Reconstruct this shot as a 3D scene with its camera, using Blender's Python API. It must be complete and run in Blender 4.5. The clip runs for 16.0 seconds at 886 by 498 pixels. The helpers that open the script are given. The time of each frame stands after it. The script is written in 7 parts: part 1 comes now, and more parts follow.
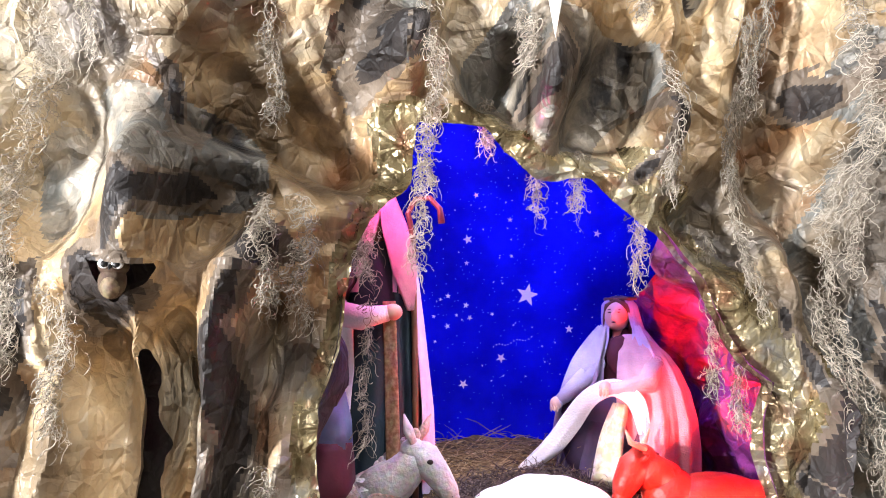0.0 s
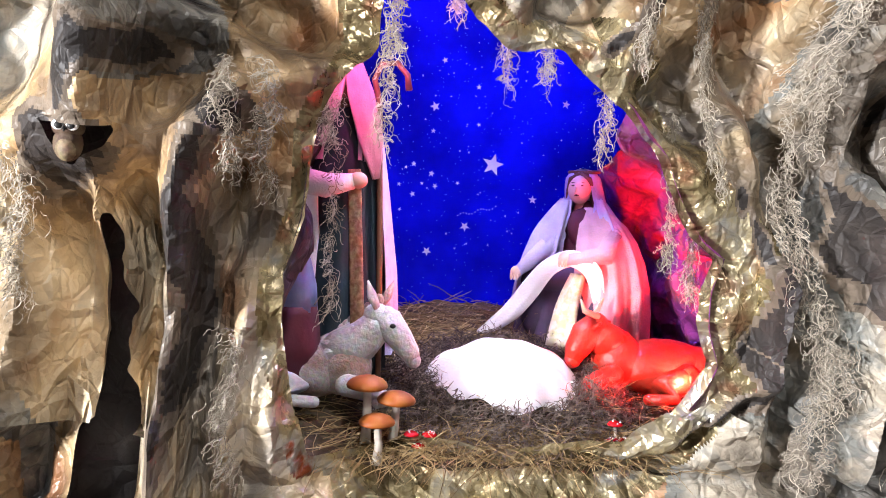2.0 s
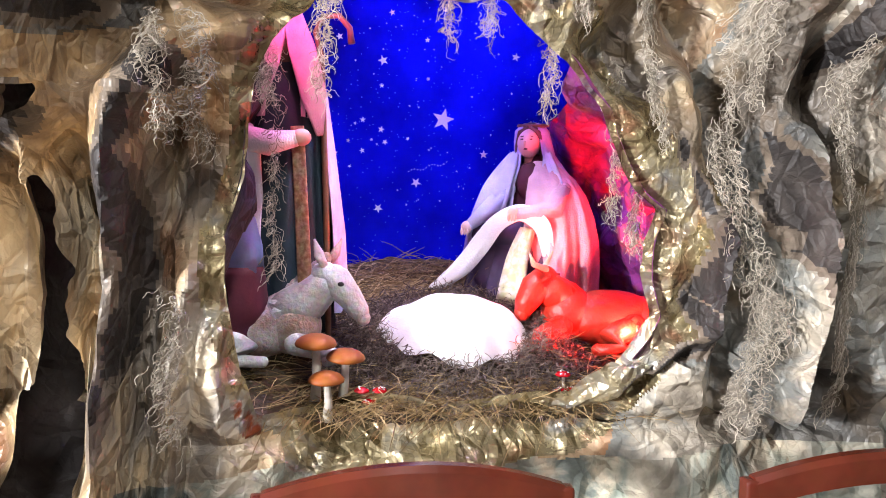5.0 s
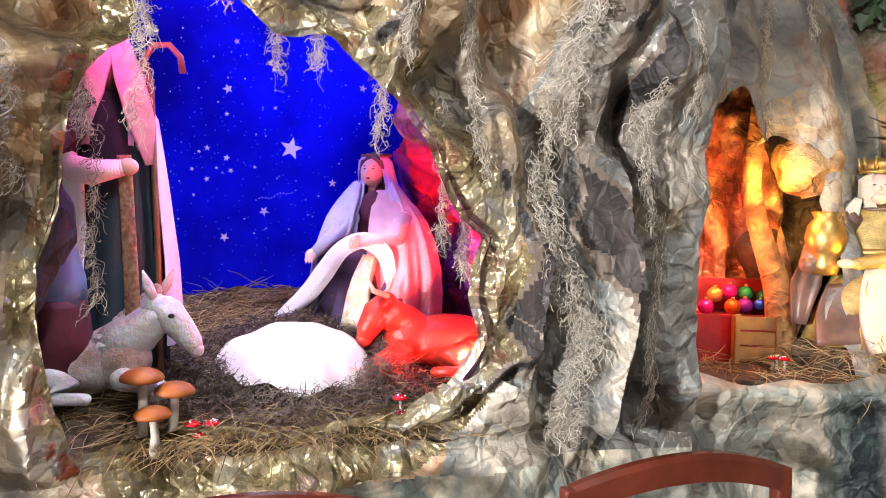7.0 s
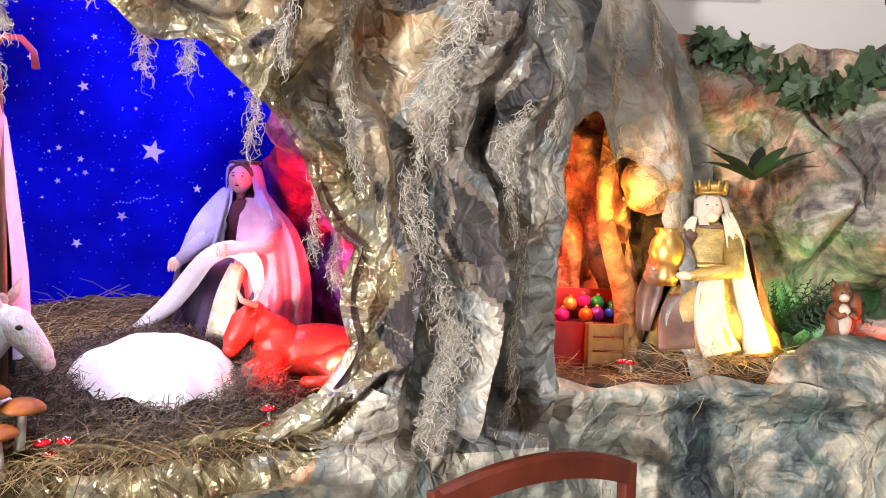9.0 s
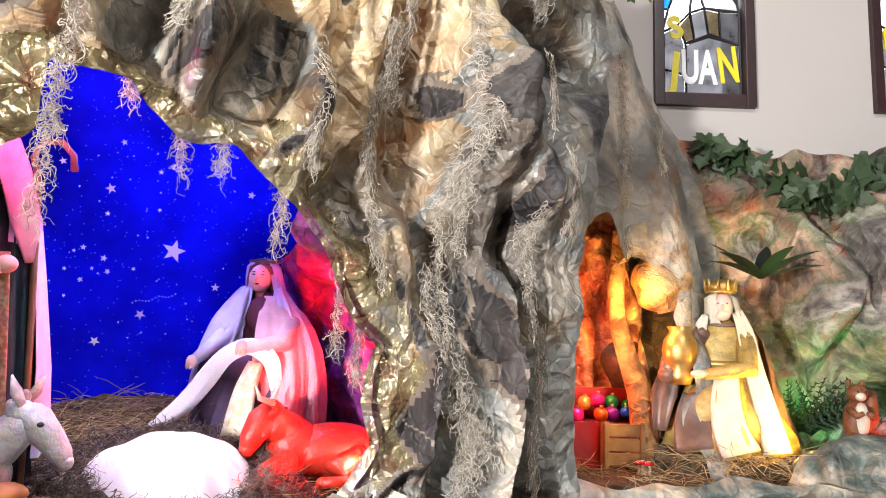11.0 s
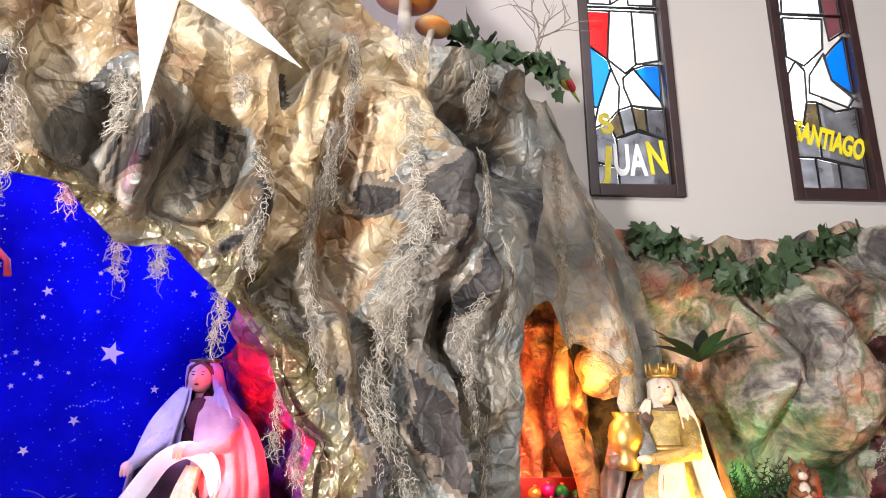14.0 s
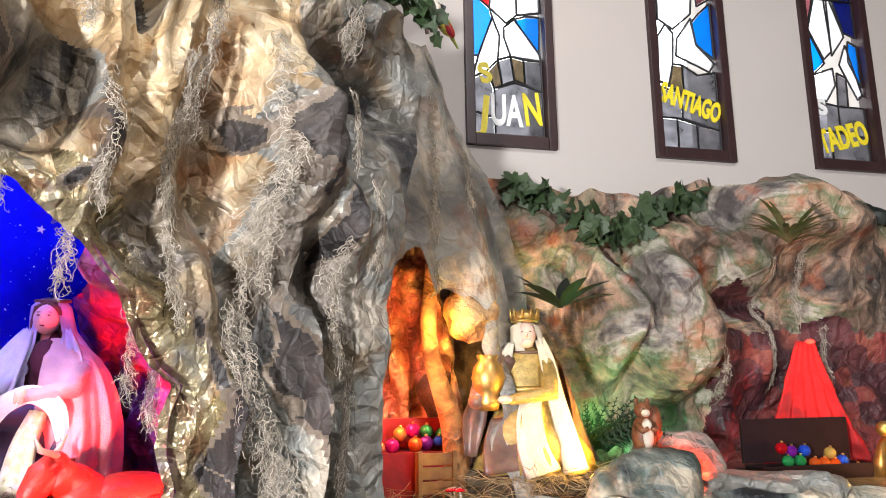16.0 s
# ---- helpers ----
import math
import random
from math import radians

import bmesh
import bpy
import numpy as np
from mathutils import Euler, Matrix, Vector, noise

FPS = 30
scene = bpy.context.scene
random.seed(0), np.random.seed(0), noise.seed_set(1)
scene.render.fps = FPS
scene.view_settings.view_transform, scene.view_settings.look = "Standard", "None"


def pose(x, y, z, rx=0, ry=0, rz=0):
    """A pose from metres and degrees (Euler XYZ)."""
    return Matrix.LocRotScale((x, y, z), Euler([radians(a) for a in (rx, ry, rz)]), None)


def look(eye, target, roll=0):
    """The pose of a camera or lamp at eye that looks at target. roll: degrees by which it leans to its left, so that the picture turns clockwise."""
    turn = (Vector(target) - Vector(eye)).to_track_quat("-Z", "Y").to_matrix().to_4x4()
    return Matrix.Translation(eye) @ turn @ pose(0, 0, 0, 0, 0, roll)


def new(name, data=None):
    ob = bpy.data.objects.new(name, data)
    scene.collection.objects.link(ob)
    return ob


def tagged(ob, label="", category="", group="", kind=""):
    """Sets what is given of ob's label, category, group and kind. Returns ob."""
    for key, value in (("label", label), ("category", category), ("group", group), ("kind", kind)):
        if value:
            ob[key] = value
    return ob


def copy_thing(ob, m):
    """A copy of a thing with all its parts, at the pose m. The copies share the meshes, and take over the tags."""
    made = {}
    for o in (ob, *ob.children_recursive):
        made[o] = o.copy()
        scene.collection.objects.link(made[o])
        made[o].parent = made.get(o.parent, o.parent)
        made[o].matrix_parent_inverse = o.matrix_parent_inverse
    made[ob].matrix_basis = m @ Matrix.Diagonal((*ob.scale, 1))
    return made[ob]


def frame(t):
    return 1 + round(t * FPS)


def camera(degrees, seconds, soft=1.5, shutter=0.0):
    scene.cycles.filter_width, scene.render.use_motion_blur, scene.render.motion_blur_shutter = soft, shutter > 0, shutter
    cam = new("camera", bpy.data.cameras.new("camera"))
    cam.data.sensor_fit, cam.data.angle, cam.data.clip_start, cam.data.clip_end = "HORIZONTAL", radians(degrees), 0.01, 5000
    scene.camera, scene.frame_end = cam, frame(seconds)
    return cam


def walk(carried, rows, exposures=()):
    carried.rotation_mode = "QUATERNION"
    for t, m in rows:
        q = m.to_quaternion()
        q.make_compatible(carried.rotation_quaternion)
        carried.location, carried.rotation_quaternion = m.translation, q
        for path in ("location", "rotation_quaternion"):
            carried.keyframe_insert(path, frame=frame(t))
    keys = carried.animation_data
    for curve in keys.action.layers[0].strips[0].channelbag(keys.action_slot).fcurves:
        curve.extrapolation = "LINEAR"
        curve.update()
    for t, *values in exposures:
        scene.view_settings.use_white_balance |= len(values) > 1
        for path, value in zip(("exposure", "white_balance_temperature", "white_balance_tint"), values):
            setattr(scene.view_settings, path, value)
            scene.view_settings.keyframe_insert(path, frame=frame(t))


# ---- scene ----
cam = camera(63.4, 16.0, soft=1.0)
PATH = [
    (0, (0.075, 0.713, 1.324), (-0.759, 2.491, 1.703), 1.6),
    (0.5, (0.076, 0.707, 1.324), (-0.728, 2.516, 1.609), 1.8),
    (1, (0.068, 0.715, 1.33), (-0.69, 2.557, 1.513), 2.3),
    (1.5, (0.066, 0.714, 1.333), (-0.692, 2.561, 1.451), 2.3),
    (2, (0.075, 0.709, 1.337), (-0.671, 2.565, 1.342), 2.9),
    (2.5, (0.077, 0.711, 1.341), (-0.691, 2.557, 1.283), 2.9),
    (3, (0.077, 0.714, 1.344), (-0.691, 2.557, 1.234), 2.9),
    (3.2, (0.078, 0.714, 1.344), (-0.694, 2.556, 1.2215), 2.9),
    (5.5, (0.127, 0.726, 1.336), (-0.485, 2.627, 1.236), 1.2),
    (6, (0.158, 0.724, 1.339), (-0.422, 2.636, 1.255), 0.7),
    (6.5, (0.181, 0.721, 1.343), (-0.294, 2.662, 1.277), 0.7),
    (7, (0.202, 0.716, 1.345), (-0.135, 2.687, 1.312), 1.1),
    (7.5, (0.191, 0.712, 1.345), (0.012, 2.703, 1.294), 1.4),
    (8, (0.18, 0.698, 1.346), (0.062, 2.694, 1.3), 1.7),
    (8.5, (0.186, 0.69, 1.348), (0.152, 2.689, 1.314), 1.6),
    (9, (0.19, 0.685, 1.351), (0.228, 2.684, 1.349), 1.9),
    (9.2, (0.187, 0.677, 1.354), (0.229, 2.676, 1.386), 1.7),
    (11.3, (0.136, 0.66, 1.336), (0.165, 2.633, 1.666), 2.0),
    (11.5, (0.131, 0.665, 1.338), (0.151, 2.632, 1.702), 2.0),
    (12, (0.136, 0.656, 1.341), (0.141, 2.605, 1.787), 1.6),
    (12.5, (0.151, 0.642, 1.342), (0.137, 2.565, 1.895), 0.9),
    (13, (0.163, 0.637, 1.345), (0.217, 2.548, 1.932), 0.2),
    (13.5, (0.17, 0.633, 1.346), (0.295, 2.548, 1.909), -0.0),
    (14, (0.18, 0.63, 1.34), (0.33, 2.553, 1.868), -0.4),
    (14.5, (0.182, 0.64, 1.337), (0.43, 2.568, 1.81), -0.7),
    (15, (0.19, 0.636, 1.332), (0.509, 2.562, 1.765), -0.9),
    (15.5, (0.194, 0.637, 1.336), (0.58, 2.555, 1.753), -0.3),
    (16, (0.208, 0.631, 1.337), (0.685, 2.536, 1.715), -0.8),
]
walk(cam, [(t, look(eye, target, roll)) for t, eye, target, roll in PATH])

# ---- light ----
world = bpy.data.worlds.new("world")
scene.world = world
world.use_nodes = True
wn = world.node_tree
sky = wn.nodes.new("ShaderNodeTexSky")
sky.sky_type, sky.sun_disc = 'NISHITA', False
sky.sun_elevation, sky.sun_rotation = radians(48), radians(200)
wn.links.new(sky.outputs[0], wn.nodes["Background"].inputs[0])
wn.nodes["Background"].inputs[1].default_value = 0.15


def lamp(name, kind, where, target, power, colour, size=0.1, cone=60, blend=0.6):
    d = bpy.data.lights.new(name, kind)
    d.energy, d.color = power, colour
    if kind == 'AREA':
        d.shape, d.size = 'DISK', size
    else:
        d.shadow_soft_size = size
    if kind == 'SPOT':
        d.spot_size, d.spot_blend = radians(cone), blend
    ob = new(name, d)
    ob.matrix_world = look(where, target)
    return ob


# unseen lamps added behind the viewer: one high, two low as fill
lamp("unseen_room_lamp", 'AREA', (1.1, -0.6, 4.6), (-0.1, 2.1, 1.3), 115, (0.985, 0.97, 1.0), 0.3)
lamp("unseen_room_lamp", 'AREA', (-2.1, -1.3, 1.40), (-0.8, 1.8, 0.9), 305, (0.985, 0.97, 1.0), 0.28)
lamp("unseen_room_lamp", 'AREA', (2.6, -2.2, 1.6), (1.6, 2.4, 0.9), 34, (0.985, 0.97, 1.0), 0.5)

# ---- plan: the grotto stands at an angle to the window wall ----
ANG = radians(28)
CU, SU = math.cos(ANG), math.sin(ANG)


def W(u, v, z):
    """Along the grotto's front, into it, and up."""
    return Vector((u * CU - v * SU, 2.09 + u * SU + v * CU, z))


# ---- small noise, for whole arrays ----
def hashed(i, j, k, s):
    n = (i * 374761393 + j * 668265263 + k * 2147483647 + s * 974634777) & 0x7FFFFFFF
    n = ((n ^ (n >> 13)) * 1274126177) & 0x7FFFFFFF
    return ((n ^ (n >> 16)) & 0xFFFF) / 65535.0


def vnoise(p, s=0):
    q = np.floor(p).astype(np.int64)
    f = p - q
    f = f * f * (3 - 2 * f)
    out = 0
    for a in (0, 1):
        for b in (0, 1):
            for c in (0, 1):
                w = (f[..., 0] if a else 1 - f[..., 0]) * (f[..., 1] if b else 1 - f[..., 1]) * (f[..., 2] if c else 1 - f[..., 2])
                out = out + w * hashed(q[..., 0] + a, q[..., 1] + b, q[..., 2] + c, s)
    return out * 2 - 1


def crumple(p, size, s=0, creases=5):
    """Creased like paper: folded waves in many directions, bent by noise. About -1 to 1."""
    rng = np.random.RandomState(100 + s)
    p = p * np.array((1.0, 1.0, 0.62))
    out = 0
    bend = np.stack([vnoise(p / size * 0.6, s + 1), vnoise(p / size * 0.6, s + 2), vnoise(p / size * 0.6, s + 3)], -1)
    for n in range(creases):
        d = rng.normal(size=3)
        d /= np.linalg.norm(d)
        k = rng.uniform(0.5, 1.6)
        w = (p / size * k + 0.15 * bend) @ d + rng.uniform(0, 9)
        out = out + (4 * np.abs(w - np.floor(w) - 0.5) - 1) / k
    return out / creases * 1.6


def facets(p, size, s=0):
    """Flat facets that meet in sharp creases: random heights on a bent, turned lattice, joined by planes. -1 to 1."""
    turn = np.array(Matrix.Rotation(0.7 + 0.9 * s, 3, Vector((0.5 + 0.1 * s, 1.0, 0.6))))
    p = p / size
    p = (p + 0.35 * np.stack([vnoise(p * 0.7, s + 11), vnoise(p * 0.7, s + 12), vnoise(p * 0.7, s + 13)], -1)) @ turn
    q = np.floor(p).astype(np.int64)
    f = p - q
    order = np.argsort(-f, axis=-1)
    g = np.take_along_axis(f, order, -1)
    at = q.copy()
    out = (1 - g[..., 0]) * hashed(at[..., 0], at[..., 1], at[..., 2], s)
    for k in range(3):
        np.put_along_axis(at, order[..., k:k + 1], np.take_along_axis(at, order[..., k:k + 1], -1) + 1, -1)
        w = g[..., k] - (g[..., k + 1] if k < 2 else 0)
        out = out + w * hashed(at[..., 0], at[..., 1], at[..., 2], s)
    return out * 2 - 1


def creased(p, s=0):
    """Facets from folds down to fine creases, in metres."""
    return 0.060 * facets(p * np.array((1.0, 1.0, 0.55)), 0.26, s + 4) + 0.034 * facets(p, 0.13, s) + 0.0125 * facets(p, 0.066, s + 1) + 0.0046 * facets(p, 0.034, s + 2) + 0.0012 * facets(p, 0.017, s + 3)


# ---- mesh helpers ----
def part(name, bm, material, parent=None, label="", smooth=True):
    """Links a bmesh as one mesh object, under a thing or a part."""
    me = bpy.data.meshes.new(name)
    bm.to_mesh(me)
    bm.free()
    for m in material if isinstance(material, (list, tuple)) else [material]:
        me.materials.append(m)
    if smooth:
        me.polygons.foreach_set("use_smooth", [True] * len(me.polygons))
    ob = new(name, me)
    if parent is not None:
        ob.parent = parent
        ob.matrix_parent_inverse = parent.matrix_world.inverted()
    if label:
        tagged(ob, label)
    return ob


def raw(name, verts, faces, material, smooth=True):
    me = bpy.data.meshes.new(name)
    me.from_pydata([tuple(v) for v in verts], [], faces)
    for m in material if isinstance(material, (list, tuple)) else [material]:
        me.materials.append(m)
    me.polygons.foreach_set("use_smooth", [smooth] * len(me.polygons))
    return new(name, me)


def empty(name, where, label, category, group=""):
    ob = new(name)
    ob.location = where
    ob.empty_display_size = 0.05
    bpy.context.view_layer.update()
    return tagged(ob, label, category, group)


def box(bm, a, b, bevel=0.0, m=None, mat=0):
    """A box from corner a to corner b."""
    c = [(x + y) / 2 for x, y in zip(a, b)]
    s = [abs(y - x) for x, y in zip(a, b)]
    tm = Matrix.Translation(c) @ Matrix.Diagonal((*s, 1))
    g = bmesh.ops.create_cube(bm, size=1, matrix=(m @ tm) if m else tm)
    fs = {f for v in g["verts"] for f in v.link_faces}
    if bevel:
        es = list({e for v in g["verts"] for e in v.link_edges})
        r = bmesh.ops.bevel(bm, geom=es, offset=bevel, segments=2, affect='EDGES', profile=0.7)
        fs = fs | set(r["faces"])
    for f in fs:
        if f.is_valid:
            f.material_index = mat


def ball(bm, c, r, mat=0, seg=20, rings=12, turn=None):
    """An ellipsoid with radii r, turned."""
    r = r if isinstance(r, (tuple, list)) else (r, r, r)
    m = Matrix.Translation(c) @ (turn or Matrix()) @ Matrix.Diagonal((*r, 1))
    g = bmesh.ops.create_uvsphere(bm, u_segments=seg, v_segments=rings, radius=1, matrix=m)
    for f in {f for v in g["verts"] for f in v.link_faces}:
        f.material_index = mat


def tube(bm, pts, rad, sides=8, mat=0, caps=True, flat=1.0):
    """A tube through points; rad is one radius or one for each point."""
    pts = [Vector(p) for p in pts]
    rad = rad if isinstance(rad, (list, tuple)) else [rad] * len(pts)
    rings = []
    side = None
    for i, p in enumerate(pts):
        d = (pts[min(i + 1, len(pts) - 1)] - pts[max(i - 1, 0)]).normalized()
        if side is None:
            side = d.orthogonal().normalized()
        side = (side - d * side.dot(d))
        side = side.normalized() if side.length > 1e-6 else d.orthogonal().normalized()
        up = d.cross(side)
        rings.append([bm.verts.new(p + rad[i] * (math.cos(a) * side + flat * math.sin(a) * up)) for a in (2 * math.pi * k / sides for k in range(sides))])
    for a, b in zip(rings, rings[1:]):
        for k in range(sides):
            bm.faces.new((a[k], a[(k + 1) % sides], b[(k + 1) % sides], b[k])).material_index = mat
    if caps:
        bm.faces.new(list(reversed(rings[0]))).material_index = mat
        bm.faces.new(rings[-1]).material_index = mat


def lathe(bm, rows, c, mat=0, seg=32, folds=0, deep=0.0, turn=None, arc=None, seed=0):
    """A turned body: rows of (height, rx, ry, shift x, shift y); folds: hanging pleats, deep: their depth at the hem."""
    turn = turn or Matrix()
    lo, hi = rows[0][0], rows[-1][0]
    rings = []
    a0, a1 = arc or (0, 2 * math.pi)
    n = seg if arc is None else seg + 1
    for h, rx, ry, sx, sy in rows:
        k = deep * (hi - h) / max(hi - lo, 1e-6)
        ring = []
        for i in range(n):
            a = a0 + (a1 - a0) * i / seg
            w = 1 + k * (math.sin(folds * a + seed + 0.8 * math.sin(3 * a + h * 9)) + 0.5 * math.sin(2.3 * folds * a + 2 * seed))
            ring.append(bm.verts.new(Vector(c) + turn @ Vector((sx + rx * w * math.cos(a), sy + ry * w * math.sin(a), h))))
        rings.append(ring)
    for p, q in zip(rings, rings[1:]):
        for i in range(n if arc is None else n - 1):
            bm.faces.new((p[i], p[(i + 1) % n], q[(i + 1) % n], q[i])).material_index = mat
    if arc is None:
        bm.faces.new(list(reversed(rings[0]))).material_index = mat
        bm.faces.new(rings[-1]).material_index = mat


# ---- materials ----
def mat(name, colour, rough=0.6, metal=0.0, vary=0.25, scale=8.0, bump=0.2, bump_scale=60.0, second=None, spec=0.5, trans=0.0):
    """Colour with blotches and grain at two sizes, and fine relief."""
    m = bpy.data.materials.new(name)
    m.use_nodes = True
    nt = m.node_tree
    b = nt.nodes["Principled BSDF"]
    tc = nt.nodes.new("ShaderNodeTexCoord")
    big, fine = nt.nodes.new("ShaderNodeTexNoise"), nt.nodes.new("ShaderNodeTexNoise")
    big.inputs["Scale"].default_value, fine.inputs["Scale"].default_value = scale, bump_scale
    big.inputs["Detail"].default_value, fine.inputs["Detail"].default_value = 6, 5
    for n in (big, fine):
        nt.links.new(tc.outputs["Object"], n.inputs["Vector"])
    mix = nt.nodes.new("ShaderNodeMix")
    mix.data_type = 'RGBA'
    c2 = second or tuple(c * (1 - vary) for c in colour)
    mix.inputs[6].default_value, mix.inputs[7].default_value = (*colour, 1), (*c2, 1)
    ramp = nt.nodes.new("ShaderNodeValToRGB")
    ramp.color_ramp.elements[0].position, ramp.color_ramp.elements[1].position = 0.38, 0.66
    nt.links.new(big.outputs["Fac"], ramp.inputs[0])
    nt.links.new(ramp.outputs[0], mix.inputs[0])
    grain = nt.nodes.new("ShaderNodeMix")
    grain.data_type, grain.blend_type = 'RGBA', 'MULTIPLY'
    grain.inputs[0].default_value = min(1.0, vary)
    nt.links.new(mix.outputs[2], grain.inputs[6])
    nt.links.new(fine.outputs["Color"], grain.inputs[7])
    nt.links.new(grain.outputs[2], b.inputs["Base Color"])
    b.inputs["Roughness"].default_value, b.inputs["Metallic"].default_value = rough, metal
    b.inputs["Specular IOR Level"].default_value = spec
    b.inputs["Transmission Weight"].default_value = trans
    if bump:
        bp = nt.nodes.new("ShaderNodeBump")
        bp.inputs["Strength"].default_value, bp.inputs["Distance"].default_value = bump, 0.004
        nt.links.new(fine.outputs["Fac"], bp.inputs["Height"])
        nt.links.new(bp.outputs[0], b.inputs["Normal"])
    return m


def paper(name, stops, rough=0.45, metal=0.25, patch=3.2, crease=10.0, tint=None, relief=0.7, spray=0.8):
    """Crumpled painted paper: sprayed clouds of colour, a spattered second coat and fine creases."""
    m = bpy.data.materials.new(name)
    m.use_nodes = True
    nt = m.node_tree
    b = nt.nodes["Principled BSDF"]
    tc = nt.nodes.new("ShaderNodeTexCoord")
    big = nt.nodes.new("ShaderNodeTexNoise")
    big.inputs["Scale"].default_value, big.inputs["Detail"].default_value, big.inputs["Roughness"].default_value = patch, 7, 0.62
    big.inputs["Distortion"].default_value = 0.6
    nt.links.new(tc.outputs["Object"], big.inputs["Vector"])
    ramp = nt.nodes.new("ShaderNodeValToRGB")
    els = ramp.color_ramp.elements
    while len(els) < len(stops):
        els.new(0.5)
    for e, (pos, col) in zip(els, stops):
        e.position, e.color = pos, (*col, 1)
    nt.links.new(big.outputs["Fac"], ramp.inputs[0])
    spot = nt.nodes.new("ShaderNodeTexNoise")
    spot.inputs["Scale"].default_value, spot.inputs["Detail"].default_value = patch * 2.7, 4
    off = nt.nodes.new("ShaderNodeMapping")
    off.inputs["Location"].default_value = (3.1, 7.7, 1.3)
    nt.links.new(tc.outputs["Object"], off.inputs[0])
    nt.links.new(off.outputs[0], spot.inputs["Vector"])
    sr = nt.nodes.new("ShaderNodeValToRGB")
    sr.color_ramp.elements[0].position, sr.color_ramp.elements[1].position = 0.56, 0.72
    nt.links.new(spot.outputs["Fac"], sr.inputs[0])
    mx = nt.nodes.new("ShaderNodeMix")
    mx.data_type = 'RGBA'
    mx.inputs[7].default_value = (*(tint or (0.30, 0.12, 0.06)), 1)
    half = nt.nodes.new("ShaderNodeMath")
    half.operation = 'MULTIPLY'
    half.inputs[1].default_value = 0.8
    nt.links.new(sr.outputs[0], half.inputs[0])
    nt.links.new(half.outputs[0], mx.inputs[0])
    nt.links.new(ramp.outputs[0], mx.inputs[6])
    # a dry dark overspray between the two sizes
    over = nt.nodes.new("ShaderNodeTexNoise")
    over.inputs["Scale"].default_value, over.inputs["Detail"].default_value, over.inputs["Distortion"].default_value = patch * 1.7, 4, 0.5
    nt.links.new(off.outputs[0], over.inputs["Vector"])
    orr = nt.nodes.new("ShaderNodeValToRGB")
    orr.color_ramp.elements[0].position, orr.color_ramp.elements[0].color = 0.38, (0.22, 0.21, 0.22, 1)
    orr.color_ramp.elements[1].position, orr.color_ramp.elements[1].color = 0.60, (1, 1, 1, 1)
    nt.links.new(over.outputs["Fac"], orr.inputs[0])
    om = nt.nodes.new("ShaderNodeMix")
    om.data_type, om.blend_type = 'RGBA', 'MULTIPLY'
    om.inputs[0].default_value = spray
    nt.links.new(mx.outputs[2], om.inputs[6])
    nt.links.new(orr.outputs[0], om.inputs[7])
    nt.links.new(om.outputs[2], b.inputs["Base Color"])
    b.inputs["Metallic"].default_value = metal
    # creases: small tilted flats that meet in sharp lines, at two sizes
    warp, add = nt.nodes.new("ShaderNodeTexNoise"), nt.nodes.new("ShaderNodeMix")
    warp.inputs["Scale"].default_value = crease * 0.8
    nt.links.new(tc.outputs["Object"], warp.inputs["Vector"])
    add.data_type, add.blend_type = 'RGBA', 'ADD'
    add.inputs[0].default_value = 0.05
    nt.links.new(tc.outputs["Object"], add.inputs[6])
    nt.links.new(warp.outputs["Color"], add.inputs[7])
    normal = None
    for k, lean in ((1.2, 0.55), (2.9, 0.42), (7.0, 0.22)):
        vo, cut = nt.nodes.new("ShaderNodeTexVoronoi"), nt.nodes.new("ShaderNodeMath")
        vo.feature, cut.operation = 'DISTANCE_TO_EDGE', 'MINIMUM'
        vo.inputs["Scale"].default_value, cut.inputs[1].default_value = crease * k, 0.16
        nt.links.new(add.outputs[2], vo.inputs["Vector"])
        nt.links.new(vo.outputs["Distance"], cut.inputs[0])
        bp = nt.nodes.new("ShaderNodeBump")
        bp.invert = k != 2.9
        bp.inputs["Strength"].default_value, bp.inputs["Distance"].default_value = min(1.0, relief), lean / (crease * k)
        nt.links.new(cut.outputs[0], bp.inputs["Height"])
        if normal is not None:
            nt.links.new(normal.outputs[0], bp.inputs["Normal"])
        normal = bp
    nt.links.new(normal.outputs[0], b.inputs["Normal"])
    rr = nt.nodes.new("ShaderNodeMapRange")
    rr.inputs[3].default_value, rr.inputs[4].default_value = rough - 0.14, rough + 0.2
    nt.links.new(big.outputs["Fac"], rr.inputs[0])
    nt.links.new(rr.outputs[0], b.inputs["Roughness"])
    return m


PAPER = paper("painted_kraft_paper", [(0.30, (0.07, 0.055, 0.045)), (0.39, (0.30, 0.21, 0.13)), (0.46, (0.60, 0.42, 0.22)), (0.54, (0.80, 0.66, 0.44)), (0.61, (0.56, 0.50, 0.41)), (0.68, (0.30, 0.26, 0.23)), (0.75, (0.07, 0.065, 0.07))], rough=0.38, metal=0.10, relief=0.8, spray=0.92, patch=2.0, tint=(0.42, 0.17, 0.06))
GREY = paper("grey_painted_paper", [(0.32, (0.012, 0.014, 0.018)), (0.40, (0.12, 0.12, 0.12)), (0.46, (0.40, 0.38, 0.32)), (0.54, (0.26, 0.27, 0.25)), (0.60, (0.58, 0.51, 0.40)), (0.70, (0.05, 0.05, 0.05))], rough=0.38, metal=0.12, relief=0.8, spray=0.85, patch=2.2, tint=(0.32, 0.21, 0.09))
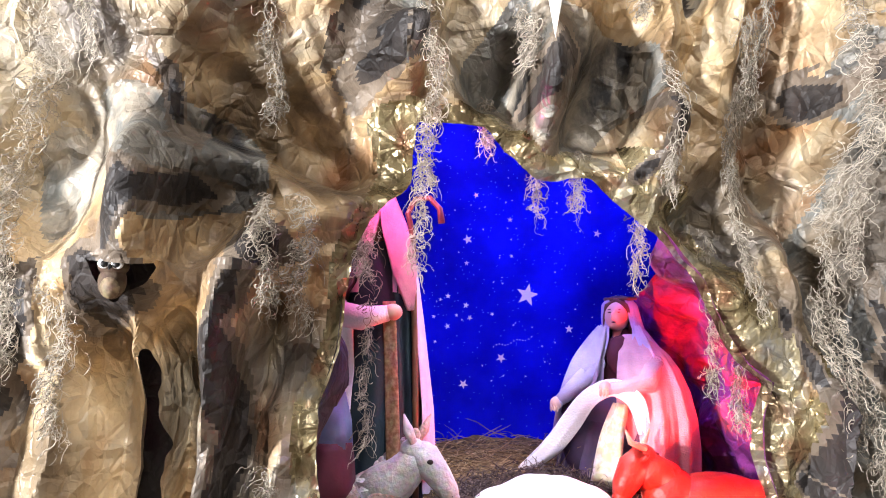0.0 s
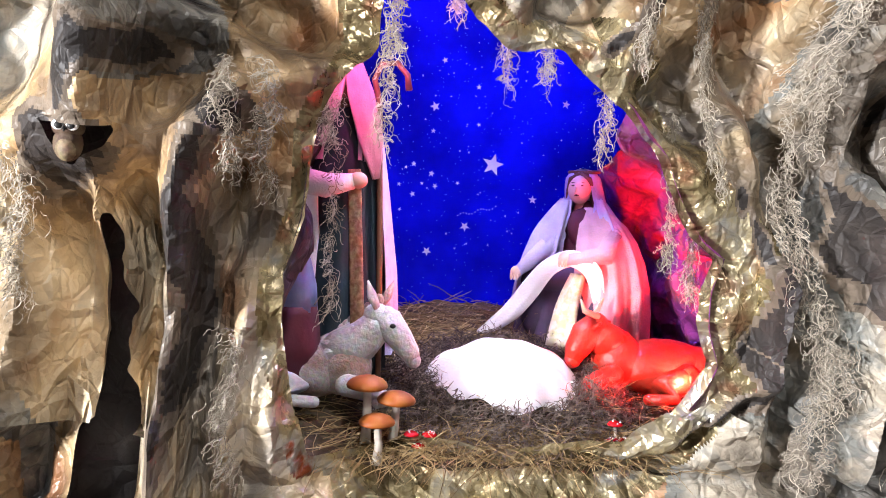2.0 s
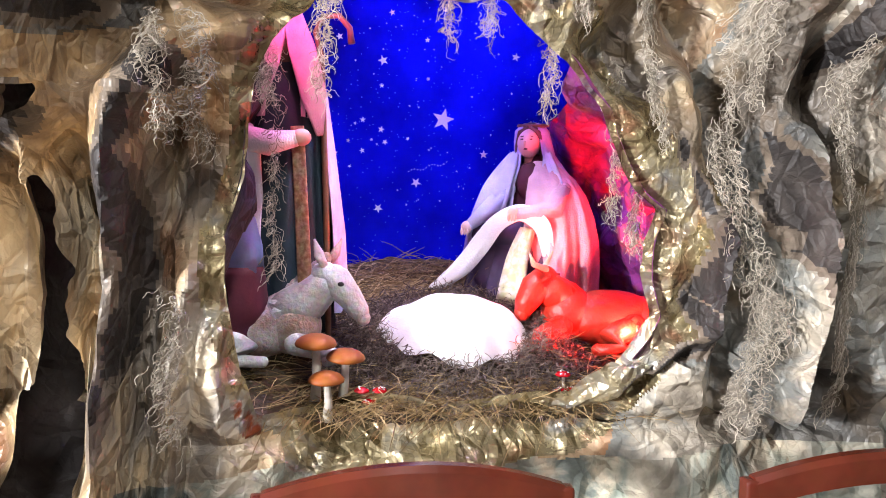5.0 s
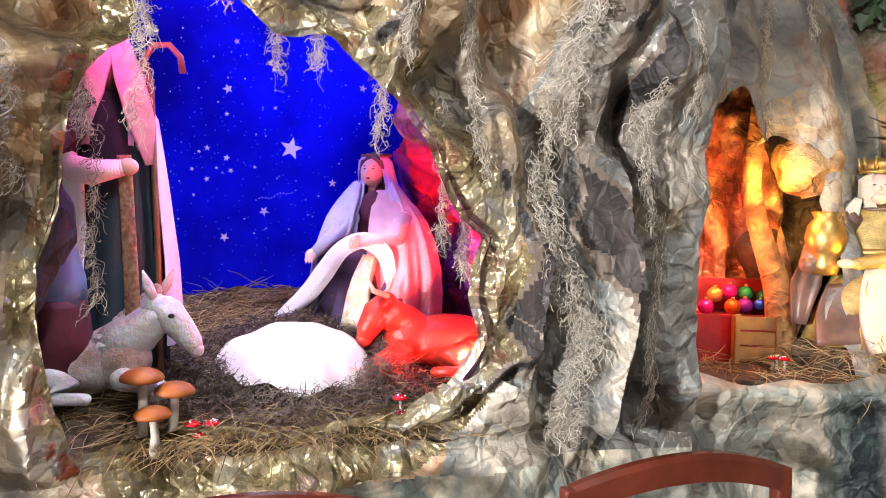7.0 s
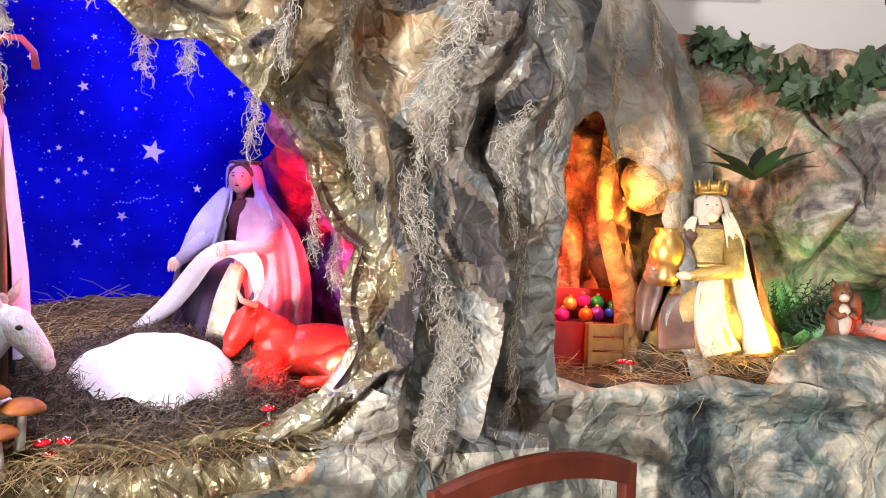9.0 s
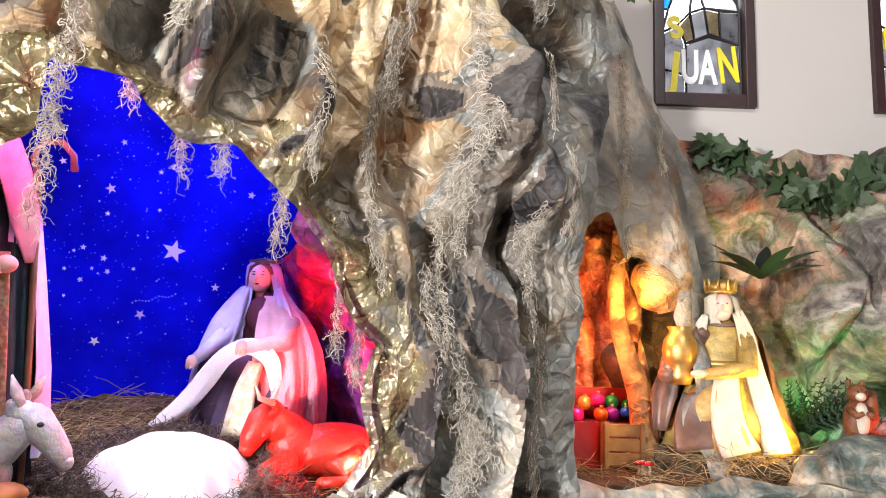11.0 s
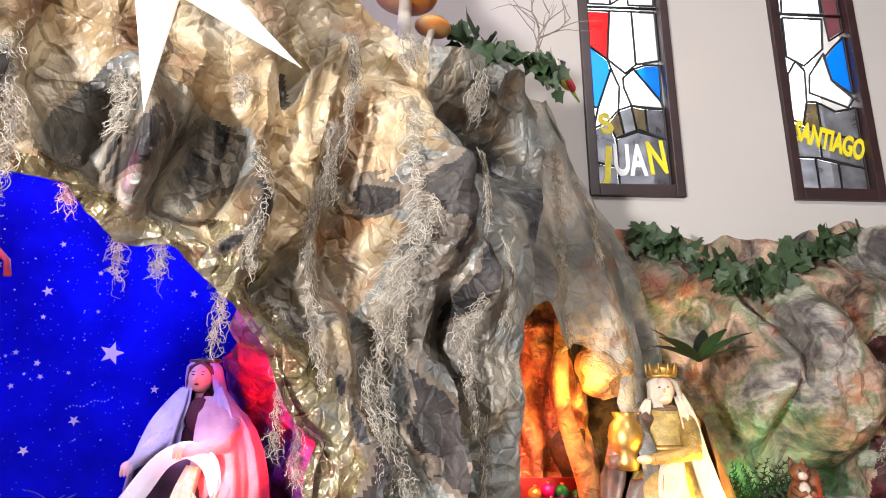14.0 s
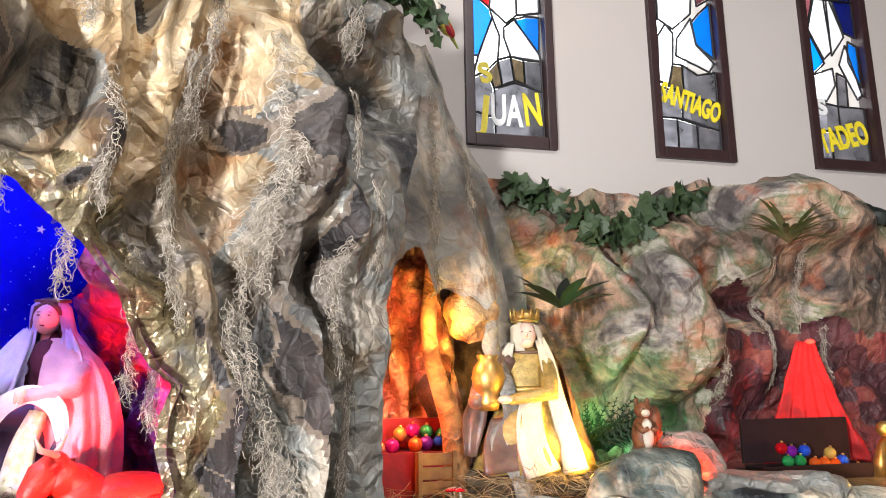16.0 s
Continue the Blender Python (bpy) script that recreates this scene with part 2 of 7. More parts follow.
SKIRT = paper("green_grey_painted_paper", [(0.35, (0.02, 0.026, 0.028)), (0.43, (0.20, 0.23, 0.20)), (0.49, (0.66, 0.57, 0.42)), (0.56, (0.36, 0.39, 0.32)), (0.64, (0.66, 0.60, 0.46))], rough=0.5, metal=0.05, patch=3.2, tint=(0.07, 0.13, 0.10))
CLOTHROCK = paper("stiffened_rock_cloth", [(0.32, (0.08, 0.08, 0.075)), (0.43, (0.36, 0.32, 0.26)), (0.52, (0.28, 0.28, 0.25)), (0.62, (0.56, 0.50, 0.41)), (0.70, (0.30, 0.18, 0.10))], rough=0.72, metal=0.0, crease=12, relief=0.7, spray=0.75)
BACKROCK = paper("pink_grey_rock_paper", [(0.35, (0.02, 0.018, 0.018)), (0.42, (0.20, 0.15, 0.11)), (0.48, (0.58, 0.38, 0.26)), (0.55, (0.20, 0.23, 0.12)), (0.60, (0.58, 0.53, 0.43)), (0.68, (0.12, 0.10, 0.09))], rough=0.6, metal=0.0, patch=3.4, spray=0.9, tint=(0.42, 0.10, 0.03), crease=9, relief=0.7)
GOLD = paper("gold_foil_paper", [(0.32, (0.16, 0.12, 0.06)), (0.44, (0.36, 0.29, 0.15)), (0.54, (0.62, 0.53, 0.32)), (0.64, (0.52, 0.52, 0.48)), (0.70, (0.44, 0.12, 0.05))], rough=0.24, metal=0.62, patch=6, crease=9, spray=0.5, relief=0.9)
PLASTER = mat("cream_wall_paint", (0.54, 0.495, 0.455), 0.85, vary=0.06, scale=1.2, bump=0.12, bump_scale=160)
FLOOR = mat("dark_plain_floor", (0.20, 0.16, 0.13), 0.4, vary=0.3, scale=3)
WOODRED = mat("red_brown_varnished_wood", (0.17, 0.035, 0.018), 0.22, vary=0.35, scale=9, bump=0.05, bump_scale=30)
CEILING_DARK = mat("dark_brown_ceiling", (0.16, 0.10, 0.065), 0.6, vary=0.4, scale=4, bump=0.2)
FRAMEWOOD = mat("dark_brown_window_wood", (0.045, 0.018, 0.018), 0.45, vary=0.3, scale=14, bump=0.15)


# ---- the room ----
def wall(name, a, b, material=None, label="plain cream painted church wall"):
    bm = bmesh.new()
    box(bm, a, b)
    return tagged(part(name, bm, material or PLASTER, smooth=False), label, "wall", kind="structure")


WIN_X = [(0.921, 1.285), (1.712, 2.076), (2.467, 2.825)]
WIN_LO, WIN_HI, WALL_Y = 2.228, 3.95, 3.10
bm = bmesh.new()
edges = [-5.0] + [x for w in WIN_X for x in w] + [6.5]
for n in range(0, len(edges), 2):
    box(bm, (edges[n], WALL_Y, 0), (edges[n + 1], WALL_Y + 0.28, 5.2))
for a, b in WIN_X:
    box(bm, (a, WALL_Y, 0), (b, WALL_Y + 0.28, WIN_LO))
    box(bm, (a, WALL_Y, WIN_HI), (b, WALL_Y + 0.28, 5.2))
tagged(part("wall_north", bm, PLASTER, smooth=False), "cream painted church wall with tall narrow windows", "wall", kind="structure")
wall("wall_south", (-5, -6.25, 0), (6.5, -6, 5.2))
wall("wall_west", (-5.25, -6.25, 0), (-5, 3.38, 5.2))
wall("wall_east", (6.5, -6.25, 0), (6.75, 3.38, 5.2))
# floor out of view, its brown kept dark so less light bounces up
bm = bmesh.new()
box(bm, (-5.25, -6.25, -0.1), (6.75, 3.38, 0))
tagged(part("floor", bm, FLOOR, smooth=False), "plain brown church floor out of view, kept dark", "floor", kind="structure")
# ceiling out of view, coloured dark to cut bounced light
bm = bmesh.new()
box(bm, (-5.25, -6.25, 5.2), (6.75, 3.38, 5.35))
tagged(part("ceiling", bm, CEILING_DARK, smooth=False), "plain ceiling out of view, dark to cut bounced light", "ceiling", kind="structure")


# ---- the crumpled paper mountain ----
def sheet(name, s, t, base, bulge, keep, material, coat=None):
    """A wide sheet of paper over s and t: base gives its places, bulge how far it stands out along the normal."""
    S, T = np.meshgrid(s, t, indexing="ij")
    P = base(S, T)
    N = np.cross(np.gradient(P, axis=0), np.gradient(P, axis=1))
    N /= np.linalg.norm(N, axis=-1, keepdims=True) + 1e-9
    P = P + N * bulge(S, T, P)[..., None]
    ns, nt = S.shape
    idx = np.arange(ns * nt).reshape(ns, nt)
    ok = keep(S, T)
    ok = ok[:-1, :-1] & ok[1:, :-1] & ok[:-1, 1:] & ok[1:, 1:]
    quads = np.stack([idx[:-1, :-1], idx[1:, :-1], idx[1:, 1:], idx[:-1, 1:]], -1)[ok]
    used = np.unique(quads)
    remap = np.zeros(ns * nt, int)
    remap[used] = np.arange(len(used))
    flat = P.reshape(-1, 3)
    # even out the torn edge
    e = np.sort(np.concatenate([quads[:, [0, 1]], quads[:, [1, 2]], quads[:, [2, 3]], quads[:, [3, 0]]]), 1)
    key, count = np.unique(e[:, 0].astype(np.int64) * (ns * nt) + e[:, 1], return_counts=True)
    a, b = key[count == 1] // (ns * nt), key[count == 1] % (ns * nt)
    rim = np.unique(np.concatenate([a, b]))
    for n in range(7):
        total, many = np.zeros_like(flat), np.zeros(len(flat))
        for i, j in ((a, b), (b, a)):
            np.add.at(total, i, flat[j])
            np.add.at(many, i, 1)
        flat[rim] = 0.5 * flat[rim] + 0.5 * total[rim] / many[rim, None]
    ob = raw(name, flat[used].tolist(), remap[quads].tolist(), material)
    if coat is not None:
        ob.data.polygons.foreach_set("material_index", coat(S, T, P)[:-1, :-1][ok].astype(np.int32).ravel())
    return ob


def hump(x, y, cx, cy, rx, ry, turn=0.0):
    c, s = math.cos(radians(turn)), math.sin(radians(turn))
    a, b = ((x - cx) * c + (y - cy) * s) / rx, (-(x - cx) * s + (y - cy) * c) / ry
    return np.exp(-(a * a + b * b))


def lip(x, y, cx, cy, rx, up, down, turn=0.0):
    """A bulge that hangs over: gentle above, steep below."""
    c, s = math.cos(radians(turn)), math.sin(radians(turn))
    a, b = (x - cx) * c + (y - cy) * s, -(x - cx) * s + (y - cy) * c
    return np.exp(-(a / rx) ** 4 - (b / np.where(b > 0, up, down)) ** 2)


def inside(x, y, poly):
    hit = np.zeros(x.shape, bool)
    for (x0, y0), (x1, y1) in zip(poly, poly[1:] + poly[:1]):
        c = (y0 > y) != (y1 > y)
        hit ^= c & (x < (x1 - x0) * (y - y0) / (y1 - y0 + 1e-12) + x0)
    return hit


def near(x, y, poly):
    d = np.full(x.shape, 9.0)
    for (x0, y0), (x1, y1) in zip(poly, poly[1:] + poly[:1]):
        k = np.clip(((x - x0) * (x1 - x0) + (y - y0) * (y1 - y0)) / ((x1 - x0) ** 2 + (y1 - y0) ** 2 + 1e-12), 0, 1)
        d = np.minimum(d, np.hypot(x - x0 - k * (x1 - x0), y - y0 - k * (y1 - y0)))
    return d


# mouth of the cave, along the front and up
MOUTH = [(-0.655, 0.985), (-0.675, 1.09), (-0.700, 1.20), (-0.705, 1.29), (-0.678, 1.38), (-0.673, 1.465), (-0.665, 1.52), (-0.654, 1.555), (-0.638, 1.588),
         (-0.604, 1.632), (-0.575, 1.67), (-0.572, 1.785), (-0.515, 1.78), (-0.452, 1.772), (-0.422, 1.735), (-0.392, 1.706), (-0.36, 1.684), (-0.325, 1.682),
         (-0.290, 1.693), (-0.268, 1.692), (-0.233, 1.662), (-0.186, 1.626), (-0.150, 1.600), (-0.118, 1.557), (-0.085, 1.520), (-0.070, 1.475), (-0.045, 1.422),
         (-0.016, 1.378), (0.028, 1.347), (0.006, 1.29), (0.004, 1.225), (0.026, 1.157), (0.0, 1.112), (-0.06, 1.045), (-0.12, 0.995), (-0.35, 0.97), (-0.58, 0.975)]
FRONT_TOP = [(-1.8, 2.75), (-0.2, 2.7), (0.03, 2.5), (0.11, 2.36), (0.2, 2.27), (0.3, 2.27), (0.42, 2.30), (0.60, 2.33), (0.78, 2.25)]


CLEFT = ([0.6, 1.03, 1.127, 1.2, 1.284, 1.37, 1.55], [-1.05, -0.958, -0.944, -0.928, -0.943, -0.966, -0.98])


def front_base(S, T):
    v = -0.10 - 0.10 * np.clip(-S - 0.6, 0, 2) + 0.5 * np.clip(S - 0.50, 0, 1) ** 1.1 + 0.07 * np.clip(1.05 - T, 0, 0.1) / 0.1 - 0.16 * np.clip(0.97 - T, 0, 1)
    v = v + 0.10 * np.clip(T - 2.0, 0, 1)
    v = v - np.clip((-0.60 - S) / 0.2, 0, 1) * (0.22 * np.clip(T - 1.5, 0, 0.5) + 0.14 * np.clip(1.35 - T, 0, 0.6))
    return np.stack([S * CU - v * SU, 2.09 + S * SU + v * CU, T], -1)


def fold(x, c, w):
    """A straight crease with flat sides, 1 on the crease and 0 at w from it."""
    return np.clip(1 - np.abs(x - c) / w, 0, 1)


def span(t, lo, hi, soft=0.08):
    """1 between two heights, fading over soft."""
    return np.clip((t - lo) / soft, 0, 1) * np.clip((hi - t) / soft, 0, 1)


def front_bulge(S, T, P):
    w = np.stack([S, T, 0 * S], -1)
    x = S + 0.035 * facets(w, 0.20, 61) + 0.012 * facets(w, 0.07, 62)
    y = T + 0.035 * facets(w, 0.20, 63) + 0.012 * facets(w, 0.07, 64)
    d = near(S, T, MOUTH)
    # the great overhanging swag high on the left, and the tongue of paper under it
    h = 0.19 * lip(x, y, -0.755, 1.69, 0.19, 0.24, 0.035, -14) + 0.05 * fold(x + 0.6 * (y - 1.80), -0.70, 0.10) * span(y, 1.66, 2.1)
    h = h + 0.13 * lip(x, y, -0.885, 1.555, 0.095, 0.10, 0.03, 26) + 0.11 * lip(x, y, -1.17, 1.60, 0.09, 0.22, 0.05, -38)
    h = h + 0.08 * hump(x, y, -1.13, 1.86, 0.12, 0.14, 20) - 0.07 * hump(x, y, -1.01, 1.68, 0.06, 0.13, 20)
    # upright folds under it, with dark clefts between
    c = np.interp(T, *CLEFT) + 0.006 * np.sin(25 * T)
    low = np.clip((1.49 - T) / 0.10, 0, 1)
    k = 0.012 * facets(w, 0.16, 65)
    h = h + low * (0.12 * fold(S + k, c + 0.045, 0.050) + 0.10 * fold(S + k, c - 0.055 - 0.10 * np.clip(1.35 - T, 0, 1), 0.08) + 0.05 * fold(S + k, c - 0.20, 0.06))
    h = h + 0.09 * fold(S + k, -0.800 + 0.10 * (T - 1.3), 0.045) * span(T, 0.6, 1.56) + 0.045 * fold(S + k, -0.735 + 0.05 * (T - 1.3), 0.035) * span(T, 0.6, 1.58)
    h = h - 0.14 * fold(S + k, -0.866 + 0.03 * (T - 1.3), 0.040) * span(T, 0.7, 1.50) - 0.12 * fold(S + k, c, 0.03) * np.clip((1.42 - T) / 0.06, 0, 1)
    h = h - 0.16 * hump(x, y, -0.83, 1.53, 0.05, 0.05, 30) - 0.22 * hump(x, y, -0.985, 1.58, 0.030, 0.09) - 0.10 * hump(x, y, -1.02, 1.47, 0.07, 0.05)
    # over the mouth: two hanging bulges with a black hollow between, and deep hollows at their sides
    h = h + 0.13 * lip(x, y, -0.44, 1.86, 0.06, 0.22, 0.09, 8) + 0.13 * lip(x, y, -0.235, 1.84, 0.06, 0.22, 0.11, -12) - 0.13 * hump(S, y, -0.345, 1.86, 0.030, 0.10)
    h = h - 0.25 * hump(x, y, -0.590, 1.90, 0.030, 0.06) - 0.16 * hump(x, y, -0.135, 1.79, 0.035, 0.06) + 0.05 * fold(x, -0.06, 0.06) * span(y, 1.75, 2.2)
    # right of the mouth: a swelling lobe, a tall ridge, the black hollow and the pale lump over it
    h = h + 0.13 * lip(x, y, -0.015, 1.60, 0.085, 0.14, 0.07, -30) + 0.13 * fold(x + 0.12 * (y - 1.8), 0.115, 0.075) * span(y, 1.40, 2.16, 0.15)
    h = h - 0.26 * hump(x, y, 0.265, 1.83, 0.065, 0.10) - 0.14 * hump(x, y, 0.36, 1.70, 0.035, 0.09) + 0.17 * lip(x, y, 0.47, 2.06, 0.17, 0.10, 0.07, -6) + 0.06 * hump(x, y, 0.36, 1.93, 0.05, 0.07)
    h = h + 0.08 * fold(x, 0.20, 0.055) * span(y, 0.9, 1.62) + 0.09 * fold(x + 0.1 * (y - 1.3), 0.355, 0.07) * span(y, 0.9, 1.72) - 0.12 * fold(x, 0.275, 0.03) * span(y, 0.95, 1.55) - 0.09 * fold(x, 0.125, 0.03) * span(y, 1.08, 1.38)
    h = h + 0.10 * hump(x, y, -0.05, 2.12, 0.04, 0.06) - 0.10 * hump(x, y, 0.03, 2.10, 0.03, 0.09) + 0.05 * hump(x, y, 0.24, 2.16, 0.10, 0.05)
    # the gash, and the rolled sill under the mouth
    h = h + 0.06 * hump(S, T, 0.03, 1.035, 0.10, 0.025, 43) + 0.05 * hump(x, y, -0.35, 0.945, 0.35, 0.025)
    h = 1.1 * np.where(h < 0, 0.11 * np.tanh(h / 0.11), h) * np.clip(0.10 + d / 0.085, 0, 1) + 0.030 * np.exp(-(d / 0.03) ** 2) - 0.045 * hump(S, T, 0.060, 1.080, 0.090, 0.016, 43)
    return -(h + 0.016 * vnoise(P * 4.0, 1) + creased(P * np.array((1.0, 1.0, 0.75)), 3) * np.clip(0.62 + d / 0.14, 0.62, 1))


def front_keep(S, T):
    top = np.interp(S, [p[0] for p in FRONT_TOP], [p[1] for p in FRONT_TOP])
    right = np.interp(T, [0.9, 1.35, 1.75, 2.0, 2.3], [0.50, 0.47, 0.56, 0.68, 0.75])
    c = np.interp(T, *CLEFT) + 0.006 * np.sin(25 * T)
    w = np.stack([S, T, 0 * S], -1)
    S0, T0 = S, T
    S, T = S + 0.030 * facets(w, 0.06, 81) + 0.010 * facets(w, 0.02, 82), T + 0.030 * facets(w, 0.06, 83)
    slit = (np.abs(S0 - c + 0.008 * facets(w, 0.05, 84)) < np.interp(T, [0.3, 0.8, 1.03, 1.127, 1.2, 1.3, 1.39], [0.06, 0.055, 0.034, 0.018, 0.010, 0.010, 0.0])) & (T0 < 1.38)
    slit = slit | (((S + 1.005 - 0.25 * (T - 1.47)) / 0.036) ** 2 + ((T - 1.482) / 0.026) ** 2 < 1)
    return ~inside(S0, T0, MOUTH) & (T0 < top) & (S0 < right) & ~slit


STEP = 0.0041
s_front, t_front = np.arange(-1.75, 0.80, STEP), np.arange(0.30, 2.72, STEP)


# black spray and the painted-in shade of hollows and clefts: along, up, half width, half height, lean
SPRAY_AND_SHADE = [(-0.985, 1.57, 0.045, 0.10, 0), (-0.93, 1.62, 0.05, 0.035, 15), (-0.66, 1.97, 0.06, 0.05, 0), (-1.02, 1.45, 0.07, 0.04, 10), (-0.862, 1.27, 0.036, 0.26, 0), (-0.83, 1.51, 0.055, 0.06, 30), (-0.60, 1.91, 0.045, 0.09, 0), (-0.345, 1.85, 0.035, 0.10, 0),
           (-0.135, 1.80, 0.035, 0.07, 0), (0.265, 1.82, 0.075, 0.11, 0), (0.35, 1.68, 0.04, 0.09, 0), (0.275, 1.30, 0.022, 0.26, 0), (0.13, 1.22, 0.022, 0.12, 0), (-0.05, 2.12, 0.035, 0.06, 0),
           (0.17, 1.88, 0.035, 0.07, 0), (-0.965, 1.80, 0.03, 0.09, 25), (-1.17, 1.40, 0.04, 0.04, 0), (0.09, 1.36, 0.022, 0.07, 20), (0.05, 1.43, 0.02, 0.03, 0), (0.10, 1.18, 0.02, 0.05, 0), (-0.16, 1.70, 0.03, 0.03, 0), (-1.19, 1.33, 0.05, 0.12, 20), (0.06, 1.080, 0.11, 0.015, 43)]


def front_coat(S, T, P):
    turned = np.stack([0.77 * S + 0.64 * T, 0.77 * T - 0.64 * S, 0.4 * S + 0.3 * T], -1)
    n = 0.6 * vnoise(turned * 6, 21) + 0.5 * facets(turned, 0.11, 28)
    c = np.where(S + 0.12 * n > 0.12 + 0.25 * (T - 1.5), 1, 0)
    c = np.where((T + 0.05 * n < 0.90), 2, c)
    d = near(S, T, MOUTH)
    c = np.where((d + 0.03 * n < np.where(S > -0.2, 0.10, np.where(S > -0.5, 0.05, 0.035))) & (T > 0.93), 3, np.where((T < 1.0) & (d < 0.09 + 0.03 * n) & (S > -0.62), 3, c))
    # greyer zones on the left and over the mouth: grey paint with shade mixed in
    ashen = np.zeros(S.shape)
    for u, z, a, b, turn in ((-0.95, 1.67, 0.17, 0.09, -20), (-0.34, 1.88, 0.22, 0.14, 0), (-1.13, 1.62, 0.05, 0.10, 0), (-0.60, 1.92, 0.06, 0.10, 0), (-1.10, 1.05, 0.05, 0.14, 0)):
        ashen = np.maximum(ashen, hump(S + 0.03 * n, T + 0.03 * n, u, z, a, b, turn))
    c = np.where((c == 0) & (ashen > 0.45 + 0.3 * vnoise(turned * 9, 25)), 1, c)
    # shade of the hollows and the gash goes into the coat with the spray
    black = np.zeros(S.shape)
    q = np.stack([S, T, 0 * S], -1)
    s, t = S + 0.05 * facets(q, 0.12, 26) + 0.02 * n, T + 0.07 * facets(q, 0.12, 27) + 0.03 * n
    for u, z, a, b, turn in SPRAY_AND_SHADE:
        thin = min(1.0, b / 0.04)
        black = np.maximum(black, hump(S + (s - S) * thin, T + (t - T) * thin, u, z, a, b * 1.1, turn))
    edge_noise = 0.17 + 0.16 * vnoise(turned * 14, 22) + 0.10 * facets(turned, 0.05, 29) + 0.12 * vnoise(turned * 34, 23) + 0.06 * vnoise(turned * 90, 24)
    return np.where(black > 0.52 + edge_noise, 4, np.where(black > 0.24 + edge_noise, 5, c))


# dark coats: black spray and hollow shade in one colour
DUSKPAPER = paper("thinly_black_spray_shade_paper", [(0.3, (0.08, 0.07, 0.06)), (0.5, (0.24, 0.19, 0.14)), (0.7, (0.38, 0.31, 0.24))], rough=0.45, metal=0.06, patch=4, spray=0.7, tint=(0.16, 0.11, 0.08))
BLACKPAPER = paper("black_spray_shade_paper", [(0.3, (0.014, 0.013, 0.014)), (0.52, (0.05, 0.043, 0.040)), (0.72, (0.13, 0.11, 0.095))], rough=0.55, metal=0.0, patch=4, tint=(0.05, 0.035, 0.03))
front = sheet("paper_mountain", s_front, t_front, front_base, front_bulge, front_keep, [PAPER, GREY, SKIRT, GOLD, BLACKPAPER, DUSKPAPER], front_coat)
# added sheet, coloured black to stand for the shade behind the clefts
inner = sheet("cleft_shade_sheet", np.arange(-1.5, -0.80, 0.02), np.arange(0.3, 1.75, 0.02), lambda S, T: np.stack([S * CU - 0.16 * SU, 2.09 + S * SU + 0.16 * CU, T], -1), lambda S, T, P: 0.03 * crumple(P, 0.2, 71), lambda S, T: S > -9, BLACKPAPER)
tagged(inner, "added black sheet standing for the shade behind the clefts", "paper", kind="structure")
front.data.shade_flat()
tagged(front, "crumpled kraft paper mountain painted gold and grey", "mountain", kind="structure")


# inner wall of the cave: from the rim back to the cloth
BACK_RIM = ([0.95, 1.10, 1.25, 1.45, 1.60, 1.66], [0.16, 0.13, 0.11, 0.055, 0.035, 0.02])


def lining_base(S, T):
    n = len(MOUTH)
    pts = np.array(MOUTH + MOUTH[:1])
    x, z = np.interp(S, np.arange(n + 1), pts[:, 0]), np.interp(S, np.arange(n + 1), pts[:, 1])
    right = x > -0.3
    back = np.where(right, np.interp(z, *BACK_RIM), x - 0.45 * np.clip(-0.45 - x, 0, 1))
    v = -0.065 + T * np.where(right, 0.65, 0.72)
    bow = np.where(right, 0.10, 0.0) * np.sin(math.pi * T) * np.clip((1.62 - z) / 0.2, 0, 1)
    x = x + 0.012 * np.where(right, 1, -1) + (back - x) * T + bow
    return np.stack([x * CU - v * SU, 2.09 + x * SU + v * CU, z - 0.05 * T * (z < 1.1)], -1)


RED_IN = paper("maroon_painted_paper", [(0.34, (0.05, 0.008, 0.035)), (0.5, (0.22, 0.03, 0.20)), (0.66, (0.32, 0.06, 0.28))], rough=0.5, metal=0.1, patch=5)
# left side coated black to stand for the dark in there, right side maroon
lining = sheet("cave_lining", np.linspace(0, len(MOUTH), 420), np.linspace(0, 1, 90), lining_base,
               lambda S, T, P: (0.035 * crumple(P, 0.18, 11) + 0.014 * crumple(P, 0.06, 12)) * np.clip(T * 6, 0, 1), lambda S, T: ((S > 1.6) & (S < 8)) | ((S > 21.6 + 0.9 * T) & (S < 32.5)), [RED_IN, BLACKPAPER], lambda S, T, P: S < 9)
tagged(lining, "maroon crumpled paper lining inside the cave", "cave lining", kind="structure")


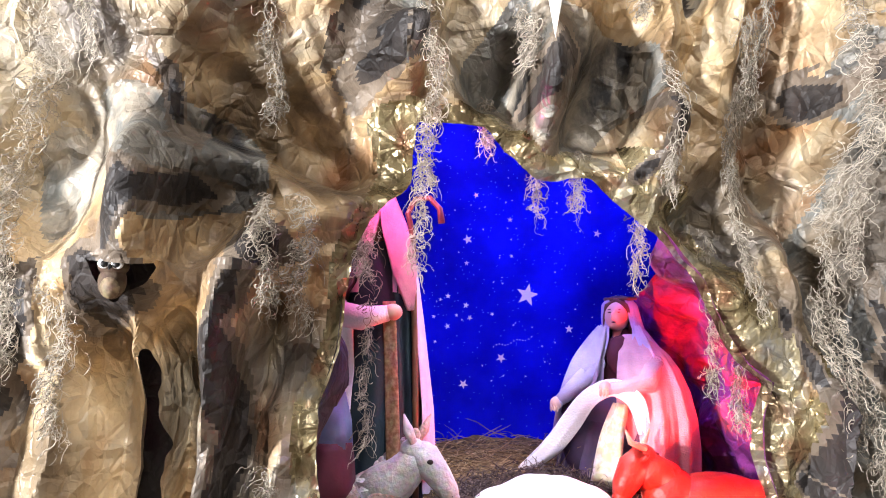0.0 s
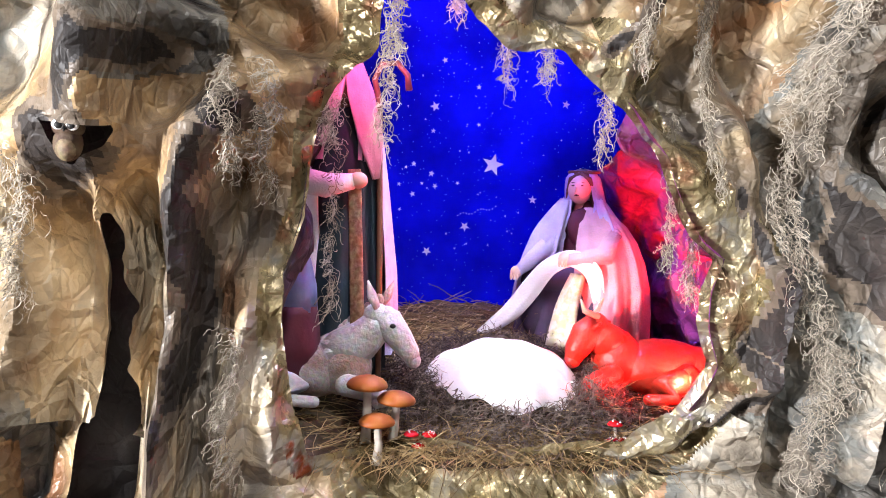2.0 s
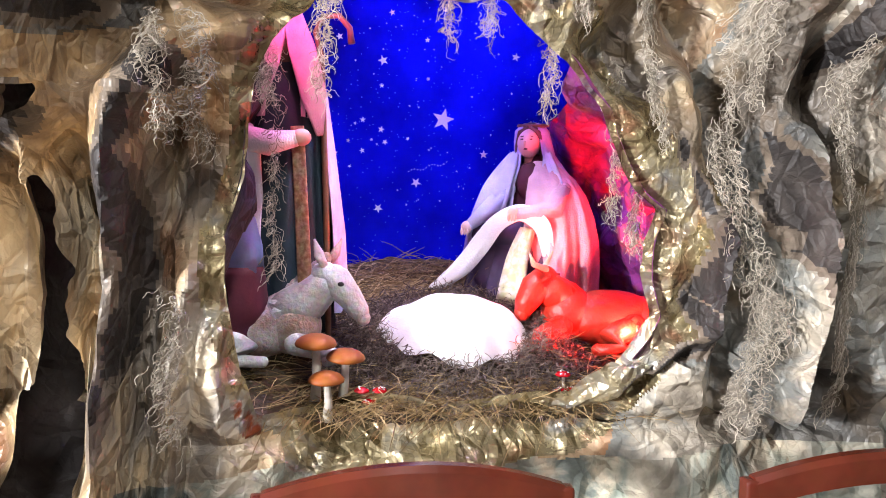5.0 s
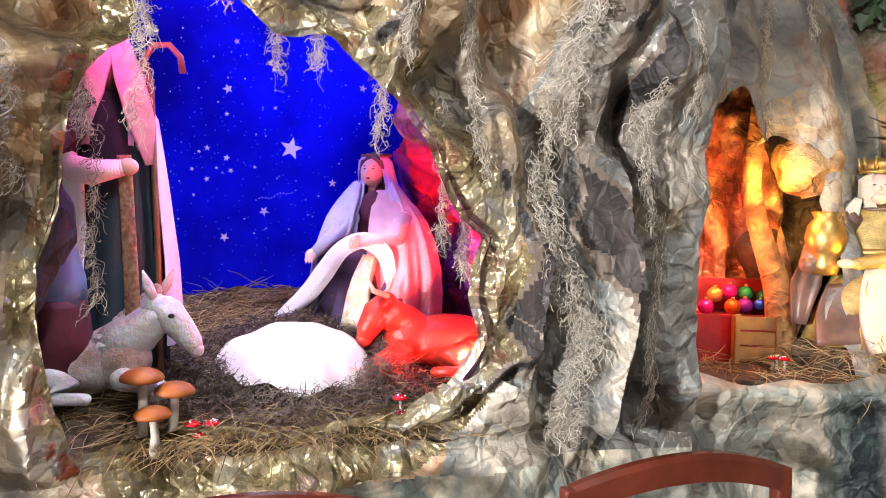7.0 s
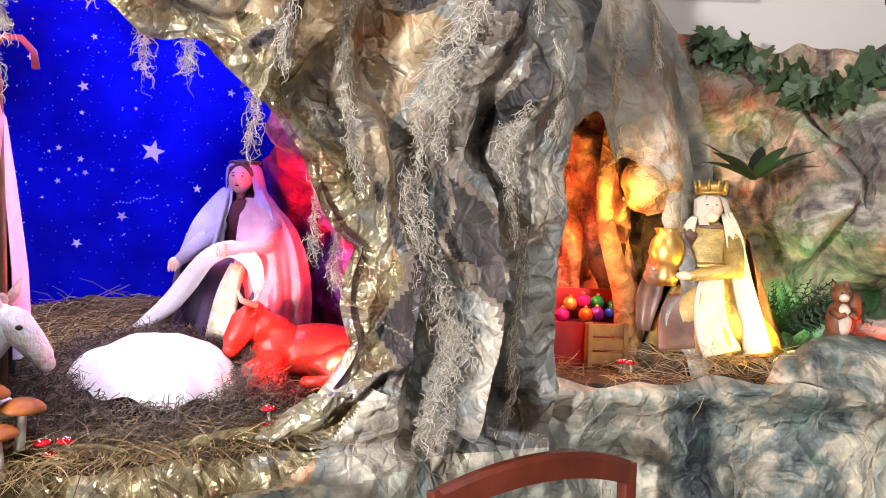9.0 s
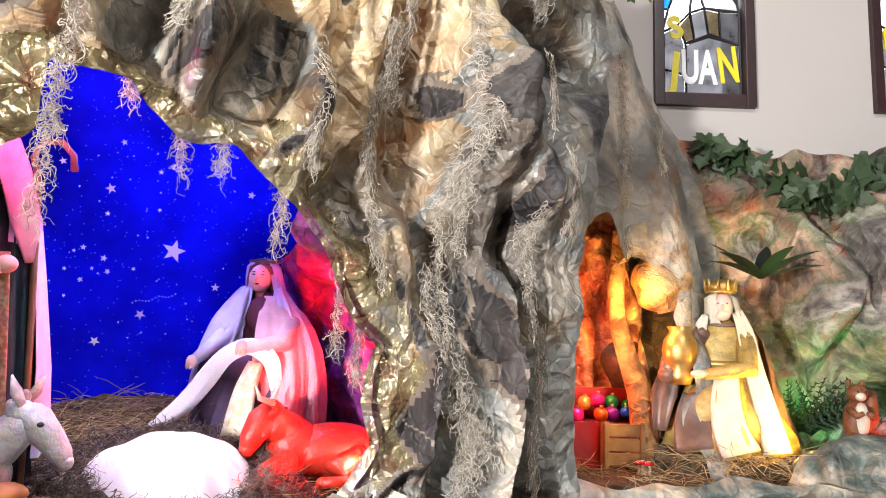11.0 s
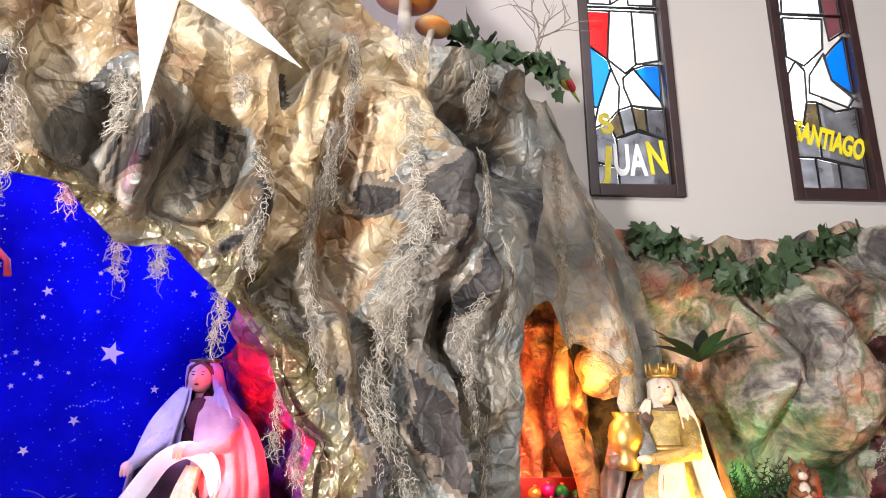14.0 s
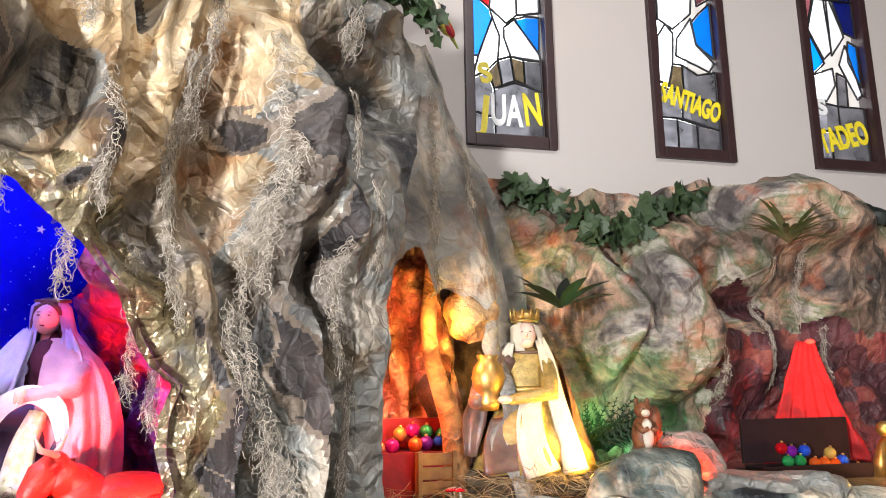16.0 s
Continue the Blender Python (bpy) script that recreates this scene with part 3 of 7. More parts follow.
# ---- starry backcloth ----
def star_cloth():
    m = bpy.data.materials.new("deep_blue_night_cloth")
    m.use_nodes = True
    nt = m.node_tree
    b = nt.nodes["Principled BSDF"]
    tc = nt.nodes.new("ShaderNodeTexCoord")
    no = nt.nodes.new("ShaderNodeTexNoise")
    no.inputs["Scale"].default_value, no.inputs["Detail"].default_value = 3.0, 5
    nt.links.new(tc.outputs["Object"], no.inputs["Vector"])
    r = nt.nodes.new("ShaderNodeValToRGB")
    r.color_ramp.elements[0].position, r.color_ramp.elements[0].color = 0.34, (0.0008, 0.0015, 0.20, 1)
    r.color_ramp.elements[1].position, r.color_ramp.elements[1].color = 0.66, (0.003, 0.009, 0.80, 1)
    nt.links.new(no.outputs["Fac"], r.inputs[0])
    dots = nt.nodes.new("ShaderNodeTexVoronoi")
    dots.inputs["Scale"].default_value = 70
    nt.links.new(tc.outputs["Object"], dots.inputs["Vector"])
    lt = nt.nodes.new("ShaderNodeMath")
    lt.operation, lt.inputs[1].default_value = 'LESS_THAN', 0.10
    nt.links.new(dots.outputs["Distance"], lt.inputs[0])
    mx = nt.nodes.new("ShaderNodeMix")
    mx.data_type = 'RGBA'
    mx.inputs[7].default_value = (0.10, 0.22, 0.85, 1)
    nt.links.new(lt.outputs[0], mx.inputs[0])
    nt.links.new(r.outputs[0], mx.inputs[6])
    nt.links.new(mx.outputs[2], b.inputs["Base Color"])
    b.inputs["Roughness"].default_value = 0.9
    b.inputs["Specular IOR Level"].default_value = 0.1
    return m


NIGHT = star_cloth()
S, T = np.meshgrid(np.linspace(-0.95, 0.50, 60), np.linspace(0.95, 2.25, 60), indexing="ij")


def cloth_v(u, z):
    return 0.68 + 0.012 * np.sin(u * 17) - 0.5 * np.clip(u - 0.1, 0, 1) ** 1.5


V = cloth_v(S, T)
P = np.stack([S * CU - V * SU, 2.09 + S * SU + V * CU, T], -1).reshape(-1, 3)
idx = np.arange(3600).reshape(60, 60)
cloth = raw("night_sky_backcloth", P.tolist(), np.stack([idx[:-1, :-1], idx[1:, :-1], idx[1:, 1:], idx[:-1, 1:]], -1).reshape(-1, 4).tolist(), NIGHT)
tagged(cloth, "deep blue night sky backcloth printed with white stars", "backcloth")

# ---- the ground in the cave and the shelf ----
HAYBED = mat("dark_hay_bed", (0.16, 0.115, 0.065), 0.95, vary=0.6, scale=30, bump=1.0, bump_scale=140)


def bed_z(u, v):
    return 0.965 + 0.30 * max(v, 0) + 0.10 * max(0, -u - 0.52) + 0.03 * max(0, min(1, (v - 0.05) * 6)) * math.exp(-((u + 0.28) / 0.25) ** 2)


verts, faces = [], []
nu, nv = 90, 70
for i in range(nu):
    for j in range(nv):
        u, v = -0.95 + 1.15 * i / (nu - 1), -0.02 + 0.75 * j / (nv - 1)
        z = bed_z(u, v) + 0.018 * noise.noise((u * 14, v * 14, 0)) + 0.008 * noise.noise((u * 50, v * 50, 3))
        verts.append(W(u, v, z))
for i in range(nu - 1):
    for j in range(nv - 1):
        faces.append((i * nv + j, (i + 1) * nv + j, (i + 1) * nv + j + 1, i * nv + j + 1))
tagged(raw("cave_ground", verts, faces, HAYBED), "bed of dark hay on the cave's ground", "ground", kind="structure")


# ---- the pale cone of rock beside the second cave ----
NICHE = [(0.39, 0.95), (0.43, 1.29), (0.455, 1.46), (0.49, 1.52), (0.545, 1.675), (0.607, 1.725), (0.640, 1.665), (0.662, 1.575), (0.69, 1.575), (0.735, 1.625), (0.79, 1.60), (0.825, 1.48), (0.84, 1.25), (0.85, 0.95)]


def cone_base(S, T):
    z = T
    rx = np.interp(z, [0.5, 1.1, 1.53, 1.69, 1.98, 2.18, 2.5], [0.86, 0.78, 0.68, 0.65, 0.57, 0.46, 0.33])
    x = 0.44 + rx * np.sin(S)
    y = 3.06 - (0.42 + 0.28 * rx) * np.cos(S) + 0.1 * np.clip(np.sin(S), 0, 1)
    return np.stack([x, y, z], -1)


def cone_bulge(S, T, P):
    f = 0.035 * np.sin(11 * S + 1.3 * vnoise(P * 3, 31)) + 0.02 * np.sin(23 * S + 2 * vnoise(P * 4, 32))
    return f * np.clip((2.6 - T), 0.2, 1) + 0.6 * creased(P * np.array((1.0, 1.0, 0.4)), 20)


def cone_keep(S, T):
    P = cone_base(S, T)
    w = np.stack([S, T, 0 * S], -1)
    return ~inside(P[..., 0] + 0.022 * facets(w, 0.09, 85), P[..., 2] + 0.03 * facets(w, 0.09, 86), NICHE) & (T < 2.42 + 0.04 * np.sin(9 * S))


cone = sheet("cloth_rock", np.arange(-1.2, 1.55, 0.011), np.arange(0.6, 2.5, 0.0085), cone_base, cone_bulge, cone_keep, CLOTHROCK)
tagged(cone, "pale grey rock of stiffened draped cloth", "rock", kind="structure")


# ---- low rocks along the window wall ----
BACK_TOP = [(0.8, 2.03), (1.03, 2.07), (1.27, 2.03), (1.6, 2.05), (1.86, 2.09), (2.05, 2.10), (2.25, 2.15), (2.5, 2.08), (2.7, 1.95), (3.4, 1.9)]


def back_base(S, T):
    y = 2.96 - 0.04 * np.clip(1.7 - T, 0, 1) + 0.05 * np.clip(T - 1.95, 0, 1)
    return np.stack([S, y + 0 * T, T], -1)


def back_bulge(S, T, P):
    x, y = S + 0.03 * vnoise(P * 5, 41), T + 0.03 * vnoise(P * 5, 42)
    h = 0.24 * np.exp(-(((x - 1.58) / 0.17) ** 2 + ((y - 1.54) / 0.24) ** 2) ** 3) + 0.20 * np.exp(-(((x - 1.34) / 0.085) ** 2 + ((y - 1.58) / 0.22) ** 2) ** 3) - 0.07 * fold(x, 1.475, 0.03) * span(y, 1.46, 1.76) + 0.06 * hump(x, y, 1.62, 1.85, 0.5, 0.06)
    h = h + 0.18 * np.exp(-(((x - 2.2) / 0.30) ** 2 + ((y - 1.97) / 0.13) ** 2) ** 2) + 0.10 * hump(x, y, 1.95, 1.78, 0.16, 0.08, -15) - 0.12 * hump(x, y, 1.92, 1.61, 0.16, 0.08) + 0.08 * hump(x, y, 2.35, 1.75, 0.1, 0.2)
    h = h + 0.07 * hump(x, y, 2.02, 1.36, 0.05, 0.12) - 0.08 * hump(x, y, 1.90, 1.24, 0.16, 0.12) + 0.06 * hump(x, y, 1.8, 1.35, 0.05, 0.18, 20) + 0.05 * hump(x, y, 1.2, 1.9, 0.25, 0.06)
    return h + 0.03 * vnoise(P * 3.2, 43) + 0.75 * creased(P, 25)


def back_keep(S, T):
    return T < np.interp(S, [p[0] for p in BACK_TOP], [p[1] for p in BACK_TOP]) + 0.02 * np.sin(31 * S) * np.sin(13 * S)


DARKRED = paper("dark_maroon_and_shade_paper", [(0.34, (0.02, 0.008, 0.012)), (0.5, (0.09, 0.025, 0.03)), (0.66, (0.20, 0.06, 0.06))], rough=0.55, metal=0.0, patch=5, tint=(0.10, 0.02, 0.03))


RUSTRED = paper("rust_red_painted_paper", [(0.34, (0.05, 0.010, 0.012)), (0.5, (0.24, 0.04, 0.035)), (0.66, (0.34, 0.10, 0.07))], rough=0.55, metal=0.0, patch=5)


def back_coat(S, T, P):
    q = np.stack([S, T, 0 * S], -1)
    n = 0.06 * vnoise(q * 8, 48) + 0.03 * vnoise(q * 30, 49)
    red = (S + n > 1.74) & (T + n < 1.50)
    # hollows stay shallow in the mesh, so their shade is coated on
    dark = (hump(S + n, T + n, 1.91, 1.61, 0.17, 0.07, -8) > 0.4) | (hump(S + n, T + n, 2.30, 1.50, 0.12, 0.10) > 0.4)
    return np.where(dark | red, np.where(red & (vnoise(q * 14, 50) > 0.25), 1, 2), 0)


back = sheet("rock_backdrop", np.arange(0.8, 3.4, 0.0068), np.arange(0.8, 2.25, 0.0068), back_base, back_bulge, back_keep, [BACKROCK, RUSTRED, DARKRED], back_coat)
back.data.vertices.foreach_set('co', np.minimum(np.array([v.co for v in back.data.vertices]), (9, 3.085, 9)).ravel())
back.data.shade_flat()
tagged(back, "low crumpled paper rocks in pink, grey and green", "rock", kind="structure")

# ---- shelf before the rocks, with its skirt ----
SHELF_Z = 1.035
bm = bmesh.new()
box(bm, (0.35, 2.42, 0.98), (3.4, 3.05, SHELF_Z))
tagged(part("display_shelf", bm, HAYBED, smooth=False), "long shelf strewn with hay under the figures", "shelf", kind="structure")


def skirt_base(S, T):
    a = np.clip((S - 0.50) / 0.35, 0, 1)
    y = 2.335 + 0.06 * a - 0.10 * np.clip(S - 1.4, 0, 2) + 0.06 * np.clip(T - 1.0, 0, 1) * 4 - 0.10 * np.clip(1.0 - T, 0, 1)
    return np.stack([S, y, T], -1)


def skirt_bulge(S, T, P):
    f = 0.03 * np.sin(17 * S + 2.2 * vnoise(P * 2.5, 51)) * np.clip(1.05 - T, 0, 0.3) / 0.3
    lip = 0.05 * np.exp(-((T - 1.02) / 0.035) ** 2)
    return f + lip + 0.03 * vnoise(P * 3.5, 53) + 1.1 * creased(P, 30)


skirt = sheet("paper_skirt", np.arange(0.42, 3.0, 0.0075), np.arange(0.3, 1.075, 0.0075), skirt_base, skirt_bulge, lambda S, T: T < 1.052 + 0.016 * np.sin(23 * S) * np.sin(9 * S), SKIRT)
skirt.data.shade_flat()
tagged(skirt, "crumpled grey and green paper skirt of the shelf", "skirt", kind="structure")


# ---- finding the paper's surface ----
from mathutils.bvhtree import BVHTree


def tree_of(*obs):
    vs, fs = [], []
    for ob in obs:
        n = len(vs)
        vs += [v.co.copy() for v in ob.data.vertices]
        fs += [tuple(i + n for i in p.vertices) for p in ob.data.polygons]
    return BVHTree.FromPolygons(vs, fs)


FRONT_TREE = tree_of(front)
BACK_TREE = tree_of(back, cone, skirt)
INTO = Vector((-SU, CU, 0))


def front_v(u, z, other=-0.1):
    """How deep the mountain's face lies at that place of its front."""
    hit = FRONT_TREE.ray_cast(W(u, -1.0, z), INTO)
    return other if hit[0] is None or hit[3] > 1.45 else hit[3] - 1.0


def back_y(x, z, other=2.9):
    hit = BACK_TREE.ray_cast(Vector((x, 1.5, z)), Vector((0, 1, 0)))
    return other if hit[0] is None else hit[0].y


# ---- fine strands: moss and hay ----
def thread(verts, faces, pts, r):
    """A three-sided thread through points, into lists."""
    n0 = len(verts)
    for i, p in enumerate(pts):
        k = r * (1.0 if i < len(pts) - 1 else 0.3)
        verts += [(p[0] + k, p[1], p[2] - 0.5 * k), (p[0] - k, p[1] + 0.5 * k, p[2] - 0.5 * k), (p[0], p[1] - k, p[2] + k)]
    for i in range(len(pts) - 1):
        a, b = n0 + 3 * i, n0 + 3 * i + 3
        faces += [(a, a + 1, b + 1, b), (a + 1, a + 2, b + 2, b + 1), (a + 2, a, b, b + 2)]


def strand_mat(name, c1, c2, rough=0.9):
    """A colour for each strand, by its island."""
    m = bpy.data.materials.new(name)
    m.use_nodes = True
    nt = m.node_tree
    g = nt.nodes.new("ShaderNodeNewGeometry")
    r = nt.nodes.new("ShaderNodeValToRGB")
    r.color_ramp.elements[0].color, r.color_ramp.elements[1].color = (*c1, 1), (*c2, 1)
    nt.links.new(g.outputs["Random Per Island"], r.inputs[0])
    nt.links.new(r.outputs[0], nt.nodes["Principled BSDF"].inputs["Base Color"])
    nt.nodes["Principled BSDF"].inputs["Roughness"].default_value = rough
    return m


MOSS = strand_mat("pale_dry_moss", (0.24, 0.205, 0.16), (0.66, 0.60, 0.50))
DARKMOSS = strand_mat("dark_purple_grey_moss", (0.06, 0.045, 0.04), (0.26, 0.20, 0.17))
HAY = strand_mat("dry_hay", (0.16, 0.10, 0.045), (0.58, 0.43, 0.22))


def moss(a, z, length, width, place, amount=1.0, seed=0, label="pale curly dried moss hanging on the rock"):
    """A hanging bunch of curly moss: place(a, z, d) gives the point d before the surface."""
    rng = random.Random(seed)
    verts, faces = [], []
    count = int((50 + 15000 * length * width) * amount)
    for n in range(count):
        k = rng.random() ** 0.85
        w = width * (1.0 - 0.6 * k)
        home = a + rng.gauss(0, 0.24) * w + 0.25 * width * math.sin(k * 9 + seed)
        x, y, d = home, z - k * length * 0.94, rng.uniform(0.002, 0.018)
        way = rng.uniform(-3.1, 0)
        pts = []
        curl = rng.choice((-1, 1)) * rng.uniform(0.3, 0.9)
        for s in range(rng.randint(8, 15)):
            pts.append(place(x, y, d))
            if rng.random() < 0.25:
                curl = -curl * rng.uniform(0.6, 1.4)
            way += max(-1.1, min(1.1, curl)) + rng.gauss(0, 0.25)
            x, y = x + 0.0040 * math.cos(way) + 0.12 * (home - x), y + 0.0040 * math.sin(way) - 0.0016
            d = max(0.002, min(0.022, d + rng.gauss(0, 0.002)))
        thread(verts, faces, pts, rng.uniform(0.00035, 0.0008))
    ob = raw("hanging_moss", verts, faces, MOSS, smooth=False)
    return tagged(ob, label, "moss", "moss on the rocks", "stuff")


GRID_U, GRID_Z = np.arange(-1.4, 0.8, 0.02), np.arange(0.9, 2.5, 0.02)
FACE = np.array([[front_v(u, z) for z in GRID_Z] for u in GRID_U])
for n in range(6):
    pad = np.pad(FACE, 1, mode="edge")
    near_by = np.stack([pad[a:a + FACE.shape[0], b:b + FACE.shape[1]] for a in range(3) for b in range(3)])
    FACE = near_by.min(0) if n < 2 else near_by.mean(0)


def on_front(u, z, d):
    """A place d before the mountain's outermost folds, where moss hangs down straight."""
    a, b = min(max((u + 1.4) / 0.02, 0), len(GRID_U) - 1.001), min(max((z - 0.9) / 0.02, 0), len(GRID_Z) - 1.001)
    i, j = int(a), int(b)
    a, b = a - i, b - j
    v = (1 - a) * ((1 - b) * FACE[i, j] + b * FACE[i, j + 1]) + a * ((1 - b) * FACE[i + 1, j] + b * FACE[i + 1, j + 1])
    return W(u, v - d + 0.012, z)


def on_back(x, z, d):
    return Vector((x, back_y(x, z) - d, z))


FRONT_MOSS = [(-1.165, 1.925, 0.63, 0.054), (-1.093, 1.95, 0.12, 0.025), (-0.82, 1.945, 0.17, 0.025), (-0.393, 1.99, 0.14, 0.02),
              (-0.133, 1.903, 0.25, 0.025), (0.015, 1.995, 0.33, 0.044), (0.019, 1.662, 0.21, 0.025), (0.192, 1.838, 0.30, 0.029),
              (0.136, 1.526, 0.30, 0.030), (-0.796, 1.608, 0.08, 0.022), (-0.781, 1.52, 0.09, 0.012), (-1.081, 1.464, 0.23, 0.045),
              (-0.782, 1.209, 0.24, 0.034), (0.174, 2.072, 0.34, 0.021), (0.337, 1.985, 0.19, 0.016), (0.43, 1.791, 0.19, 0.045),
              (0.327, 1.621, 0.24, 0.021), (0.048, 2.20, 0.38, 0.032), (-0.173, 2.069, 0.07, 0.010), (0.191, 1.285, 0.33, 0.016),
              (0.374, 1.403, 0.45, 0.020), (0.160, 1.76, 0.42, 0.020), (0.176, 1.36, 0.40, 0.026), (0.342, 1.66, 0.30, 0.022), (0.355, 1.34, 0.26, 0.026)]
for n, (u, z, ln, w) in enumerate(FRONT_MOSS):
    moss(u, z, ln, w, on_front, seed=n)
for n, (u, z, ln, w) in enumerate([(0.21, 1.219, 0.11, 0.042), (0.22, 2.27, 0.06, 0.07), (-0.74, 1.62, 0.2, 0.035), (0.42, 2.24, 0.09, 0.06)]):
    moss(u, z, ln, w, on_front, seed=40 + n, label="tangled clump of pale dried moss on the rock")
# bunches that hang free in the cave's mouth
for n, (u, z, v, ln, w) in enumerate([(-0.55, 1.98, -0.17, 0.36, 0.040), (-0.565, 1.66, -0.15, 0.17, 0.015), (-0.445, 1.865, 0.02, 0.10, 0.018), (-0.352, 1.80, 0.0, 0.17, 0.010),
                                      (-0.286, 1.75, -0.02, 0.10, 0.03), (-0.152, 1.74, 0.05, 0.22, 0.017), (-0.041, 1.62, 0.0, 0.30, 0.022),
                                      (0.015, 1.50, 0.02, 0.24, 0.025), (-0.651, 1.60, -0.06, 0.10, 0.035), (-0.643, 1.48, 0.0, 0.27, 0.015)]):
    moss(u, z, ln, w, lambda a, b, d, v=v: W(a, v - d, b), seed=60 + n, label="pale curly moss hanging before the cave")
for n, (x, z, ln, w) in enumerate([(2.03, 1.80, 0.50, 0.02), (2.19, 1.85, 0.28, 0.03), (1.78, 1.69, 0.43, 0.018), (2.28, 1.57, 0.40, 0.022),
                                   (0.68, 2.24, 0.50, 0.019), (0.69, 1.70, 0.42, 0.019), (0.80, 2.15, 0.30, 0.019)]):
    moss(x, z, ln, w, on_back, seed=80 + n)


def straw(name, count, spot, label, material, length=(0.04, 0.13), lift=0.35, seed=0, r=0.0009, bend=0.25):
    """Loose straws lying about; spot(rng) gives where each lies."""
    rng = random.Random(seed)
    verts, faces = [], []
    for n in range(count):
        p = Vector(spot(rng))
        a, ln = rng.uniform(0, 6.28), rng.uniform(*length)
        d = Vector((math.cos(a), math.sin(a), rng.gauss(0, lift) * 0.5))
        pts = []
        for k in range(5):
            pts.append(p.copy())
            p = p + d * (ln / 4)
            d = d + Vector((rng.gauss(0, bend), rng.gauss(0, bend), rng.gauss(0, bend) - 0.10))
        thread(verts, faces, pts, rng.uniform(0.6, 1.2) * r)
    return tagged(raw(name, verts, faces, material, smooth=False), label, "hay", kind="stuff")


def cave_spot(rng):
    while True:
        u, v = rng.uniform(-0.80, 0.12), rng.uniform(-0.02, 0.66)
        if u < 0.02 + 0.1 * v:
            return W(u, v, bed_z(u, v) + rng.uniform(0.004, 0.02))


def sill_spot(rng):
    u = rng.uniform(-0.60, -0.04)
    v = rng.uniform(0.0, 0.09)
    return W(u, v, bed_z(u, v) + rng.uniform(0.0, 0.02))


def back_spot(rng):
    u, v = rng.uniform(-0.62, -0.05), rng.uniform(0.38, 0.62)
    return W(u, v, bed_z(u, v) + rng.uniform(0.0, 0.03))


straw("hay", 1500, cave_spot, "dry hay strewn over the cave's ground", HAY, seed=1)
straw("hay", 1600, sill_spot, "golden dry hay along the cave's sill", HAY, length=(0.05, 0.13), lift=0.10, seed=2, bend=0.12)
straw("hay", 900, back_spot, "dry hay heaped before the backcloth", HAY, seed=3)


def ring_spot(rng):
    a = rng.uniform(0, 6.28)
    k = rng.uniform(0.85, 1.65)
    u, v = -0.28 + 0.17 * k * math.cos(a), 0.20 + 0.13 * k * math.sin(a)
    return W(u, v, bed_z(u, v) + 0.005 + rng.uniform(0.0, 0.045) * max(0, 1.5 - abs(k - 1.15) * 2.4))


verts, faces = [], []
rng = random.Random(5)
for n in range(4600):
    p = Vector(ring_spot(rng))
    d = Vector((rng.gauss(0, 1), rng.gauss(0, 1), rng.gauss(0, 0.7))).normalized()
    pts = []
    for k in range(7):
        pts.append(p.copy())
        p = p + d * 0.007
        d = (d + 0.75 * Vector((rng.gauss(0, 1), rng.gauss(0, 1), rng.gauss(0, 0.7)))).normalized()
    thread(verts, faces, pts, rng.uniform(0.0006, 0.0011))
tagged(raw("moss_nest", verts, faces, DARKMOSS, smooth=False), "dark curly moss laid round the white cloth", "moss", kind="stuff")


def shelf_spot(rng):
    x = rng.uniform(0.48, 1.35)
    return Vector((x, rng.uniform(2.43, 2.95), SHELF_Z + rng.uniform(0.0, 0.02)))


straw("hay", 900, shelf_spot, "dry hay strewn along the shelf", HAY, seed=7)


# ---- figures in the cave: each statue is one painted plaster mesh ----
def at_cave(u, v, z, turn=0):
    return Matrix.Translation(W(u, v, z)) @ Matrix.Rotation(ANG + radians(turn), 4, 'Z')


def finish(name, bm, mats, m, label, category):
    ob = part(name, bm, mats, None)
    ob.matrix_world = m
    return tagged(ob, label, category)


def limb(bm, pts, rad, sides=12, mat=0, flat=1.0):
    """A tube with rounded ends."""
    tube(bm, pts, rad, sides, mat, flat=flat)
    for p, r in ((pts[0], rad[0]), (pts[-1], rad[-1])):
        ball(bm, p, r, mat, sides, 8)


def drape(bm, pts, width, mat=0, thick=0.006, ripple=0.004):
    """A strip of cloth through points, with a rounded, rippled section."""
    pts = [Vector(p) for p in pts]
    fine = []
    for a, b in zip(pts, pts[1:]):
        for k in range(5):
            fine.append(a.lerp(b, k / 5))
    fine.append(pts[-1])
    for _ in range(4):
        fine = [fine[0]] + [(fine[i - 1] + fine[i] * 2 + fine[i + 1]) / 4 for i in range(1, len(fine) - 1)] + [fine[-1]]
    widths = width if isinstance(width, (list, tuple)) else [width, width]
    rings = []
    n = 14
    for i, p in enumerate(fine):
        d = (fine[min(i + 1, len(fine) - 1)] - fine[max(i - 1, 0)]).normalized()
        side = d.cross(Vector((0, -1, 0.25)))
        side = side.normalized() if side.length > 1e-4 else Vector((1, 0, 0))
        out = side.cross(d)
        w = np.interp(i / (len(fine) - 1), np.linspace(0, 1, len(widths)), widths)
        ring = []
        for k in range(n):
            a = 2 * math.pi * k / n
            x = math.cos(a) * w / 2
            ring.append(bm.verts.new(p + side * x + out * (math.sin(a) * thick + ripple * math.sin(x / w * 14 + i * 0.2))))
        rings.append(ring)
    for a, b in zip(rings, rings[1:]):
        for k in range(n):
            bm.faces.new((a[k], a[(k + 1) % n], b[(k + 1) % n], b[k])).material_index = mat
    bm.faces.new(list(reversed(rings[0]))).material_index = mat
    bm.faces.new(rings[-1]).material_index = mat


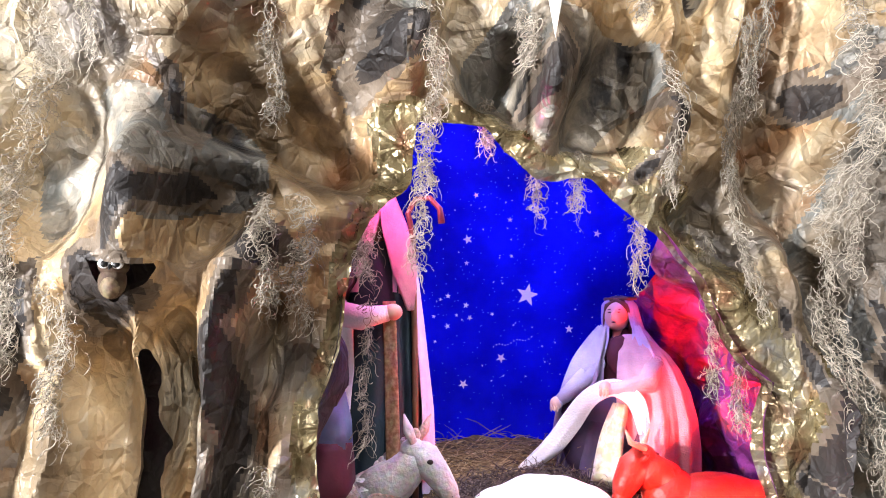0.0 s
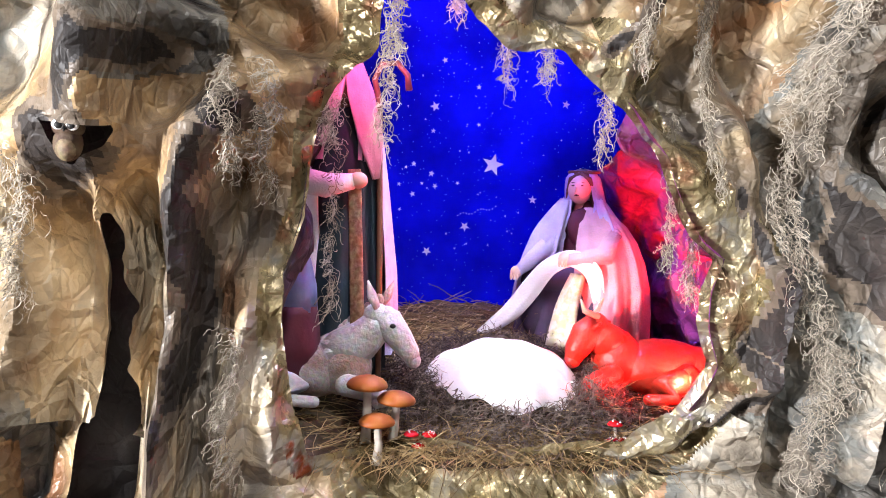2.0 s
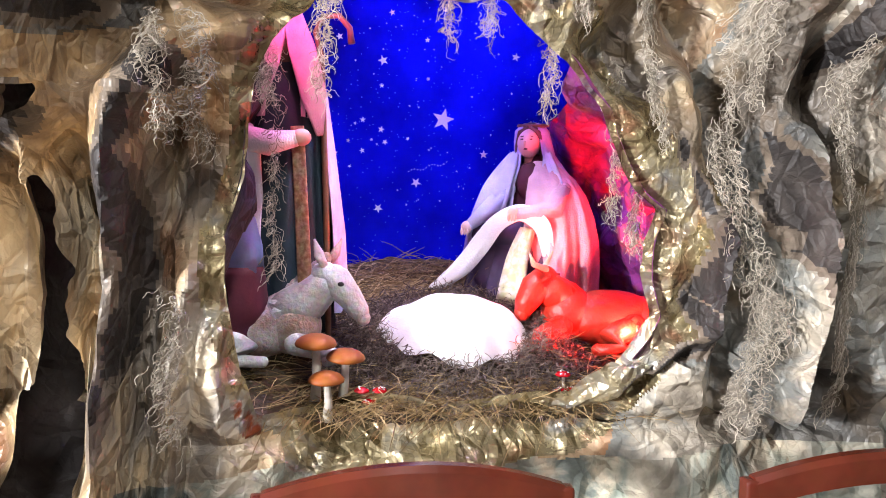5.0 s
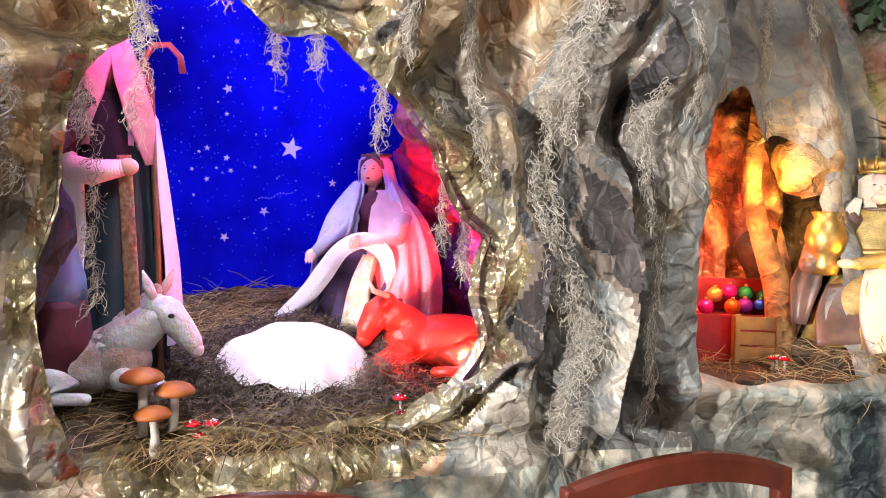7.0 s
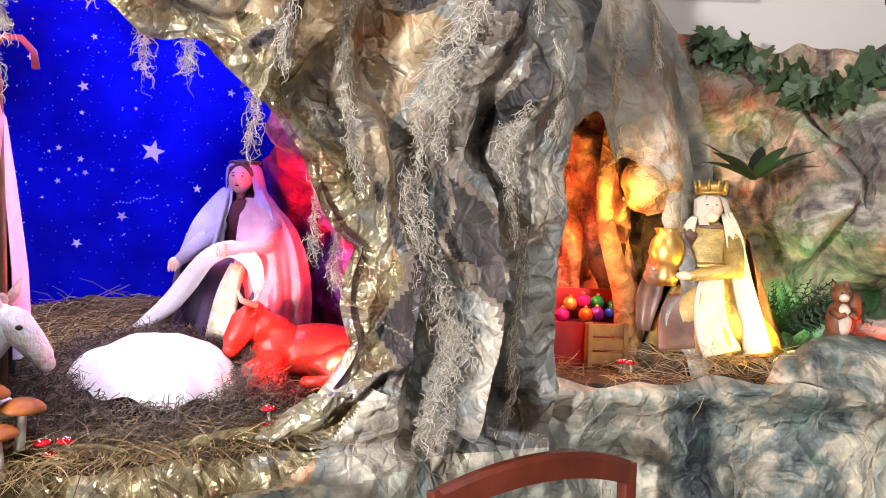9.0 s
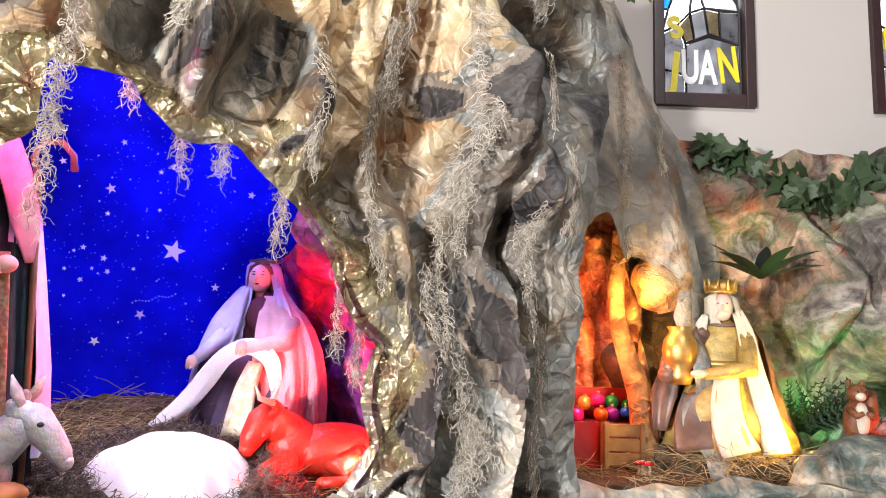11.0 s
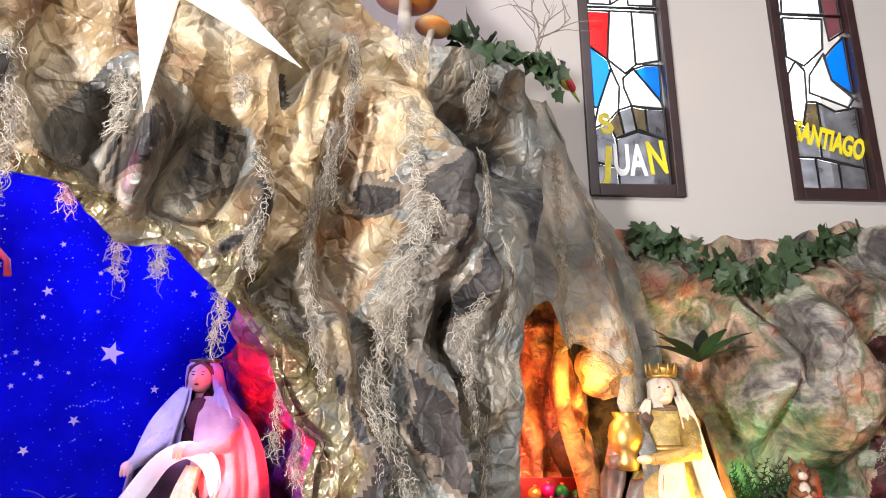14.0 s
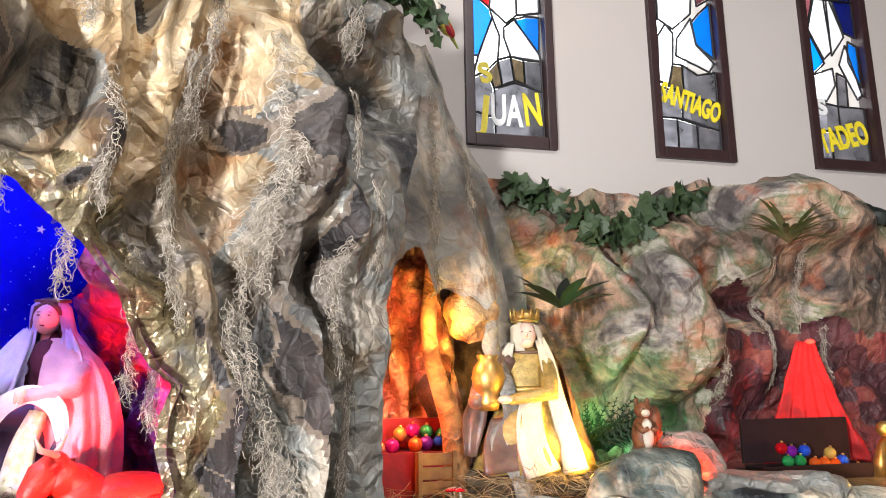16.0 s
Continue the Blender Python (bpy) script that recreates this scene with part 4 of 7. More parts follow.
SKIN = mat("painted_skin", (0.74, 0.50, 0.40), 0.5, vary=0.1, scale=20, bump=0.05)
VEIL = mat("lavender_veil_cloth", (0.50, 0.49, 0.68), 0.8, vary=0.2, scale=25, bump=0.4, bump_scale=300)
ROSE = mat("rose_mantle_cloth", (0.66, 0.38, 0.44), 0.8, vary=0.2, scale=25, bump=0.4, bump_scale=300)
MAROON = mat("maroon_dress_cloth", (0.10, 0.012, 0.03), 0.8, vary=0.3, scale=20, bump=0.3)
PURPLE = mat("dark_violet_skirt_cloth", (0.09, 0.06, 0.13), 0.8, vary=0.3, scale=20, bump=0.3)
WHITE = mat("white_cotton_cloth", (0.82, 0.82, 0.82), 0.85, vary=0.06, scale=30, bump=0.5, bump_scale=220)
BROCADE = mat("gold_white_brocade", (0.62, 0.52, 0.30), 0.5, vary=0.5, scale=60, bump=0.4, second=(0.75, 0.72, 0.68))
HAIR = mat("brown_painted_hair", (0.14, 0.055, 0.025), 0.6, vary=0.4, scale=40, bump=0.5)
TEAL = mat("dark_teal_robe_cloth", (0.006, 0.028, 0.045), 0.75, vary=0.5, scale=14, bump=0.4)
STRIPE = mat("brown_patterned_trim", (0.30, 0.13, 0.06), 0.7, vary=0.7, scale=120, bump=0.5, second=(0.50, 0.34, 0.20))
BLUECLOTH = mat("blue_folded_cloth", (0.24, 0.32, 0.62), 0.8, vary=0.4, scale=12, bump=0.4)
WOODSTAFF = mat("turned_brown_wood", (0.22, 0.11, 0.06), 0.5, vary=0.4, scale=30, bump=0.3)
FUR = mat("grey_brown_painted_coat", (0.30, 0.20, 0.15), 0.6, vary=0.6, scale=17, bump=0.9, bump_scale=160, second=(0.74, 0.72, 0.70))
PALEFUR = mat("pale_grey_painted_coat", (0.74, 0.78, 0.80), 0.5, vary=0.5, scale=26, bump=1.0, bump_scale=90, second=(0.56, 0.54, 0.52))
BLACK = mat("black_paint", (0.01, 0.01, 0.01), 0.4, vary=0.1)
COWCOAT = mat("red_brown_painted_coat", (0.50, 0.02, 0.012), 0.4, vary=0.6, scale=14, bump=0.9, second=(0.60, 0.045, 0.02))
BONE = mat("horn_paint", (0.55, 0.48, 0.36), 0.5)

# the seated woman
bm = bmesh.new()
lathe(bm, [(0, 0.115, 0.10, -0.02, 0), (0.03, 0.12, 0.10, -0.02, 0), (0.10, 0.105, 0.095, -0.02, 0), (0.16, 0.095, 0.09, -0.01, 0), (0.20, 0.06, 0.06, 0, 0.01)], (0, 0, 0), 3, seg=64, folds=9, deep=0.10)
ball(bm, (-0.045, -0.035, 0.15), (0.085, 0.06, 0.050), 3)
ball(bm, (-0.075, -0.050, 0.09), (0.045, 0.045, 0.09), 3)
lathe(bm, [(0.14, 0.075, 0.06, 0.02, 0.01), (0.20, 0.066, 0.052, 0.015, 0.01), (0.26, 0.062, 0.046, 0.01, 0.005), (0.30, 0.050, 0.040, 0.005, 0), (0.325, 0.026, 0.026, 0, -0.002), (0.345, 0.014, 0.016, -0.003, -0.004)], (0, 0, 0), 2, seg=32)
ball(bm, (-0.006, -0.036, 0.280), (0.026, 0.022, 0.045), 2)
ball(bm, (-0.012, -0.024, 0.372), (0.0245, 0.027, 0.036), 0, 28, 18)
ball(bm, (-0.017, -0.050, 0.367), (0.0038, 0.0055, 0.007), 0, 10, 8)
ball(bm, (-0.013, -0.034, 0.350), (0.013, 0.012, 0.012), 0, 16, 10)
ball(bm, (-0.010, 0.004, 0.386), (0.029, 0.026, 0.031), 5)
for s in (-1, 1):
    tube(bm, [(-0.011, -0.036, 0.407), (-0.011 + 0.018 * s, -0.036, 0.395), (-0.011 + 0.025 * s, -0.022, 0.365), (-0.011 + 0.026 * s, -0.012, 0.325)], [0.004, 0.006, 0.006, 0.005], 8, 5)
tube(bm, [(-0.010, -0.012, 0.345), (-0.008, -0.012, 0.315)], [0.013, 0.016], 12, 0)
for x in (-0.0225, -0.0045):
    ball(bm, (x, -0.0485, 0.377), (0.0035, 0.002, 0.0018), 5, 8, 6)
    ball(bm, (x, -0.0465, 0.384), (0.005, 0.002, 0.0012), 5, 8, 6)
ball(bm, (-0.0145, -0.0490, 0.3545), (0.0048, 0.0022, 0.0018), 2, 8, 6)
# veil over the hair, open to the front
lathe(bm, [(0.03, 0.092, 0.080, 0.01, 0.02), (0.14, 0.093, 0.076, 0.01, 0.015), (0.22, 0.088, 0.066, 0.008, 0.012), (0.275, 0.078, 0.058, 0.005, 0.008), (0.315, 0.055, 0.048, 0.002, 0.004), (0.345, 0.042, 0.042, -0.004, 0.002), (0.375, 0.0395, 0.040, -0.008, 0.0), (0.400, 0.036, 0.037, -0.010, -0.002), (0.416, 0.024, 0.026, -0.010, -0.003), (0.422, 0.005, 0.006, -0.010, -0.004)],
      (0, 0, 0), 1, seg=80, folds=17, deep=0.09, arc=(radians(-60), radians(240)))
drape(bm, [(-0.040, -0.026, 0.345), (-0.052, -0.036, 0.31), (-0.072, -0.048, 0.26), (-0.094, -0.052, 0.18), (-0.108, -0.045, 0.06)], [0.020, 0.04, 0.062, 0.075, 0.085], 1, thick=0.010, ripple=0.008)
drape(bm, [(0.028, -0.026, 0.345), (0.036, -0.036, 0.31), (0.046, -0.050, 0.27), (0.052, -0.060, 0.235)], [0.018, 0.032, 0.04, 0.012], 1, thick=0.012, ripple=0.009)
lathe(bm, [(0.02, 0.092, 0.088, 0.035, 0.0), (0.08, 0.092, 0.092, 0.038, -0.002), (0.14, 0.089, 0.092, 0.040, -0.004), (0.20, 0.084, 0.086, 0.036, -0.006), (0.25, 0.074, 0.074, 0.030, -0.006), (0.285, 0.060, 0.060, 0.024, -0.005), (0.312, 0.042, 0.046, 0.016, -0.004), (0.328, 0.022, 0.030, 0.010, -0.002)], (0, 0, 0), 6, seg=72, folds=9, deep=0.10, arc=(radians(-118), radians(110)))
# the cloth on her lap
drape(bm, [(0.045, -0.085, 0.11), (0.038, -0.105, 0.18), (-0.005, -0.118, 0.212), (-0.055, -0.112, 0.185), (-0.090, -0.108, 0.130), (-0.125, -0.105, 0.078), (-0.165, -0.10, 0.040), (-0.195, -0.095, 0.022)], [0.024, 0.036, 0.040, 0.042, 0.046, 0.042, 0.030, 0.008], 4, thick=0.006, ripple=0.005)
drape(bm, [(0.005, -0.10, 0.17), (-0.012, -0.115, 0.10), (-0.022, -0.118, 0.0)], [0.03, 0.045, 0.06], 7, thick=0.012, ripple=0.006)
for p in ((-0.020, -0.126, 0.205), (-0.125, -0.085, 0.168)):
    ball(bm, p, (0.012, 0.010, 0.015), 0)
    for k in range(3):
        ball(bm, (p[0] - 0.008 + 0.006 * k, p[1] - 0.006, p[2] - 0.010), (0.0032, 0.004, 0.009), 0, 8, 6)
limb(bm, [(0.060, -0.045, 0.26), (0.052, -0.090, 0.215), (-0.012, -0.120, 0.203)], [0.022, 0.022, 0.013], 12, 6)
limb(bm, [(-0.055, -0.03, 0.26), (-0.090, -0.06, 0.205), (-0.12, -0.080, 0.172)], [0.020, 0.020, 0.012], 12, 1)
tube(bm, [(0.030 * math.cos(a) - 0.008, 0.026 * math.sin(a) - 0.004, 0.414 + 0.004 * math.sin(a)) for a in (k * 0.2 for k in range(33))], 0.0045, 6, 5)
MARY = finish("seated_woman_statue", bm, [SKIN, VEIL, MAROON, PURPLE, WHITE, HAIR, ROSE, BROCADE], at_cave(-0.062, 0.42, 1.128, -26) @ Matrix.Diagonal((1.14, 1.1, 1.0, 1)), "seated woman statue in pale veil and rose mantle holding cloth", "statue")

# the standing man, whose hood hides the head
bm = bmesh.new()
lathe(bm, [(0, 0.105, 0.085, 0, 0), (0.05, 0.105, 0.085, 0, 0), (0.2, 0.092, 0.075, 0, 0), (0.36, 0.082, 0.066, 0, 0), (0.46, 0.075, 0.055, 0, 0), (0.52, 0.05, 0.04, 0, 0), (0.55, 0.025, 0.025, 0, 0)], (0, 0, 0), 0, seg=56, folds=11, deep=0.09)
lathe(bm, [(0.04, 0.125, 0.095, 0.01, 0.01), (0.2, 0.115, 0.085, 0.01, 0.008), (0.36, 0.10, 0.075, 0.005, 0.005), (0.48, 0.085, 0.06, 0, 0), (0.54, 0.05, 0.045, 0, 0)], (0, 0, 0), 1, seg=48, folds=8, deep=0.07, arc=(radians(-38), radians(185)))
ball(bm, (-0.01, -0.015, 0.585), (0.034, 0.038, 0.046), 4)
ball(bm, (-0.005, -0.03, 0.56), (0.026, 0.026, 0.035), 5)
lathe(bm, [(0.42, 0.085, 0.07, 0.0, 0.0), (0.50, 0.074, 0.06, 0.0, 0.0), (0.56, 0.05, 0.05, -0.005, -0.006), (0.61, 0.042, 0.046, -0.01, -0.008), (0.638, 0.02, 0.025, -0.01, -0.008), (0.642, 0.004, 0.005, -0.01, -0.008)], (0, 0, 0), 2, seg=44, folds=9, deep=0.10, arc=(radians(-70), radians(235)))
drape(bm, [(0.005, -0.045, 0.63), (0.03, -0.062, 0.55), (0.058, -0.07, 0.46), (0.072, -0.075, 0.385)], [0.036, 0.058, 0.055, 0.015], 2)
drape(bm, [(-0.02, -0.05, 0.60), (-0.045, -0.065, 0.52), (-0.055, -0.07, 0.45)], [0.045, 0.058, 0.03], 2)
limb(bm, [(-0.095, -0.03, 0.40), (-0.085, -0.075, 0.375), (-0.03, -0.095, 0.365), (0.02, -0.095, 0.375)], [0.026, 0.026, 0.024, 0.016], 12, 3)
ball(bm, (0.035, -0.098, 0.378), (0.02, 0.014, 0.016), 4)
drape(bm, [(-0.080, -0.076, 0.36), (-0.078, -0.088, 0.27), (-0.062, -0.095, 0.12)], [0.06, 0.07, 0.03], 3)
drape(bm, [(0.025, -0.083, 0.40), (0.035, -0.09, 0.28), (0.045, -0.098, 0.14), (0.055, -0.10, 0.03)], [0.028, 0.028, 0.03, 0.034], 7, thick=0.004, ripple=0.0)
finish("hooded_man_statue", bm, [TEAL, VEIL, ROSE, WHITE, SKIN, HAIR, ROSE, STRIPE], at_cave(-0.635, 0.22, 1.085) @ Matrix.Diagonal((0.90, 1.0, 1.0, 1)), "standing hooded man statue in dark teal robe", "statue")

# his crook
bm = bmesh.new()
tube(bm, [(0, 0, 0), (0.002, 0, 0.3), (0.0, 0, 0.58), (-0.01, 0, 0.625), (0.005, 0, 0.655), (0.035, 0, 0.658), (0.055, 0, 0.635), (0.058, 0, 0.605)], [0.006, 0.006, 0.006, 0.006, 0.006, 0.006, 0.006, 0.007], 10)
finish("shepherd_crook", bm, WOODSTAFF, at_cave(-0.545, 0.17, 1.045) @ Matrix.Rotation(radians(-2.5), 4, 'Y'), "brown wooden crook standing beside the hooded statue", "crook")
# blue bundle behind the donkey
bm = bmesh.new()
lathe(bm, [(0, 0.062, 0.05, 0, 0), (0.06, 0.066, 0.05, 0, 0), (0.115, 0.06, 0.048, 0, 0), (0.13, 0.056, 0.045, 0, 0)], (0, 0, 0), 1, seg=32, folds=7, deep=0.05)
lathe(bm, [(0.12, 0.055, 0.045, 0, 0), (0.17, 0.052, 0.042, 0, 0), (0.22, 0.04, 0.035, 0, 0), (0.245, 0.018, 0.018, 0, 0), (0.25, 0.003, 0.003, 0, 0)], (0, 0, 0), 0, seg=28, folds=5, deep=0.06)
finish("blue_cloaked_statue", bm, [BLUECLOTH, MAROON], at_cave(-0.725, 0.12, 1.09), "small statue wrapped in a blue cloak over maroon", "statue")


# the donkey, lying
bm = bmesh.new()
ball(bm, (-0.09, 0, 0.055), (0.105, 0.058, 0.055), 0, 28, 16)
ball(bm, (-0.015, -0.005, 0.06), (0.055, 0.05, 0.052), 0, 24, 14)
ball(bm, (-0.16, 0.0, 0.045), (0.05, 0.055, 0.05), 0, 24, 14)
limb(bm, [(-0.03, 0, 0.075), (0.015, -0.005, 0.11), (0.045, -0.01, 0.14), (0.06, -0.012, 0.15)], [0.048, 0.04, 0.032, 0.026], 16, 1)
limb(bm, [(0.042, -0.012, 0.155), (0.065, -0.016, 0.145), (0.09, -0.02, 0.115), (0.108, -0.023, 0.090), (0.114, -0.024, 0.078)], [0.026, 0.031, 0.025, 0.0195, 0.014], 16, 1, flat=0.85)
for s, dx in ((-1, -0.022), (1, 0.028)):
    tube(bm, [(0.045, -0.012 + 0.014 * s, 0.168), (0.045 + dx * 0.6, -0.012 + 0.018 * s, 0.195), (0.045 + dx, -0.012 + 0.02 * s, 0.222)], [0.008, 0.012, 0.002], 8, 1 if s < 0 else 0, flat=0.5)
ball(bm, (0.072, -0.042, 0.142), (0.006, 0.004, 0.0045), 2, 10, 8)
for z in (0.0,):
    ball(bm, (0.112, -0.035, 0.085), (0.003, 0.003, 0.003), 2, 8, 6)
for k in range(9):
    a = Vector((-0.03, 0.0, 0.118)).lerp(Vector((0.045, -0.006, 0.185)), k / 8)
    ball(bm, a, (0.010, 0.009, 0.013), 0, 8, 6)
limb(bm, [(-0.005, -0.045, 0.035), (0.055, -0.06, 0.02), (0.085, -0.062, 0.012), (0.05, -0.068, 0.008)], [0.022, 0.015, 0.011, 0.010], 10, 1)
limb(bm, [(-0.13, -0.05, 0.04), (-0.09, -0.068, 0.03), (-0.12, -0.072, 0.010), (-0.06, -0.074, 0.008)], [0.03, 0.022, 0.014, 0.010], 10, 1)
finish("donkey_statue", bm, [FUR, PALEFUR, BLACK], at_cave(-0.60, 0.14, 1.043) @ Matrix.Scale(1.04, 4), "grey-brown donkey statue with pale head lying in hay", "statue")

# the cow, lying
bm = bmesh.new()
ball(bm, (0.07, 0, 0.065), (0.115, 0.062, 0.062), 0, 28, 16)
ball(bm, (-0.02, 0, 0.075), (0.06, 0.055, 0.06), 0, 24, 14)
ball(bm, (0.145, 0.0, 0.06), (0.055, 0.058, 0.055), 0, 24, 14)
limb(bm, [(-0.03, 0, 0.10), (-0.065, -0.01, 0.125), (-0.085, -0.015, 0.135)], [0.045, 0.038, 0.03], 14, 0)
limb(bm, [(-0.075, -0.015, 0.15), (-0.095, -0.022, 0.13), (-0.115, -0.03, 0.095), (-0.122, -0.034, 0.075)], [0.028, 0.033, 0.025, 0.018], 14, 0)
for s in (-1, 1):
    limb(bm, [(-0.075, -0.015 + 0.02 * s, 0.17), (-0.085 + 0.02 * s, -0.02 + 0.04 * s, 0.182), (-0.085 + 0.03 * s, -0.025 + 0.045 * s, 0.205)], [0.007, 0.006, 0.002], 8, 1)
    tube(bm, [(-0.068, -0.012 + 0.022 * s, 0.155), (-0.06 + 0.02 * s, -0.01 + 0.05 * s, 0.15)], [0.007, 0.010], 8, 0, flat=0.5)
limb(bm, [(-0.04, -0.045, 0.05), (-0.09, -0.065, 0.03), (-0.11, -0.068, 0.012), (-0.06, -0.075, 0.010)], [0.026, 0.018, 0.012, 0.012], 10, 0)
limb(bm, [(0.11, -0.05, 0.05), (0.06, -0.075, 0.035), (0.09, -0.08, 0.012), (0.03, -0.085, 0.010)], [0.034, 0.026, 0.014, 0.012], 10, 0)
tube(bm, [(0.19, 0.0, 0.07), (0.205, -0.02, 0.04), (0.19, -0.05, 0.015)], [0.008, 0.006, 0.008], 8, 0)
finish("cow_statue", bm, [COWCOAT, BONE], at_cave(-0.01, 0.24, 1.045, -10), "red-brown cow statue lying in the hay", "statue")

# the white cloth heaped over the crib
S, T = np.meshgrid(np.linspace(0, 2 * math.pi, 97)[:-1], np.linspace(0, 1, 30), indexing="ij")
edge = 1 + 0.05 * np.sin(3 * S + 0.5) + 0.03 * np.sin(7 * S) + 0.02 * np.sin(13 * S)
rr = T ** 0.7 * edge
uu, vv = -0.285 + 0.158 * rr * np.cos(S), 0.215 + 0.125 * rr * np.sin(S)
zz = 1.140 + 0.16 * (vv - 0.215) - 0.075 * T ** 3.0 + 0.006 * np.sin(9 * S) * T ** 2 + 0.012 * vnoise(np.stack([uu * 16, vv * 16, 0 * uu], -1), 71)
verts = [W(a, b, c) for a, b, c in zip(uu.ravel(), vv.ravel(), zz.ravel())]
faces = [(i * 30 + j, ((i + 1) % 96) * 30 + j, ((i + 1) % 96) * 30 + j + 1, i * 30 + j + 1) for i in range(96) for j in range(29)]
tagged(raw("white_cloth", verts, faces, WHITE), "white cotton cloth heaped over the crib", "cloth")

# ---- mushrooms ----
ORANGE = mat("orange_velvet_cap", (0.46, 0.13, 0.012), 0.6, vary=0.45, scale=30, bump=0.2, second=(0.26, 0.06, 0.006))
STALK = mat("cream_mushroom_stalk", (0.60, 0.54, 0.46), 0.7, vary=0.2, scale=60, bump=0.3)
REDCAP = mat("glossy_red_cap", (0.55, 0.008, 0.015), 0.2, vary=0.2, scale=20, bump=0.0)


def mushroom(where, cap_r, height, lean, caps, label, dots=False, group="mushrooms in the cave"):
    thing = empty("mushroom", where, label, "mushroom", group)
    o = Vector(where)
    top = o + Vector((lean[0], lean[1], height))
    bm = bmesh.new()
    tube(bm, [o, o.lerp(top, 0.5) + Vector((0.003, 0, 0)), top], [cap_r * 0.30, cap_r * 0.22, cap_r * 0.20], 12)
    part("stalk", bm, STALK, thing)
    bm = bmesh.new()
    rows = [(-0.22, 0.25), (-0.20, 0.7), (-0.10, 0.96), (0.0, 1.0), (0.14, 0.94), (0.32, 0.74), (0.44, 0.45), (0.50, 0.15), (0.505, 0.01)]
    tip = Matrix.Rotation(lean[0] * 4, 4, 'Y') @ Matrix.Rotation(-lean[1] * 4, 4, 'X')
    lathe(bm, [(h * cap_r, r * cap_r, r * cap_r, 0, 0) for h, r in rows], top, 0, seg=28, turn=tip)
    cap = part("cap", bm, caps, thing)
    if dots:
        rng = random.Random(int(where[0] * 1000))
        for k in range(7):
            a, e = rng.uniform(0, 6.28), rng.uniform(0.25, 0.9)
            p = top + Vector((math.cos(a) * e, math.sin(a) * e, 0.5 * math.sqrt(max(0, 1 - e * e)))) * cap_r * 0.97
            bm = bmesh.new()
            ball(bm, p, cap_r * 0.12, 0, 8, 6)
            part("spot", bm, WHITE, cap, "raised white spot")
    return thing


for u, v, r, h, ln in ((-0.568, 0.02, 0.037, 0.122, (0, 0.0)), (-0.522, 0.03, 0.035, 0.097, (0.008, 0)), (-0.545, -0.01, 0.032, 0.072, (-0.004, 0))):
    mushroom(W(u, v, bed_z(u, v) - 0.005), r, h, ln, ORANGE, "orange velvet mushroom with cream stalk in hay")
for u, v, r, h in ((-0.485, 0.03, 0.014, 0.035), (-0.472, 0.02, 0.013, 0.02), (-0.452, 0.035, 0.014, 0.032), (-0.098, 0.06, 0.015, 0.045), (-0.105, 0.045, 0.014, 0.022), (-0.08, 0.045, 0.014, 0.024)):
    mushroom(W(u, v, bed_z(u, v) - 0.004), r, h, (0, 0), REDCAP, "small glossy red mushroom with white spots", True, "red mushrooms")

# ---- coloured lamps ----
LAMPBLACK = mat("black_lamp_metal", (0.02, 0.02, 0.022), 0.35, metal=0.6, vary=0.2)
LAMPRIM = mat("grey_lamp_rim", (0.45, 0.45, 0.48), 0.3, metal=0.8, vary=0.1)


def flood(name, where, aim, r, label, glass):
    """A small round floodlight: body, rim, lens."""
    m = look(where, aim)
    thing = empty(name, where, label, "lamp")
    bm = bmesh.new()
    lathe(bm, [(0.0, r, r, 0, 0), (0.35 * r, 0.98 * r, 0.98 * r, 0, 0), (0.9 * r, 0.7 * r, 0.7 * r, 0, 0), (1.25 * r, 0.35 * r, 0.35 * r, 0, 0), (1.4 * r, 0.2 * r, 0.2 * r, 0, 0)], (0, 0, 0), 0, seg=24)
    bmesh.ops.transform(bm, matrix=m, verts=bm.verts)
    part("body", bm, LAMPBLACK, thing)
    bm = bmesh.new()
    tube(bm, [m @ Vector((r * math.cos(a), r * math.sin(a), 0)) for a in (k * 2 * math.pi / 28 for k in range(29))], r * 0.08, 8)
    part("rim", bm, LAMPRIM, thing)
    bm = bmesh.new()
    ball(bm, (0, 0, -0.005), (0.9 * r, 0.9 * r, 0.12 * r), 0, 20, 8)
    bmesh.ops.transform(bm, matrix=m, verts=bm.verts)
    part("lens", bm, glass, thing, "coloured glass lens")
    return thing


def glow(name, colour, power):
    m = bpy.data.materials.new(name)
    m.use_nodes = True
    b = m.node_tree.nodes["Principled BSDF"]
    b.inputs["Base Color"].default_value = (*colour, 1)
    b.inputs["Emission Color"].default_value, b.inputs["Emission Strength"].default_value = (*colour, 1), power
    b.inputs["Roughness"].default_value = 0.2
    return m


REDGLASS = glow("lit_red_glass", (1.0, 0.05, 0.03), 3)
YELGLASS = glow("lit_yellow_glass", (1.0, 0.62, 0.08), 3)
GREENGLASS = glow("lit_green_glass", (0.05, 1.0, 0.25), 3)

